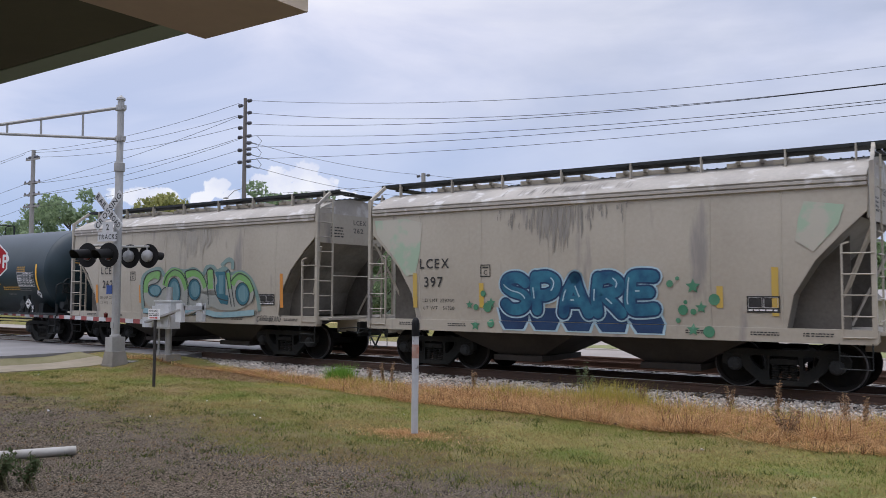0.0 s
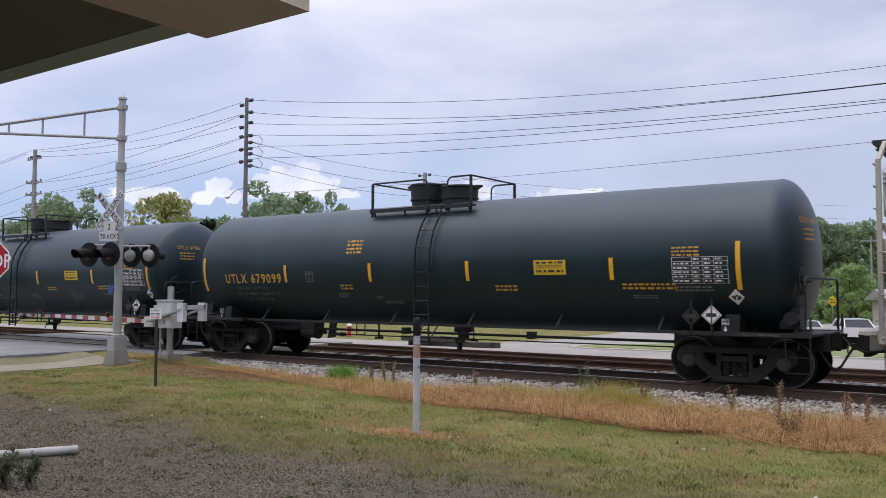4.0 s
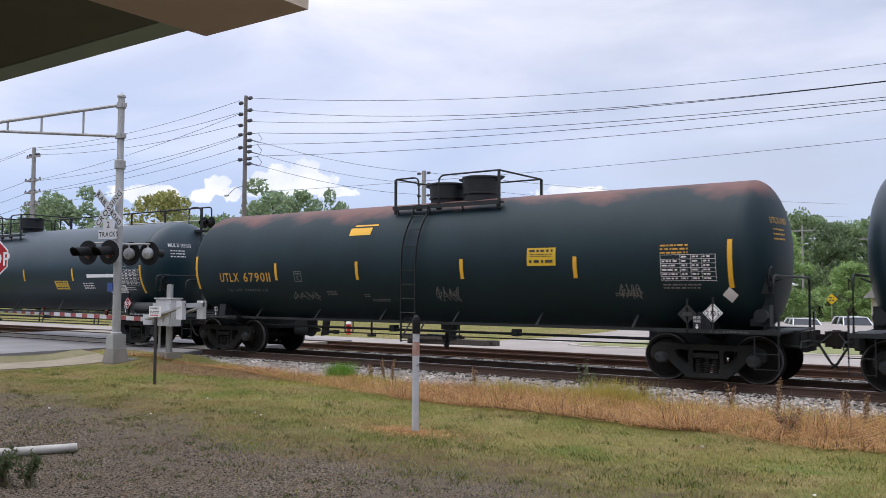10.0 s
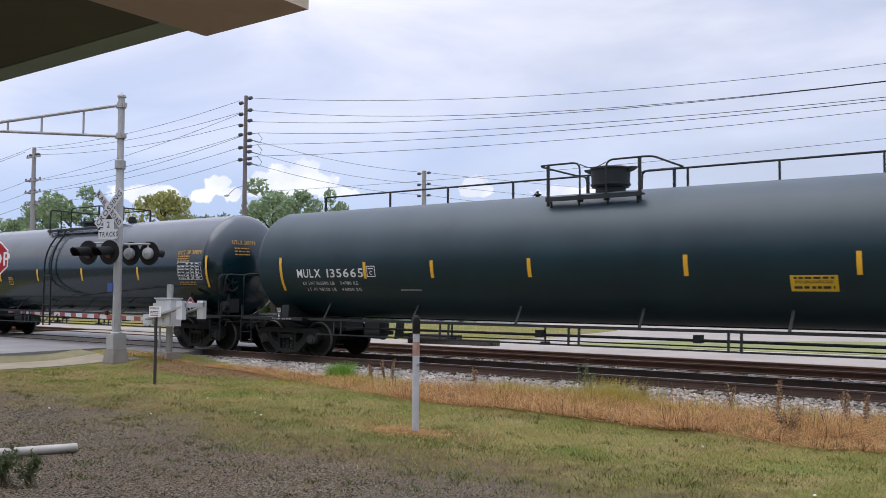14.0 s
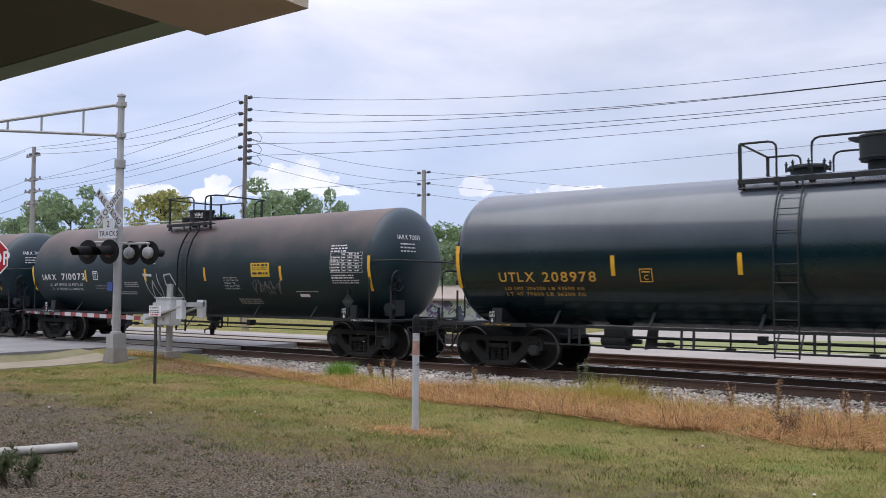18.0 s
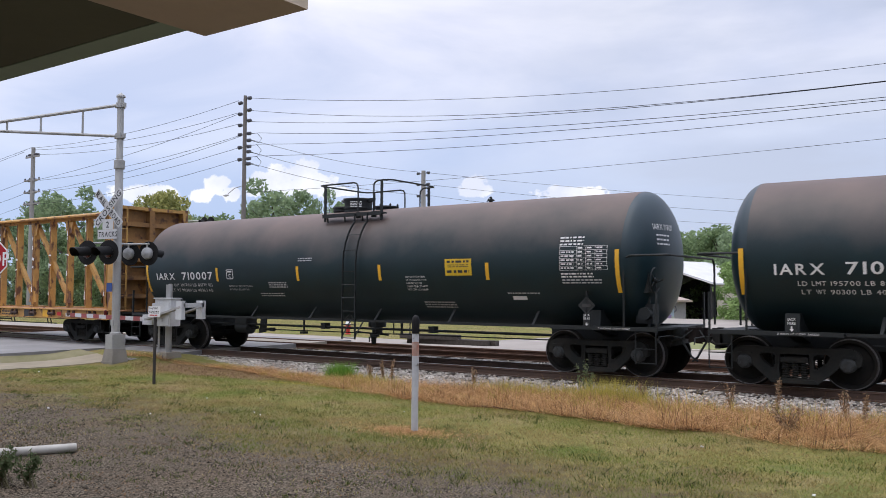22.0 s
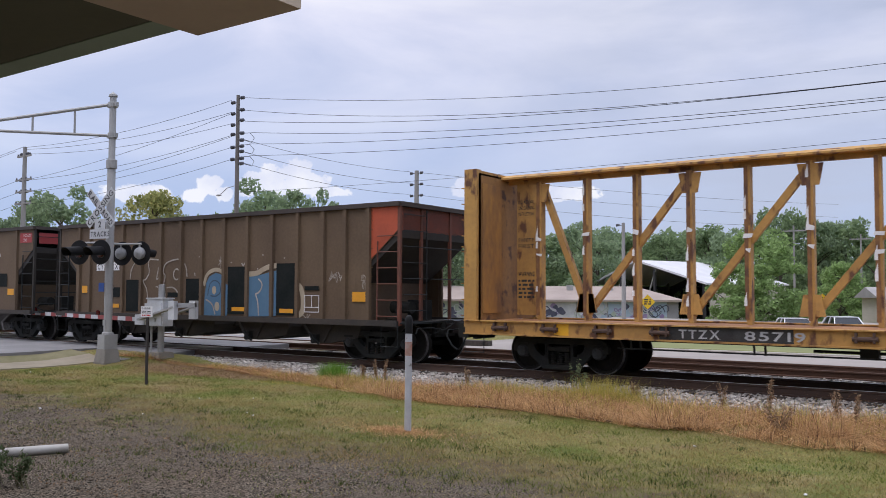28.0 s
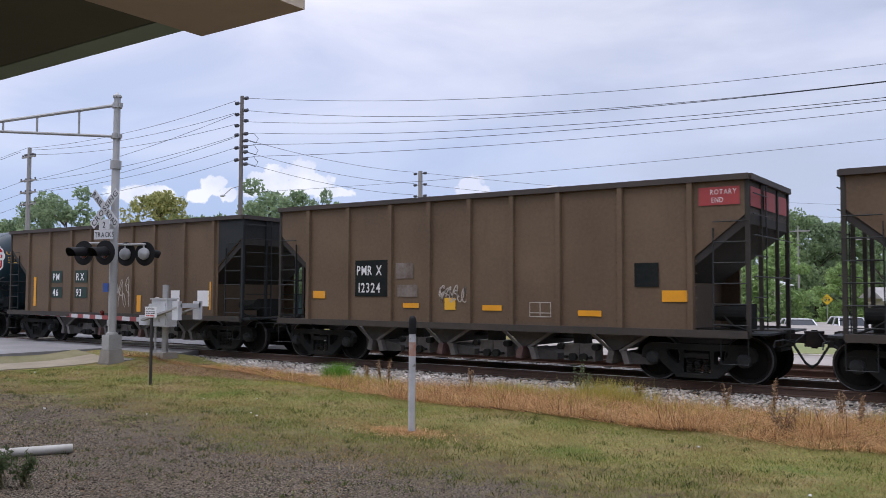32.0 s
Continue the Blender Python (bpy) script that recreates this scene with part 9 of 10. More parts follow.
tall_pole = utility_pole("tall dark wooden utility pole with stacked insulators", -37.38, 32.93, -0.3, 12.98, 0.125, POLE_WOOD,
             [(12.80, (1,)), (12.60, (-1,)), (12.1, (1,)), (11.95, (-1,)), (11.5, (1,)), (11.3, (-1,)), (10.75, (-1, 1)), (10.35, (1,)), (10.0, (-1, 1)), (9.7, (1,)), (9.3, (-1, 1)), (9.0, (1,))])
part("lamp_arm", Shape().tube([(0, -0.1, 8.05), (-0.7, -0.1, 7.95), (-1.25, -0.1, 7.64)], 0.02, 6), GREY_POLE, tall_pole)
part("street_lamp_head", Shape().lathe([(0, -0.26), (0.04, -0.22), (0.07, 0.0), (0.04, 0.18), (0, 0.2)], (-1.4, -0.1, 7.58), "x", 12), mat("lamp_housing", (0.45, 0.45, 0.45), (0.36, 0.36, 0.36), 0.5), tall_pole, smooth=50)
utility_pole("weathered grey utility pole with insulators", -38.03, 51.03, -0.9, 10.83, 0.20, GREY_POLE, [(10.65, (-1, 1)), (9.8, (-1, 1)), (8.95, (-1, 1))])
utility_pole("wooden utility pole with crossarms of insulators", -60.0, 32.88, -0.3, 12.13, 0.17, GREY_POLE, [(11.6, (-1, 1)), (9.72, (-1, 1)), (8.85, (-1, 1)), (8.0, (-1, 1))], [(11.45, 0.9), (9.72, 1.05), (8.85, 1.05), (8.0, 1.05)])
utility_pole("grey service pole beside the painted building", -23.83, 56.46, -1.2, 6.65, 0.14, GREY_POLE, [(6.5, (-1,))])
utility_pole("far wooden utility pole among trees", -18.63, 84.63, -2.2, 8.1, 0.10, GREY_POLE, [], [(7.6, 1.1)])
utility_pole("far wooden utility pole among trees", -15.13, 99.4, -2.2, 8.0, 0.10, GREY_POLE, [], [(7.5, 1.1)])
WIRES = [((-37.25, 33.03, 12.86), (-1.55, 37.63, 10.91), 0.80), ((-37.27, 33.07, 12.15), (-1.23, 29.42, 8.37), 0.80), ((-37.23, 33.13, 11.50), (-1.23, 29.42, 8.34), 0.60),
         ((-36.85, 33.44, 10.85), (-1.24, 29.45, 7.84), 0.50), ((-36.94, 33.41, 10.19), (-1.24, 29.45, 7.76), 0.40), ((-36.96, 33.44, 9.51), (-1.60, 37.71, 9.11), 0.40),
         ((-53.83, 47.23, 9.82), (-2.04, 47.20, 9.54), 0.30), ((-37.15, 33.05, 10.45), (-38.41, 50.76, 10.75), 0.30), ((-37.15, 33.05, 9.75), (-38.43, 50.80, 9.90), 0.35),
         ((-37.15, 33.05, 9.10), (-38.46, 50.83, 9.05), 0.35), ((-37.65, 51.31, 10.67), (-17.00, 97.88, 11.17), 0.35), ((-37.67, 51.35, 9.77), (-17.03, 97.94, 9.80), 0.35),
         ((-37.69, 51.38, 8.96), (-17.06, 97.98, 8.90), 0.70), ((-37.68, 32.74, 12.70), (-60.0, 32.88, 12.10), 0.45), ((-37.69, 32.77, 12.01), (-59.95, 32.90, 11.95), 0.45),
         ((-37.71, 32.80, 11.36), (-59.9, 32.92, 11.62), 0.45), ((-37.73, 32.83, 10.68), (-59.70, 33.25, 9.74), 0.35), ((-37.75, 32.86, 10.00), (-59.72, 33.28, 8.88), 0.35),
         ((-37.76, 32.89, 9.31), (-59.74, 33.32, 8.01), 0.35), ((-37.69, 32.78, 11.95), (-59.72, 33.25, 9.82), 0.30), ((-37.73, 32.84, 10.62), (-59.73, 33.30, 8.95), 0.30), ((-60.11, 32.81, 12.13), (-77.76, 30.25, 9.57), 0.2), ((-60.55, 32.51, 11.80), (-77.77, 30.26, 9.33), 0.2),
         ((-60.44, 32.72, 9.70), (-77.83, 30.36, 7.01), 0.2), ((-60.46, 32.76, 8.83), (-77.85, 30.40, 6.08), 0.2), ((-60.46, 32.76, 7.95), (-77.85, 30.40, 5.2), 0.2)]
for a, b, sag in WIRES:
    a, b = Vector(a), Vector(b)
    pts = [a.lerp(b, i / 24) - Vector((0, 0, 4 * sag * i / 24 * (1 - i / 24))) for i in range(25)]
    tagged(part("overhead_wire", Shape().tube(pts, 0.0120, 5), WIRE, smooth=60), "dark overhead wire hung between utility poles", "wire", "overhead wires")
for k in range(3):
    z = 10.75 - 0.68 * k
    tagged(part("jumper_wire", Shape().tube([(-37.2, 32.95, z), (-36.75, 33.3, z + 0.05), (-36.55, 33.45, z - 0.25), (-36.7, 33.4, z - 0.5), (-37.1, 33.1, z - 0.35)], 0.018, 5), WIRE), "looped jumper cable at the utility pole", "wire", "overhead wires")


# ---------------------------------------------------------------- plants
def leaf_material(name, colours, rough=0.8):
    """Leaves that differ one by one between the colours."""
    m = bpy.data.materials.new(name)
    m.use_nodes = True
    nt = m.node_tree
    b = nt.nodes["Principled BSDF"]
    b.inputs["Roughness"].default_value, b.inputs["Specular IOR Level"].default_value = rough, 0.15
    geo = nt.nodes.new("ShaderNodeNewGeometry")
    rp = nt.nodes.new("ShaderNodeValToRGB")
    e = rp.color_ramp.elements
    e[0].color, e[1].color = (*colours[0], 1), (*colours[-1], 1)
    for i, c in enumerate(colours[1:-1]):
        k = e.new((i + 1) / (len(colours) - 1))
        k.color = (*c, 1)
    nt.links.new(geo.outputs["Random Per Island"], rp.inputs[0])
    nt.links.new(rp.outputs[0], b.inputs["Base Color"])
    tr = nt.nodes.new("ShaderNodeBsdfTranslucent")
    nt.links.new(rp.outputs[0], tr.inputs[0])
    mx = nt.nodes.new("ShaderNodeMixShader")
    mx.inputs[0].default_value = 0.5
    out = nt.nodes["Material Output"]
    nt.links.new(b.outputs[0], mx.inputs[1])
    nt.links.new(tr.outputs[0], mx.inputs[2])
    nt.links.new(mx.outputs[0], out.inputs[0])
    return m


LEAVES = [leaf_material("leaves_green", [(0.18, 0.245, 0.15), (0.275, 0.36, 0.21), (0.37, 0.47, 0.28)]),
          leaf_material("leaves_olive", [(0.237, 0.257, 0.099), (0.377, 0.39, 0.152), (0.529, 0.489, 0.202)]),
          leaf_material("leaves_dark", [(0.15, 0.215, 0.115), (0.24, 0.325, 0.165), (0.335, 0.435, 0.22)]),
          leaf_material("leaves_bright", [(0.195, 0.277, 0.113), (0.277, 0.399, 0.153), (0.403, 0.541, 0.226)])]
BARK = mat("bark", (0.12, 0.10, 0.08), (0.07, 0.055, 0.045), 0.95, 0, 12, 2, 0.5, 0.4, stretch=(4, 4, 0.7))


def leaf_quads(rng, centres, per, spread, size):
    """Loose leaf clumps, each a bent pair of triangles, scattered round the centres."""
    n = len(centres) * per
    c = np.repeat(np.array(centres), per, axis=0)
    g = np.random.RandomState(rng.randint(0, 99999))
    off = g.normal(size=(n, 3))
    off /= np.linalg.norm(off, axis=1)[:, None]
    rad = np.repeat(np.array([g.uniform(0.6, 1.25) for _ in centres]), per)
    p = c + off * (spread * rad * g.uniform(0.35, 1.0, n) ** 0.6)[:, None] * np.array([1, 1, 0.8])
    a = g.normal(size=(n, 3))
    a /= np.linalg.norm(a, axis=1)[:, None]
    b = np.cross(a, g.normal(size=(n, 3)))
    b /= np.linalg.norm(b, axis=1)[:, None]
    s = (size * g.uniform(0.55, 1.25, n))[:, None]
    v = np.stack([p - a * s, p + b * s * 0.45, p + a * s, p - b * s * 0.45], axis=1).reshape(-1, 3)
    f = np.arange(4 * n).reshape(-1, 4)
    return v, f


def foliage_mesh(name, v, f, material):
    me = bpy.data.meshes.new(name)
    me.from_pydata(v.tolist(), [], f.tolist())
    me.materials.append(material)
    me.update()
    return me


def tree_kind(seed, material, bushy):
    """A ten metre tree, seven metres wide: trunk with limbs and an uneven crown."""
    rng = random.Random(seed)
    wood = Shape()
    base = 0.6 if bushy else 2.4
    wood.tube([(0, 0, -0.5), (0.08, 0.03, 1.5), (0.0, 0.1, 3.5), (0.15, 0, 6.0), (0.1, 0.1, 8.6)], 0.24, 9, 0.05)
    centres = []
    for k in range(64 if bushy else 40):
        h = rng.uniform(base, 9.6)
        t = (h - base) / (10 - base)
        r = 3.4 * math.sin(math.pi * min(0.97, 0.16 + 0.80 * t)) ** 0.75 * rng.uniform(0.45, 1.05)
        a = rng.uniform(0, 2 * math.pi)
        c = (r * math.cos(a), r * math.sin(a), h + rng.uniform(-0.3, 0.3))
        centres.append(c)
        if k % 3 == 0:
            z = max(0.8, c[2] - r * 0.7)
            wood.tube([(0, 0, z), (c[0] * 0.5, c[1] * 0.5, (z + c[2]) / 2 + 0.2), c], 0.07, 5, 0.015)
    v, f = leaf_quads(rng, centres, 150, 0.98, 0.21)
    return wood.mesh("trunk", BARK, 40), foliage_mesh("crown", v, f, material)


TREES = [tree_kind(1, LEAVES[0], False), tree_kind(2, LEAVES[1], True), tree_kind(3, LEAVES[2], True), tree_kind(4, LEAVES[0], True), tree_kind(5, LEAVES[3], True)]


def plant_tree(kind, x, y, z, height, width, label, turn):
    t = thing("tree", label, "tree", pose(x, y, z, 0, 0, turn), "trees behind the railway")
    t.scale = (width / 7, width / 7, height / 10)
    part("trunk", TREES[kind][0], BARK, t)
    part("crown", TREES[kind][1], LEAVES[0], t)


NAMES = ["green leafy tree behind the street", "yellow-green tree with open crown", "dense dark green tree in the wood", "dense green tree behind the street", "bright green bushy young tree by the car park"]
PLAN = [(0, -70.1, 41.8, 11.1, 7.6), (3, -77.0, 43.1, 10.5, 5.2), (1, -59.3, 43.4, 10.3, 6.4), (0, -55.3, 52.2, 12.2, 9.0), (0, -58.2, 62.4, 13.2, 5.4), (2, -71.7, 59.1, 10.9, 8.0), (3, -93.8, 49.6, 10.5, 6.4),
        (2, -72.2, 83.4, 11.4, 8.6), (3, -71.1, 90.3, 11.3, 10.4), (2, -62.6, 90.1, 12.6, 10.1), (3, -58.9, 95.2, 12.4, 10.2), (2, -55.5, 101.4, 11.6, 9.9), (0, -48.9, 102.3, 13.2, 11.0),
        (2, -48.2, 112.7, 12.5, 10.0), (3, -40.5, 112.0, 12.0, 8.0), (2, -36.0, 114.0, 12.8, 9.0), (0, -28.7, 102.0, 12.0, 8.0), (4, -16.2, 62.8, 7.6, 6.8), (4, -19.0, 66.0, 5.6, 4.0), (2, -24.6, 104.8, 13.8, 8.0),
        (3, -22.7, 112.3, 13.6, 8.3), (2, -19.3, 114.7, 13.0, 9.0), (3, -16.7, 122.8, 11.8, 8.6), (2, -12.5, 113.5, 12.2, 8.7), (3, -63.5, 48.5, 9.2, 6.5), (2, -51.5, 58.5, 9.5, 7.0), (3, -47.5, 57.5, 8.6, 6.0),
        (2, -66.5, 52.0, 9.5, 7.0), (3, -60.5, 57.5, 10.0, 7.5), (2, -78.0, 52.0, 9.0, 7.0), (3, -86.0, 56.0, 10.0, 8.0), (2, -55.0, 70.0, 9.5, 7.5), (3, -50.5, 73.5, 9.0, 7.0), (2, -100.0, 60.0, 11.0, 9.0),
        (4, -13.5, 78.0, 6.5, 5.0), (3, -42.0, 92.0, 10.5, 8.0), (2, -38.0, 104.0, 11.5, 9.0), (3, -8.0, 108.0, 11.5, 8.5), (2, -3.0, 112.0, 12.5, 9.0)]
for i, (kind, x, y, h, w) in enumerate(PLAN):
    plant_tree(kind, x, y, ground_height(x, y) - 0.05, h, w, NAMES[kind], (i * 67) % 360)


def far_woods():
    """The wooded rise behind everything, as one mass of foliage with a ragged top."""
    rng = random.Random(9)
    centres = []
    for i in range(330):
        k = i / 330
        x = -175 + 185 * k
        y = 95 + 42 * smooth_step(0.2, 0.7, k) + rng.uniform(0, 16)
        top = 8.5 + 2.2 * math.sin(i * 0.17) + 1.6 * math.sin(i * 0.061 + 1)
        for _ in range(5):
            centres.append((x + rng.uniform(-3, 3), y + rng.uniform(-3, 3), rng.uniform(-1.5, top)))
    v, f = leaf_quads(rng, centres, 22, 2.6, 0.85)
    tagged(part("woods", foliage_mesh("woods", v, f, LEAVES[2])), "far mass of dark green woodland", "woods", kind="stuff")


far_woods()


def blade_field(name, label, category, spots, material, lean=0.35, seed=1):
    """Blades of grass: (x, y, z, height, width) each a leaning triangle."""
    g = np.random.RandomState(seed)
    s = np.array(spots)
    n = len(s)
    a = g.uniform(0, 2 * np.pi, n)
    d = np.stack([np.cos(a), np.sin(a), np.zeros(n)], 1)
    b = g.uniform(0, 2 * np.pi, n)
    l = np.stack([np.cos(b), np.sin(b), np.zeros(n)], 1) * (s[:, 3] * g.uniform(0, lean * 2, n))[:, None]
    p = s[:, :3]
    v = np.stack([p - d * s[:, 4:5] / 2, p + d * s[:, 4:5] / 2, p + l + np.stack([np.zeros(n), np.zeros(n), s[:, 3]], 1)], 1).reshape(-1, 3)
    return tagged(part(name, foliage_mesh(name, v, np.arange(3 * n).reshape(-1, 3), material)), label, category, kind="stuff")


def weed_front(x):
    """Where the mown lawn meets the dry weeds, by the place along the track."""
    return 12.0 + 0.4 * smooth_step(-2, -5, x) + 0.35 * smooth_step(-5, -9, x) + 1.95 * smooth_step(-9, -18, x) + 0.22 * noise.noise(Vector((x * 0.9, 3, 0)))


def build_grass():
    rng = random.Random(12)
    lawn, straw, stems, greens = [], [], [], []
    dry, fresh = [], []
    while len(lawn) + len(dry) + len(fresh) < 165000:
        y = 6.0 + 8.9 * rng.random() ** 0.85
        x = rng.uniform(-2.05 * y - 0.8, -0.10 * y + 0.6)
        if y > weed_front(x) + 0.3 or (x < -21.3):
            continue
        bare = smooth_step(8.2, 6.6, y + 0.09 * x + 1.7 * noise.noise(Vector((x * 0.55, y * 0.55, 0))) + 0.7 * noise.noise(Vector((x * 2, y * 2, 5))))
        thin = noise.noise(Vector((x * 1.1, y * 1.1, 9)))
        if rng.random() < bare * 0.93 or (thin < -0.05 and rng.random() < 0.45):
            continue
        if ((x + 17.0) * 0.36) ** 2 + ((y - 14.25) * 0.85) ** 2 + 0.6 * thin < 0.8 and rng.random() < 0.82:
            continue
        hue = noise.noise(Vector((x * 0.5, y * 0.8, 21))) + 0.5 * noise.noise(Vector((x * 1.7, y * 2.2, 22))) + rng.gauss(0, 0.16)
        (fresh if hue > 0.24 else dry if hue < -0.16 else lawn).append((x, y, ground_height(x, y) - 0.004, rng.uniform(0.012, 0.042), rng.uniform(0.006, 0.012)))
    tufts, litter = [], []
    for _ in range(360):
        y = rng.uniform(5.2, 12.2)
        x = rng.uniform(-1.9 * y, -0.15 * y)
        if y > weed_front(x):
            continue
        r = rng.uniform(0.03, 0.14)
        low = y + 0.09 * x < 7.2
        for _ in range(int(26 * (0.5 + r * 6))):
            px_, py_ = x + rng.gauss(0, r * 1.3), y + rng.gauss(0, r)
            tufts.append((px_, py_, ground_height(px_, py_) - 0.004, rng.uniform(0.025, 0.08) * (0.8 if low else 1.0), rng.uniform(0.008, 0.016)))
    for _ in range(9000):
        y = rng.uniform(5.0, 11.5)
        x = rng.uniform(-2.0 * y, -0.12 * y)
        if noise.noise(Vector((x * 0.9, y * 0.9, 17))) < 0.08 or y > weed_front(x):
            continue
        litter.append((x, y, ground_height(x, y) + 0.002, rng.uniform(0.006, 0.02), rng.uniform(0.015, 0.03)))
    while len(straw) < 40000:
        x = rng.uniform(-22, 0.5)
        f = weed_front(x)
        y = f + (14.75 - f) * rng.random() ** 1.15
        dens = 0.5 + 0.5 * noise.noise(Vector((x * 1.5, y * 1.5, 2)))
        if x < -18 and rng.random() < 0.8 or x < -10.5 and rng.random() < 0.55 or rng.random() > 0.12 + dens * dens * 2.2:
            continue
        k = 0.42 + 1.0 * max(0.0, 0.5 + noise.noise(Vector((x * 1.3, y * 1.8, 4)))) ** 1.3
        k *= 0.55 + 0.45 * smooth_step(-17, -8, x)
        (straw if rng.random() < 0.9 else stems).append((x, y, ground_height(x, y) - 0.01, rng.uniform(0.08, 0.29) * k, rng.uniform(0.008, 0.018)))
        if noise.noise(Vector((x * 0.7, y * 2, 7))) > 0.02 and y > 13.2 and rng.random() < 0.42:
            greens.append((x, y, ground_height(x, y) - 0.01, rng.uniform(0.12, 0.30) * k, rng.uniform(0.007, 0.014)))
    for gx, gy, sx, n, tall in ((-8.6, 14.75, 0.5, 1000, 0.34), (-7.5, 14.7, 0.4, 700, 0.3), (-6.55, 14.55, 0.35, 1300, 0.55), (-5.9, 14.5, 0.2, 350, 0.35), (-3.2, 14.6, 0.25, 160, 0.35)):
        for _ in range(n):
            x, y = gx + rng.gauss(0, sx), gy + rng.gauss(0, 0.16)
            greens.append((x, y, ground_height(x, y) - 0.01, rng.uniform(0.4, 1.0) * tall, rng.uniform(0.006, 0.012)))
    for _ in range(4200):
        a, r = rng.uniform(0, 6.28), abs(rng.gauss(0, 0.36))
        x, y = -7.6 + r * math.cos(a) * 1.5, 9.85 + r * math.sin(a) * 0.8
        straw.append((x, y, ground_height(x, y), rng.uniform(0.01, 0.04), 0.012))
    for _ in range(5200):
        a, q = rng.uniform(0, 6.28), rng.random() ** 0.6
        x, y = -17.0 + 3.2 * q * math.cos(a), 14.2 + 1.15 * q * math.sin(a)
        (litter if rng.random() < 0.6 else dry).append((x, y, ground_height(x, y), rng.uniform(0.012, 0.06), rng.uniform(0.012, 0.022)))
    tuft = [(-13.45 + rng.gauss(0, 0.17), 14.85 + rng.gauss(0, 0.12), -0.3, rng.uniform(0.12, 0.44), 0.016) for _ in range(1000)]
    blade_field("green_tuft", "lush bright green tuft at the edge of the ballast", "weeds", tuft, leaf_material("lush_blades", [(0.10, 0.22, 0.03), (0.17, 0.35, 0.05), (0.28, 0.48, 0.09)], 0.85), 0.5, 27)
    blade_field("grass", "short mown grass, thin and partly dry", "grass", lawn, leaf_material("grass_blades", [(0.13, 0.142, 0.037), (0.23, 0.226, 0.064), (0.34, 0.29, 0.10), (0.47, 0.375, 0.165)], 0.9), 0.8, 2)
    blade_field("dry_grass", "dry yellow-brown patches of the mown lawn", "grass", dry, leaf_material("dry_lawn_blades", [(0.20, 0.145, 0.062), (0.33, 0.255, 0.105), (0.46, 0.365, 0.17), (0.27, 0.18, 0.085)], 0.9), 1.0, 24)
    blade_field("fresh_grass", "fresher green patches of the mown lawn", "grass", fresh, leaf_material("fresh_lawn_blades", [(0.105, 0.145, 0.028), (0.18, 0.225, 0.05), (0.27, 0.30, 0.08)], 0.9), 0.8, 25)
    blade_field("grass_tufts", "dark olive tufts of coarse grass", "grass", tufts, leaf_material("tuft_blades", [(0.045, 0.065, 0.02), (0.085, 0.11, 0.032), (0.15, 0.16, 0.05)], 0.9), 0.8, 22)
    blade_field("dead_grass", "scattered dead brown grass on the lawn", "grass", litter, leaf_material("dead_blades", [(0.13, 0.075, 0.04), (0.22, 0.14, 0.08), (0.32, 0.22, 0.13)], 0.9), 1.5, 23)
    blade_field("dry_weeds", "tall straw-coloured dry weeds beside the ballast", "weeds", straw, leaf_material("straw_blades", [(0.17, 0.09, 0.05), (0.50, 0.29, 0.14), (0.82, 0.57, 0.32), (0.66, 0.42, 0.19), (0.36, 0.19, 0.09)], 0.9), 2.5, 3)
    blade_field("green_weeds", "yellow-green weeds among the dry stalks", "weeds", greens + [(-12.6 + rng.gauss(0, 0.5), 14.7 + rng.gauss(0, 0.12), -0.3, rng.uniform(0.08, 0.25), 0.014) for _ in range(400)] +
                [(-12.2 + rng.gauss(0, 0.8), 13.4 + rng.gauss(0, 0.10), -0.31, rng.uniform(0.03, 0.08), 0.012) for _ in range(1200)],
                leaf_material("weed_blades", [(0.26, 0.27, 0.06), (0.50, 0.44, 0.10), (0.66, 0.52, 0.15)], 0.9), 0.5, 4)
    blade_field("brown_stalks", "thin dark brown weed stalks", "weeds", stems, leaf_material("stalk_blades", [(0.09, 0.055, 0.035), (0.16, 0.09, 0.06)], 0.9), 0.3, 5)


build_grass()


def stalk_plant(x, y, h, label, colour, seed, bush=False):
    """A single tall weed with side leaves."""
    rng = random.Random(seed)
    p = thing("weed_plant", label, "weed", pose(x, y, ground_height(x, y)), "tall weeds by the track")
    st = Shape()
    leaves = []
    for k in range(11 if bush else 3):
        a = rng.uniform(0, 6.28)
        tip = (0.45 * h * math.cos(a) * (1.0 if bush else 0.25), 0.45 * h * math.sin(a) * (1.0 if bush else 0.25), h * rng.uniform(0.7, 1.0))
        st.tube([(0.03 * k, 0, -0.05), (tip[0] * 0.4, tip[1] * 0.4, tip[2] * 0.55), tip], 0.007, 5, 0.002)
        for i in range(12):
            q = 0.3 + 0.7 * i / 12
            leaves.append((tip[0] * q, tip[1] * q, tip[2] * q))
    part("stem", st, mat("weed_stem", (0.10, 0.10, 0.05), (0.14, 0.09, 0.06), 0.9), p)
    v, f = leaf_quads(rng, leaves, 2 if bush else 5, 0.045, 0.03 if bush else 0.026)
    part("leaves", foliage_mesh("leaves", v, f, colour), colour, p)


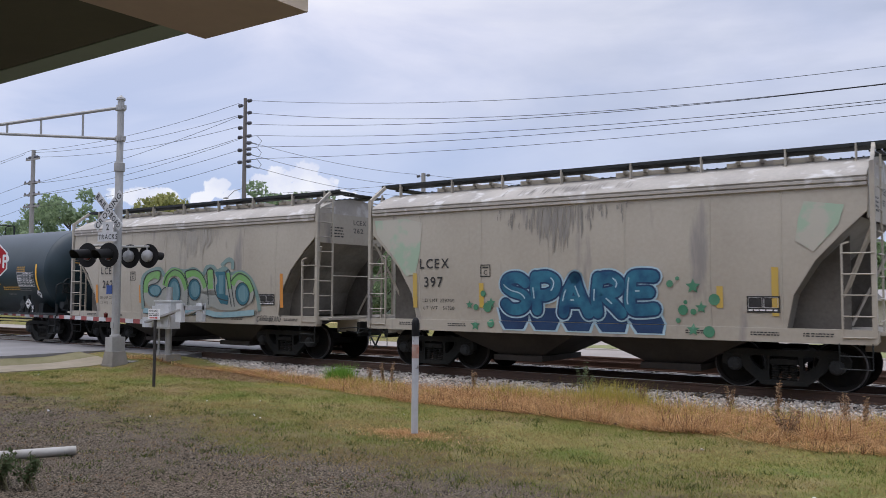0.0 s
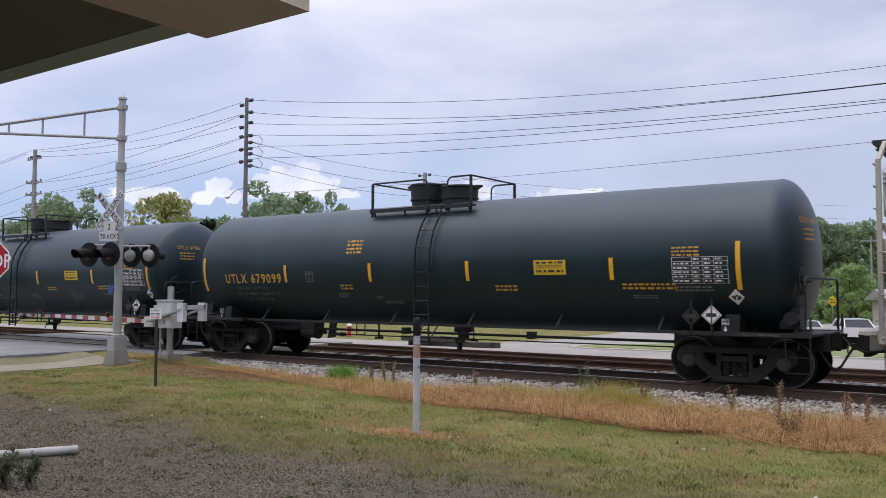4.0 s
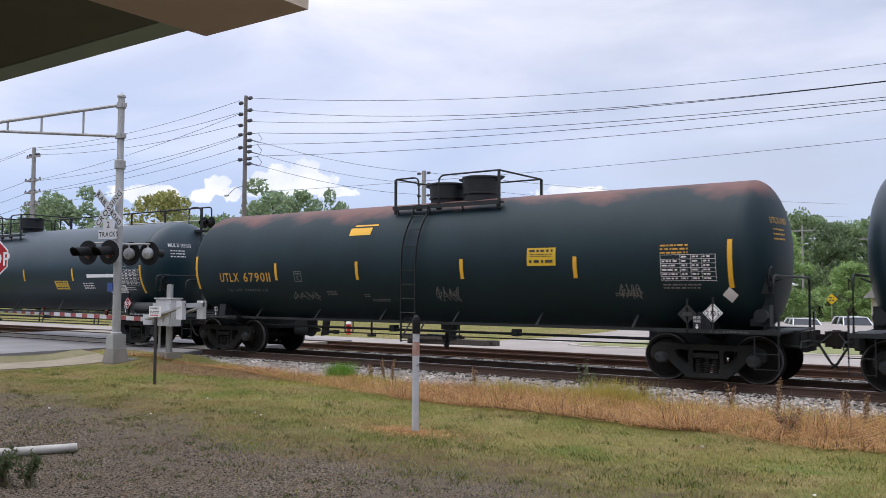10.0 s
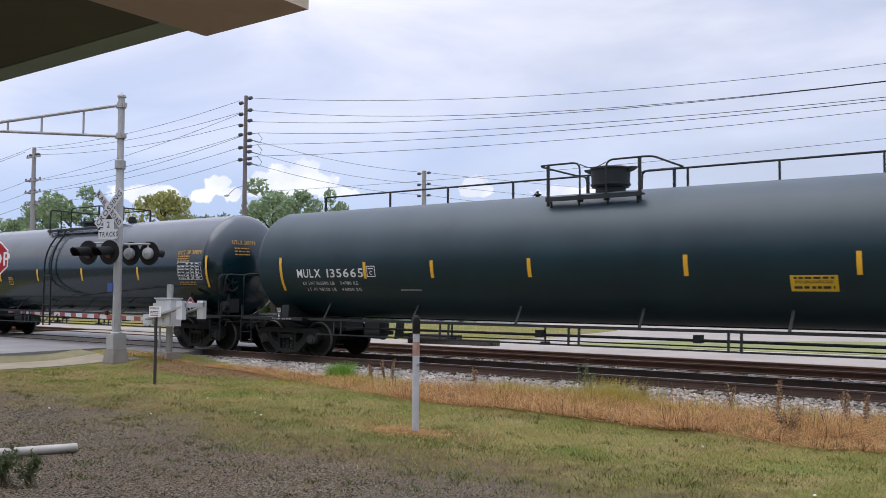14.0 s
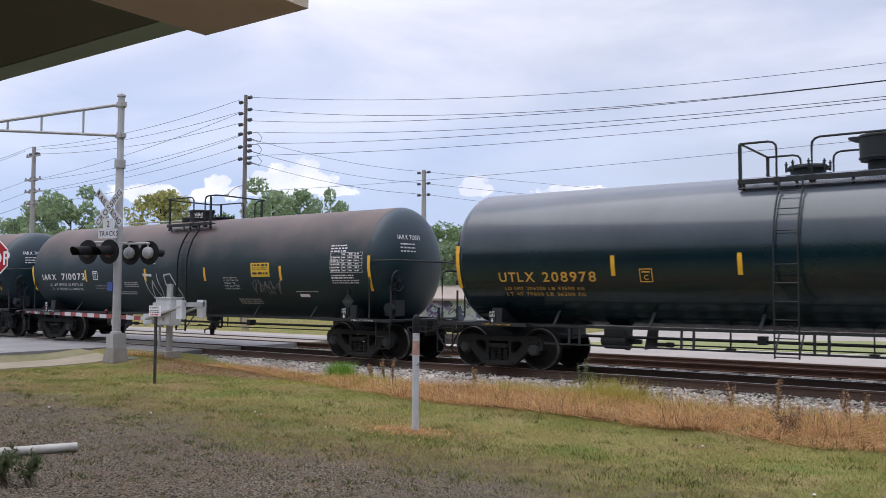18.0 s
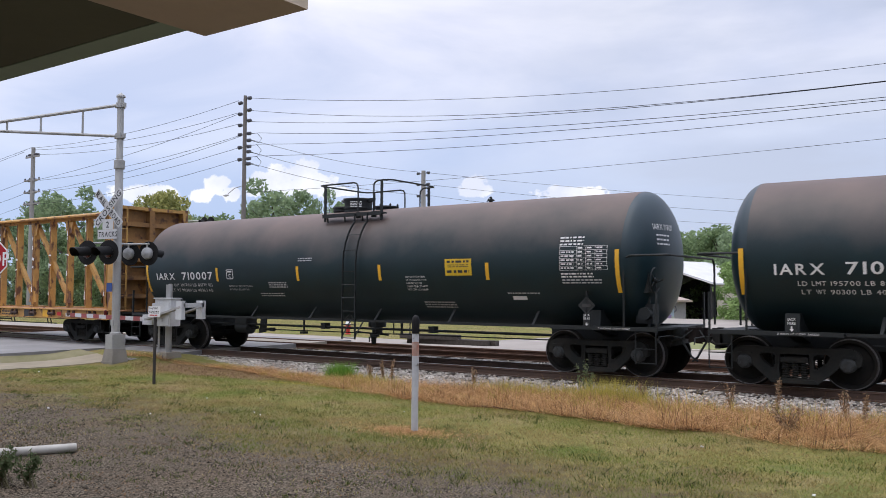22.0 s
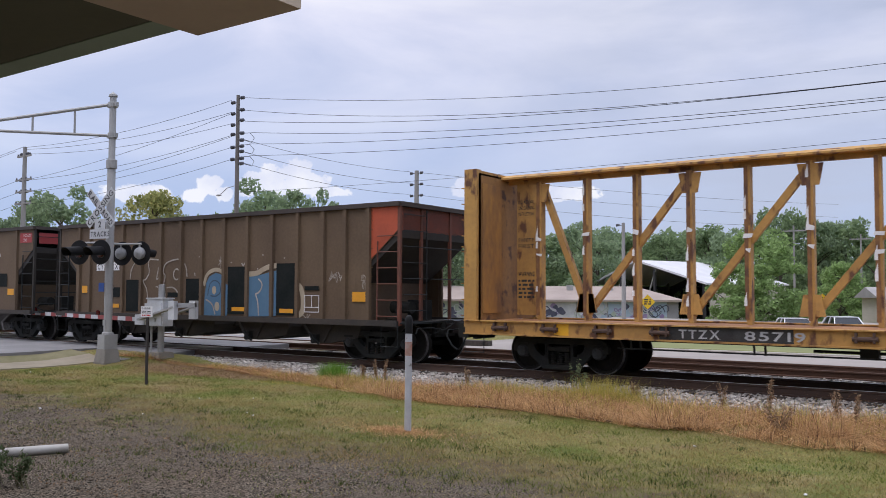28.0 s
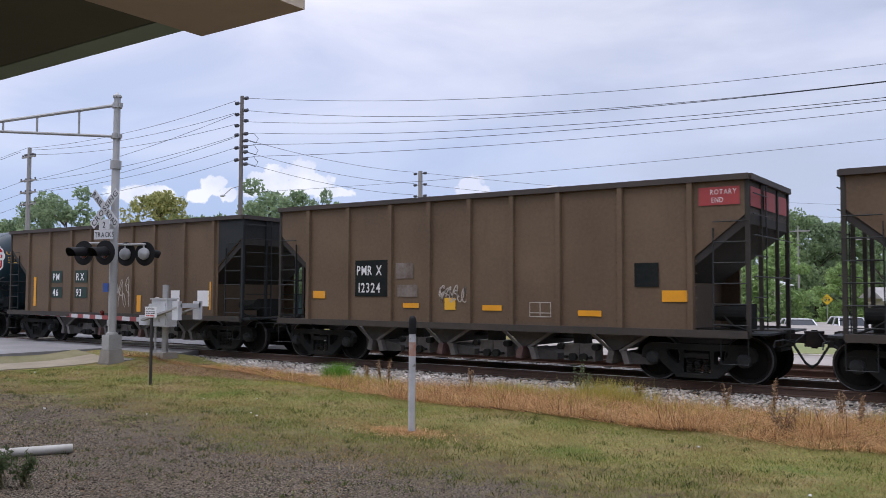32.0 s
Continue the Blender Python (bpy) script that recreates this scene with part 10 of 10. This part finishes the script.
STALK_RED = leaf_material("stalk_red", [(0.22, 0.13, 0.08), (0.36, 0.24, 0.15), (0.48, 0.36, 0.24)])
for i, (x, y, h) in enumerate(((-7.35, 15.0, 0.85), (-7.15, 14.9, 0.7))):
    stalk_plant(x, y, h, "tall grey-green weed with narrow leaves", leaf_material("weed_leaf", [(0.15, 0.20, 0.10), (0.24, 0.28, 0.16)]), 30 + i)
for i, (x, y, h) in enumerate(((-12.2, 14.9, 0.55), (-11.9, 14.8, 0.6), (-12.6, 14.9, 0.45), (-9.95, 15.2, 0.45), (-4.4, 14.6, 0.6), (-3.6, 14.4, 0.7), (-2.6, 14.5, 0.55), (-2.3, 14.2, 0.6), (-6.0, 14.7, 0.45))):
    stalk_plant(x, y, h, "reddish-brown seeding weed stalk", STALK_RED, 50 + i)
for i, (x, y, h) in enumerate(((-8.95, 4.62, 0.42), (-8.72, 4.78, 0.36), (-9.15, 4.75, 0.40))):
    stalk_plant(x, y, h, "small dark green bush by the fallen pipe", leaf_material("bush_leaf", [(0.07, 0.10, 0.045), (0.13, 0.16, 0.08)]), 70 + i, True)
stalk_plant(-3.05, 12.75, 0.45, "dry grey-brown weed clump", STALK_RED, 91, True)


# ---------------------------------------------------------------- loose stones
def stone_field(name, label, spots, material, seed):
    """Angular stones, each a squashed octahedron with jittered corners."""
    g = np.random.RandomState(seed)
    s = np.array(spots)
    n = len(s)
    unit = np.array([(1, 0, 0), (-1, 0, 0), (0, 1, 0), (0, -1, 0), (0, 0, 1), (0, 0, -1)], float)
    v = unit[None] * g.uniform(0.65, 1.25, (n, 6, 1)) + g.normal(0, 0.14, (n, 6, 3))
    a = g.uniform(0, 2 * np.pi, n)
    c, d = np.cos(a), np.sin(a)
    tilt = g.uniform(-0.6, 0.6, n)
    x, y, z = v[..., 0], v[..., 1], v[..., 2] * 0.7
    y, z = y * np.cos(tilt)[:, None] - z * np.sin(tilt)[:, None], y * np.sin(tilt)[:, None] + z * np.cos(tilt)[:, None]
    w = np.stack([x * c[:, None] - y * d[:, None], x * d[:, None] + y * c[:, None], z], 2) * s[:, None, 3:4] + s[:, None, :3]
    tri = np.array([(0, 2, 4), (2, 1, 4), (1, 3, 4), (3, 0, 4), (2, 0, 5), (1, 2, 5), (3, 1, 5), (0, 3, 5)])
    f = (tri[None] + 6 * np.arange(n)[:, None, None]).reshape(-1, 3)
    return tagged(part(name, foliage_mesh(name, w.reshape(-1, 3), f, material)), label, "stones", kind="stuff")


def build_stones():
    rng = random.Random(14)
    bed = []
    while len(bed) < 15000:
        x = rng.uniform(-23, 1)
        y = rng.uniform(14.55, 16.62) if rng.random() < 0.72 else rng.choice((rng.uniform(16.8, 18.05), rng.uniform(18.3, 20.5), rng.uniform(20.7, 22.0)))
        if y < 14.95 and rng.random() < 0.6 or x < -20.6 and y > 14.9:
            continue
        z = -0.31 + 0.10 * smooth_step(15.1, 16.15, y)
        bed.append((x, y, z + rng.uniform(-0.005, 0.03), rng.uniform(0.022, 0.05)))
    stone_field("ballast_stones", "grey angular ballast stones beside the rails", bed, BALLAST, 6)
    grit = []
    while len(grit) < 34000:
        y = rng.uniform(4.5, 10.2)
        x = rng.uniform(-2.05 * y - 0.8, -0.12 * y + 0.5)
        k = y + 0.09 * x + 1.7 * noise.noise(Vector((x * 0.55, y * 0.55, 0)))
        if rng.random() < smooth_step(6.4, 8.0, k):
            continue
        if noise.noise(Vector((x * 1.3, y * 1.3, 31))) > 0.15 and rng.random() < 0.5:
            continue
        grit.append((x, y, ground_height(x, y) + rng.uniform(-0.006, 0.004), rng.uniform(0.005, 0.015) if rng.random() < 0.96 else rng.uniform(0.015, 0.028)))
    stone_field("gravel", "grey and brown loose gravel on bare earth", grit, mat("gravel_stone", (0.215, 0.180, 0.138), (0.050, 0.040, 0.029), 0.9, 0, 40, 3, 0.5, 0.1, spread=0.95, spec=0.2), 7)
    litter = []
    for _ in range(12):
        y = rng.uniform(7, 12)
        litter.append((rng.uniform(-1.8 * y, -0.2 * y), y, -0.285, rng.uniform(0.012, 0.03)))
    stone_field("litter", "pale scraps of litter on the grass", litter, WHITE_SIGN, 8)


build_stones()


def build_timber_edging():
    """Old half-buried timbers along the front of the weeds."""
    for x0, x1 in ((-8.4, -7.1), (-6.3, -5.5), (-5.1, -4.2)):
        ya, yb = weed_front(x0) + 0.13, weed_front(x1) + 0.13
        e = Shape().beam((x0, ya, GROUND_Z - 0.055), (x1, yb, GROUND_Z - 0.055), 0.14, 0.16)
        tagged(part("timber_edging", e, mat("rotten_timber", (0.10, 0.05, 0.032), (0.055, 0.032, 0.024), 0.95, 0, 22, 3, 0.6, 0.5, stretch=(1, 6, 6))), "half-buried rotten timber along the dry weeds", "timber", "timber edging")


build_timber_edging()


# ---------------------------------------------------------------- far side of the street
WALL_PALE = mat("painted_block_wall", (0.34, 0.33, 0.34), (0.22, 0.22, 0.24), 0.85, 0, 10, 0.8, 0.5, 0.1)
ROOF_TAN = mat("tan_roof", (0.40, 0.33, 0.29), (0.31, 0.255, 0.225), 0.8, 0, 14, 0.6, 0.5, 0.1)
ROOF_WHITE = mat("white_metal_roof", (0.74, 0.74, 0.76), (0.60, 0.60, 0.63), 0.5, 0.1, 14, 0.6, 0.4, 0.05)
SHED_DARK = mat("dark_shed_inside", (0.03, 0.03, 0.032), (0.05, 0.05, 0.05), 0.9)
SIDING = mat("cream_siding", (0.56, 0.52, 0.45), (0.48, 0.44, 0.38), 0.8, 0, 10, 0.8, 0.4, 0.05, stretch=(1, 1, 8))
GLASS_DARK = mat("dark_window_glass", (0.015, 0.018, 0.02), (0.02, 0.022, 0.025), 0.08, spec=0.6)
MURAL = [mat("mural_%s" % n, c, d, 0.7, 0, 6, 1.2, 0.6, 0.02) for n, c, d in (("navy", (0.06, 0.07, 0.11), (0.12, 0.12, 0.17)), ("blue", (0.34, 0.45, 0.58), (0.44, 0.53, 0.62)),
         ("white", (0.60, 0.61, 0.63), (0.45, 0.46, 0.5)), ("violet", (0.25, 0.18, 0.36), (0.35, 0.27, 0.42)), ("green", (0.36, 0.44, 0.37), (0.45, 0.5, 0.42)), ("sand", (0.50, 0.40, 0.30), (0.4, 0.3, 0.24)))]


def build_mural_building():
    """A low building with a tan roof, its street wall painted all over."""
    a, b = Vector((-55.5, 61.3, 0)), Vector((-28.4, 80.6, 0))
    d = (b - a).normalized()
    n = Vector((d.y, -d.x, 0))
    length = (b - a).length
    rng = random.Random(17)
    rot = math.degrees(math.atan2(d.y, d.x))
    z0, eave, ridge = -1.9, 1.0, 2.35
    m = thing("painted_building", "low block building with tan roof and graffiti-covered wall", "building", pose(a.x, a.y, 0, 0, 0, rot))
    wall = part("wall", Shape().box(0, 0, z0, length, 0.25, eave), WALL_PALE, m)
    part("side_wall", Shape().box(length - 0.25, 0.25, z0, length, 10, eave), WALL_PALE, m)
    part("back_wall", Shape().box(0, 9.75, z0, length - 0.25, 10, eave).box(0, 0.25, z0, 0.25, 9.75, eave), WALL_PALE, m)
    roof = Shape().add([(-0.5, -0.5, eave), (length + 0.5, -0.5, eave), (length - 3, 5, ridge), (3, 5, ridge), (-0.5, 10.5, eave), (length + 0.5, 10.5, eave)],
                       [(0, 1, 2, 3), (1, 5, 2), (5, 4, 3, 2), (4, 0, 3), (0, 4, 5, 1)])
    part("roof", roof, ROOF_TAN, m)
    part("fascia", Shape().box(-0.5, -0.55, eave - 0.18, length + 0.5, -0.5, eave + 0.02), ROOF_TAN, m)
    for x in (6.5, 14.0, 23.0, 27.0):
        part("roof_vent", Shape().box(x, 3.2, 1.4, x + 0.6, 3.8, 2.45), GALV, m)
    on = lambda k: (lambda p, q: (p, -0.006 - 0.004 * k, q))
    x = 0.4
    while x < length - 1.5:
        w = rng.uniform(2.2, 3.8)
        base = rng.choice((1, 2, 3, 4, 2, 2))
        part("mural_panel", Shape().patch(x, -1.6, min(length, x + w - 0.1), eave - 0.2, on(0)), MURAL[base], wall)
        for k in range(13):
            c = rng.choice([q for q in (0, 0, 0, 1, 2, 2, 3, 4) if q != base])
            cx, cz, r = x + rng.uniform(0.2, w - 0.3), rng.uniform(-1.1, 0.6), rng.uniform(0.15, 0.45)
            g = Shape()
            if rng.random() < 0.45:
                g.blob([(cx + r * (0.7 + 0.5 * rng.random()) * math.cos(6.283 * i / 9), cz + r * (0.6 + 0.5 * rng.random()) * math.sin(6.283 * i / 9)) for i in range(9)], on(1 + k))
            else:
                g.stroke([(cx + r * math.cos(0.55 * i) * (1 + 0.10 * i), cz + r * 0.9 * math.sin(0.95 * i + k)) for i in range(14)], 0.085, on(1 + k))
            part("mural_shape", g, MURAL[c], wall)
        x += w


build_mural_building()


def build_shed():
    """An open shed with a white metal gable roof on dark posts."""
    sh = thing("open_shed", "open-sided shed with white metal gable roof", "shed", pose(-36.3, 90.2, -2.0, 0, 0, -20))
    zr, ze = 7.35, 4.7
    for s, w in ((-1, 7.0), (1, 9.5)):
        part("roof_slope", Shape().prism([(0, zr), (s * w, ze), (s * w, ze - 0.14), (0, zr - 0.14)][::s], -0.4, 14), ROOF_WHITE, sh)
    part("gable_trim", Shape().prism([(-7.0, ze - 0.16), (0, zr - 0.16), (0, zr + 0.06), (-7.0, ze + 0.06)][::-1], -0.5, -0.41).prism([(0, zr - 0.16), (9.5, ze - 0.16), (9.5, ze + 0.06), (0, zr + 0.06)], -0.5, -0.41), ROOF_WHITE, sh)
    part("back_wall", Shape().prism([(-6.8, 0), (9.3, 0), (9.3, ze - 0.2), (0, zr - 0.2), (-6.8, ze - 0.2)], 13.6, 13.8), SHED_DARK, sh)
    part("side_wall", Shape().box(-6.8, 0.5, 0, -6.6, 13.6, ze - 0.2), SHED_DARK, sh)
    part("side_wall", Shape().box(9.1, 0.5, 0, 9.3, 13.6, ze - 0.2), SIDING, sh)
    for x in (-6.4, -2.5, 2.4, 8.9):
        part("post", Shape().box(x - 0.12, -0.2, 0, x + 0.12, 0.05, 4.8 + (2.4 if abs(x) < 3 else 0) * 0.6), SHED_DARK, sh)
    for x0, x1 in ((-3.4, -1.8), (1.4, 2.6)):
        part("brace", Shape().beam((x0, -0.1, 3.2), (x1, -0.1, 6.3), 0.16, 0.1), GALV, sh)


build_shed()


def build_house():
    h = thing("small_house", "small cream house with low grey roof and dark window", "house", pose(-8.6, 65.6, -2.0, 0, 0, 20))
    part("wall", Shape().box(0.0, 0.0, 0, 9, 0.2, 3.4), SIDING, h)
    part("side_wall", Shape().box(0, 0.2, 0, 0.2, 7, 3.4).box(8.8, 0.2, 0, 9, 7, 3.4).box(0.2, 6.8, 0, 8.8, 7, 3.4), SIDING, h)
    roof = Shape().add([(-0.5, -0.5, 3.4), (9.5, -0.5, 3.4), (9.5, 3.5, 4.2), (-0.5, 3.5, 4.2), (9.5, 7.5, 3.4), (-0.5, 7.5, 3.4)], [(0, 1, 2, 3), (3, 2, 4, 5), (0, 3, 5), (1, 4, 2), (0, 5, 4, 1)])
    part("roof", roof, mat("grey_roof", (0.36, 0.34, 0.33), (0.28, 0.27, 0.26), 0.85, 0, 14, 0.8, 0.5, 0.1), h)
    part("fascia", Shape().box(-0.5, -0.56, 3.24, 9.5, -0.5, 3.42), WHITE_SIGN, h)
    for x in (2.2, 6.0):
        w = part("window", Shape().box(x, -0.03, 1.1, x + 1.3, 0.0, 2.7), WHITE_SIGN, h)
        part("pane", Shape().box(x + 0.07, -0.05, 1.17, x + 1.23, -0.03, 2.63), GLASS_DARK, w)
    part("corner_board", Shape().box(-0.02, -0.02, 0, 0.14, -0.005, 3.3), WHITE_SIGN, h)


build_house()


def build_cars():
    white = mat("car_white_paint", (0.70, 0.71, 0.73), (0.62, 0.63, 0.65), 0.25, 0.0, 30, 1.0, 0.3, 0.0, spec=0.6)
    tyre = mat("tyre_rubber", (0.02, 0.02, 0.02), (0.035, 0.035, 0.035), 0.8)
    for x, y, turn, tall, label in ((-12.3, 55.9, 24, 0.0, "white parked car with dark windows"), (-9.7, 57.2, 24, 0.35, "white parked sport utility vehicle with dark windows"), (-6.6, 58.4, 24, 0.35, "white parked pickup truck with dark windows")):
        c = thing("parked_car", label, "car", pose(x, y, -1.42, 0, 0, turn), "parked cars")
        z = 0.12 + 0.2 * tall
        low = [(-2.3, 0.25 + z), (-2.36, 0.52 + z), (-2.2, 0.80 + z), (-1.1, 0.92 + z), (1.9, 0.95 + z), (2.25, 0.88 + z), (2.32, 0.40 + z), (2.0, 0.2 + z), (-2.0, 0.2 + z)]
        part("body", Shape().prism(low, -0.92, 0.92, "x"), white, c)
        top = 1.42 + z + 0.15 * tall
        cab = Shape().add([(-0.84, -1.15, 0.92 + z), (0.84, -1.15, 0.92 + z), (0.86, 2.0, 0.95 + z), (-0.86, 2.0, 0.95 + z), (-0.66, -0.35, top), (0.66, -0.35, top), (0.68, 1.5, top), (-0.68, 1.5, top)],
                          [(0, 1, 5, 4), (1, 2, 6, 5), (2, 3, 7, 6), (3, 0, 4, 7), (4, 5, 6, 7)])
        part("cabin_glass", cab, GLASS_DARK, c, "dark window glass")
        part("roof", Shape().box(-0.70, -0.38, top, 0.70, 1.55, top + 0.05), white, c)
        for sx in (-1, 1):
            part("pillar", Shape().beam((sx * 0.86, -1.15, 0.92 + z), (sx * 0.68, -0.35, top), 0.07).beam((sx * 0.87, 0.5, 0.93 + z), (sx * 0.69, 0.5, top), 0.07).beam((sx * 0.87, 2.0, 0.95 + z), (sx * 0.69, 1.5, top), 0.10), white, c)
            part("mirror", Shape().box(sx * 0.93 - 0.02, -0.95, 0.95 + z, sx * 1.10, -0.8, 1.10 + z) if sx > 0 else Shape().box(-1.10, -0.95, 0.95 + z, -0.91, -0.8, 1.10 + z), white, c)
            part("headlight", Shape().box(sx * 0.62 - 0.2, -2.38, 0.58 + z, sx * 0.62 + 0.2, -2.24, 0.74 + z), WHITE_SIGN, c)
            for wy in (-1.45, 1.40):
                w = part("wheel", Shape().lathe([(0.0, -0.11), (0.30, -0.11), (0.34, -0.06), (0.34, 0.06), (0.30, 0.11), (0.0, 0.11)], (sx * 0.84, wy, 0.34), "x", 20), tyre, c, smooth=40)
                part("rim", Shape().lathe([(0.0, sx * 0.115), (0.2, sx * 0.115), (0.22, sx * 0.10)], (sx * 0.84, wy, 0.34), "x", 16), GALV, w)
        part("grille", Shape().box(-0.4, -2.385, 0.45 + z, 0.4, -2.3, 0.68 + z), BLACK, c)
        part("bumper", Shape().box(-0.9, -2.42, 0.24 + z, 0.9, -2.3, 0.42 + z), white if not tall else GALV, c)


build_cars()


def build_street_things():
    red = mat("hydrant_red", (0.50, 0.035, 0.03), (0.36, 0.03, 0.03), 0.5)
    h = thing("fire_hydrant", "red fire hydrant with white cap on dry grass", "hydrant", pose(-25.3, 28.4, -0.19))
    h.scale = (0.8, 0.8, 0.85)
    part("barrel", Shape().lathe([(0.17, 0.0), (0.17, 0.06), (0.11, 0.08), (0.11, 0.48), (0.15, 0.50), (0.15, 0.55)], n=16), red, h, smooth=40)
    part("bonnet", Shape().lathe([(0.14, 0.55), (0.13, 0.64), (0.07, 0.72), (0.035, 0.74), (0.035, 0.80), (0.0, 0.80)], n=16), WHITE_SIGN, h, "white cap", smooth=40)
    part("nozzle", Shape().lathe([(0.0, -0.2), (0.06, -0.2), (0.06, 0.2), (0.0, 0.2)], (0, 0, 0.40), "x", 12), red, h, smooth=40)
    yel = mat("sign_yellow", (0.75, 0.48, 0.02), (0.62, 0.40, 0.03), 0.45)
    for x, y, z, r, top, turn in ((-17.95, 45.9, 1.20, 0.42, 0.0, 25), (-14.4, 75.3, 1.25, 0.46, 0.0, 10)):
        s = thing("road_sign", "yellow diamond road sign on a steel post", "sign", pose(x, y, 0, 0, 0, turn))
        part("post", Shape().box(-0.03, 0.01, ground_height(x, y) - 0.3, 0.03, 0.05, z + r), GALV, s)
        pl = part("plate", Shape().prism([(-r, z), (0, z - r), (r, z), (0, z + r)], -0.01, 0.0), yel, s)
        t = Shape()
        bars(t, -0.2, z + 0.16, 0.4, 0.07, 3, lambda a, v: (a, -0.014, v), random.Random(2), 1.7)
        part("sign_text", t, BLACK_INK, pl)
    for i, (x, y, w, turn) in enumerate(((-17.6, 25.15, 3.4, 4), (-17.0, 25.5, 2.6, -3), (-18.3, 25.0, 2.4, 9))):
        t = Shape().box(-w / 2, -0.12, 0, w / 2, 0.12, 0.18)
        tagged(part("old_tie", t, TIE, at=pose(x, y, -0.158 + 0.17 * (i == 2), 0, 0, turn)), "discarded wooden railway tie lying on the pavement", "tie", "discarded ties")
    post = thing("short_post", "short pale wooden post at the field edge", "post", pose(-31.1, 27.6, -0.19))
    part("stake", Shape().box(-0.12, -0.12, -0.2, 0.12, 0.12, 0.95), mat("pale_wood", (0.36, 0.31, 0.22), (0.28, 0.23, 0.16), 0.9), post)
    # blue-grey containers and a dumpster by the wood
    teal = mat("container_paint", (0.13, 0.20, 0.23), (0.09, 0.15, 0.17), 0.7, 0, 12, 1.0, 0.5, 0.1)
    for x, y, w, hgt, turn in ((-58.6, 57.0, 8.5, 1.5, 34), (-51.8, 64.2, 3.6, 1.9, 34), (-57.0, 60.5, 2.8, 2.6, 34)):
        z = ground_height(x, y)
        c = thing("container", "blue-grey steel container at the wood's edge", "container", pose(x, y, z - 0.25, 0, 0, turn), "containers")
        part("box", Shape().box(0, 0, 0, w, 2.2, hgt + 1.1), teal, c)
        for k in range(int(w / 0.5)):
            part("rib", Shape().box(k * 0.5 + 0.1, -0.05, 0.1, k * 0.5 + 0.28, 0.0, hgt + 1.05), teal, c)
    # signals on the far side of the crossing
    f = thing("crossing_signal", "far crossing signal with white back plates and long arm", "railway signal", pose(-38.9, 27.6, -0.2))
    part("mast", Shape().lathe([(0.09, -0.2), (0.08, 4.3), (0.0, 4.35)], n=14), GALV, f, smooth=40)
    for x, y in ((-0.5, -0.2), (0.5, -0.2), (-0.45, 0.25), (0.5, 0.25)):
        lamp = part("flashing_lamp", Shape().lathe([(0.0, 0.0), (0.3, 0.0), (0.3, 0.02), (0.0, 0.02)], (x, y, 2.55), "y", 20), SIGNAL_BLACK, f)
        part("lamp_housing", Shape().lathe([(0.0, -0.1), (0.12, -0.1), (0.15, -0.01)], (x, y, 2.55), "y", 16), CABINET, lamp)
    part("crossarm", Shape().tube([(-0.5, 0, 2.75), (0.5, 0, 2.75)], 0.03, 6), GALV, f)
    f = thing("crossing_signal", "far cantilever signal arm with hooded lamps", "railway signal", pose(-50.1, 40.2, -0.35))
    part("mast", Shape().lathe([(0.12, -0.2), (0.1, 7.3), (0.0, 7.35)], n=14), GALV, f, smooth=40)
    part("arm", Shape().tube([(0, 0, 7.2), (-6, -2.4, 7.0)], 0.05, 6).tube([(0, 0, 6.6), (-6, -2.4, 6.7)], 0.05, 6), GALV, f)
    for k, (x, y) in enumerate(((0.5, -0.2), (1.1, -0.1))):
        lamp = part("flashing_lamp", Shape().lathe([(0.0, 0.0), (0.42, 0.0), (0.42, 0.02), (0.0, 0.02)], (x, y, 7.0), "y", 20), SIGNAL_BLACK, f)
        part("lamp_hood", Shape().lathe([(0.2, 0.0), (0.18, -0.4), (0.17, -0.4), (0.19, 0.0)], (x, y, 7.0), "y", 16), SIGNAL_BLACK, lamp)


build_street_things()


def build_station_wall():
    """Assumed, unseen building behind the viewer that carries the roof edge; darkens tank reflections."""
    brick = mat("station_brick", (0.26, 0.15, 0.10), (0.20, 0.12, 0.085), 0.9, 0, 16, 1.0, 0.5, 0.2)
    tagged(part("wall_south", Shape().box(-30, -4.6, -0.4, 22, -4.2, 5.2), brick), "plain unseen brick wall of the assumed station", "wall", kind="structure")
    tagged(part("station_roof", Shape().prism([(-4.0, 5.2), (-4.0, 5.4), (-10, 8.2), (-16, 5.4), (-16, 5.2)], -30, 22, "x"), mat("grey_roof", (0.36, 0.34, 0.33))), "unseen grey roof of the assumed station", "roof", kind="structure")


build_station_wall()


# ---------------------------------------------------------------- movement
# centimetres by which the train runs ahead of an even pace, each half second
AHEAD = [13, 14, 15, 15, 34, 34, 34, 14, 14, 14, 14, 14, 13, 12, 11, 11, 10, 9, 8, 7, 3, 9, 8, 8, 8, 7, 5, 3, 1, 0, 0, 0, 0, 0,
         1, 2, 4, 7, 36, 38, 39, 38, 39, 39, 42, 43, 44, 45, 45, 45, 46, 46, 46, 46, 44, 39, 46, 46, 46, 45, 44, 42, 39, 38, 38]


def travel(t):
    """Metres that the train has gone since the sixteenth second."""
    k = min(int(t * 2), 63)
    f = t * 2 - k
    return 6.0 * (t - 16) + (AHEAD[k] * (1 - f) + AHEAD[k + 1] * f) / 100


def motions():
    for car, u in CARS:
        walk(car, [(t, pose(u + travel(t), TRACK_Y, 0)) for t in [i / 2 for i in range(65)]])
    for w, a in WHEEL_SETS:
        walk(w, [(i * 0.1, pose(a, 0, 0.457, 0, math.degrees(travel(i * 0.1) / 0.457) % 360, 0)) for i in range(321)])


motions()
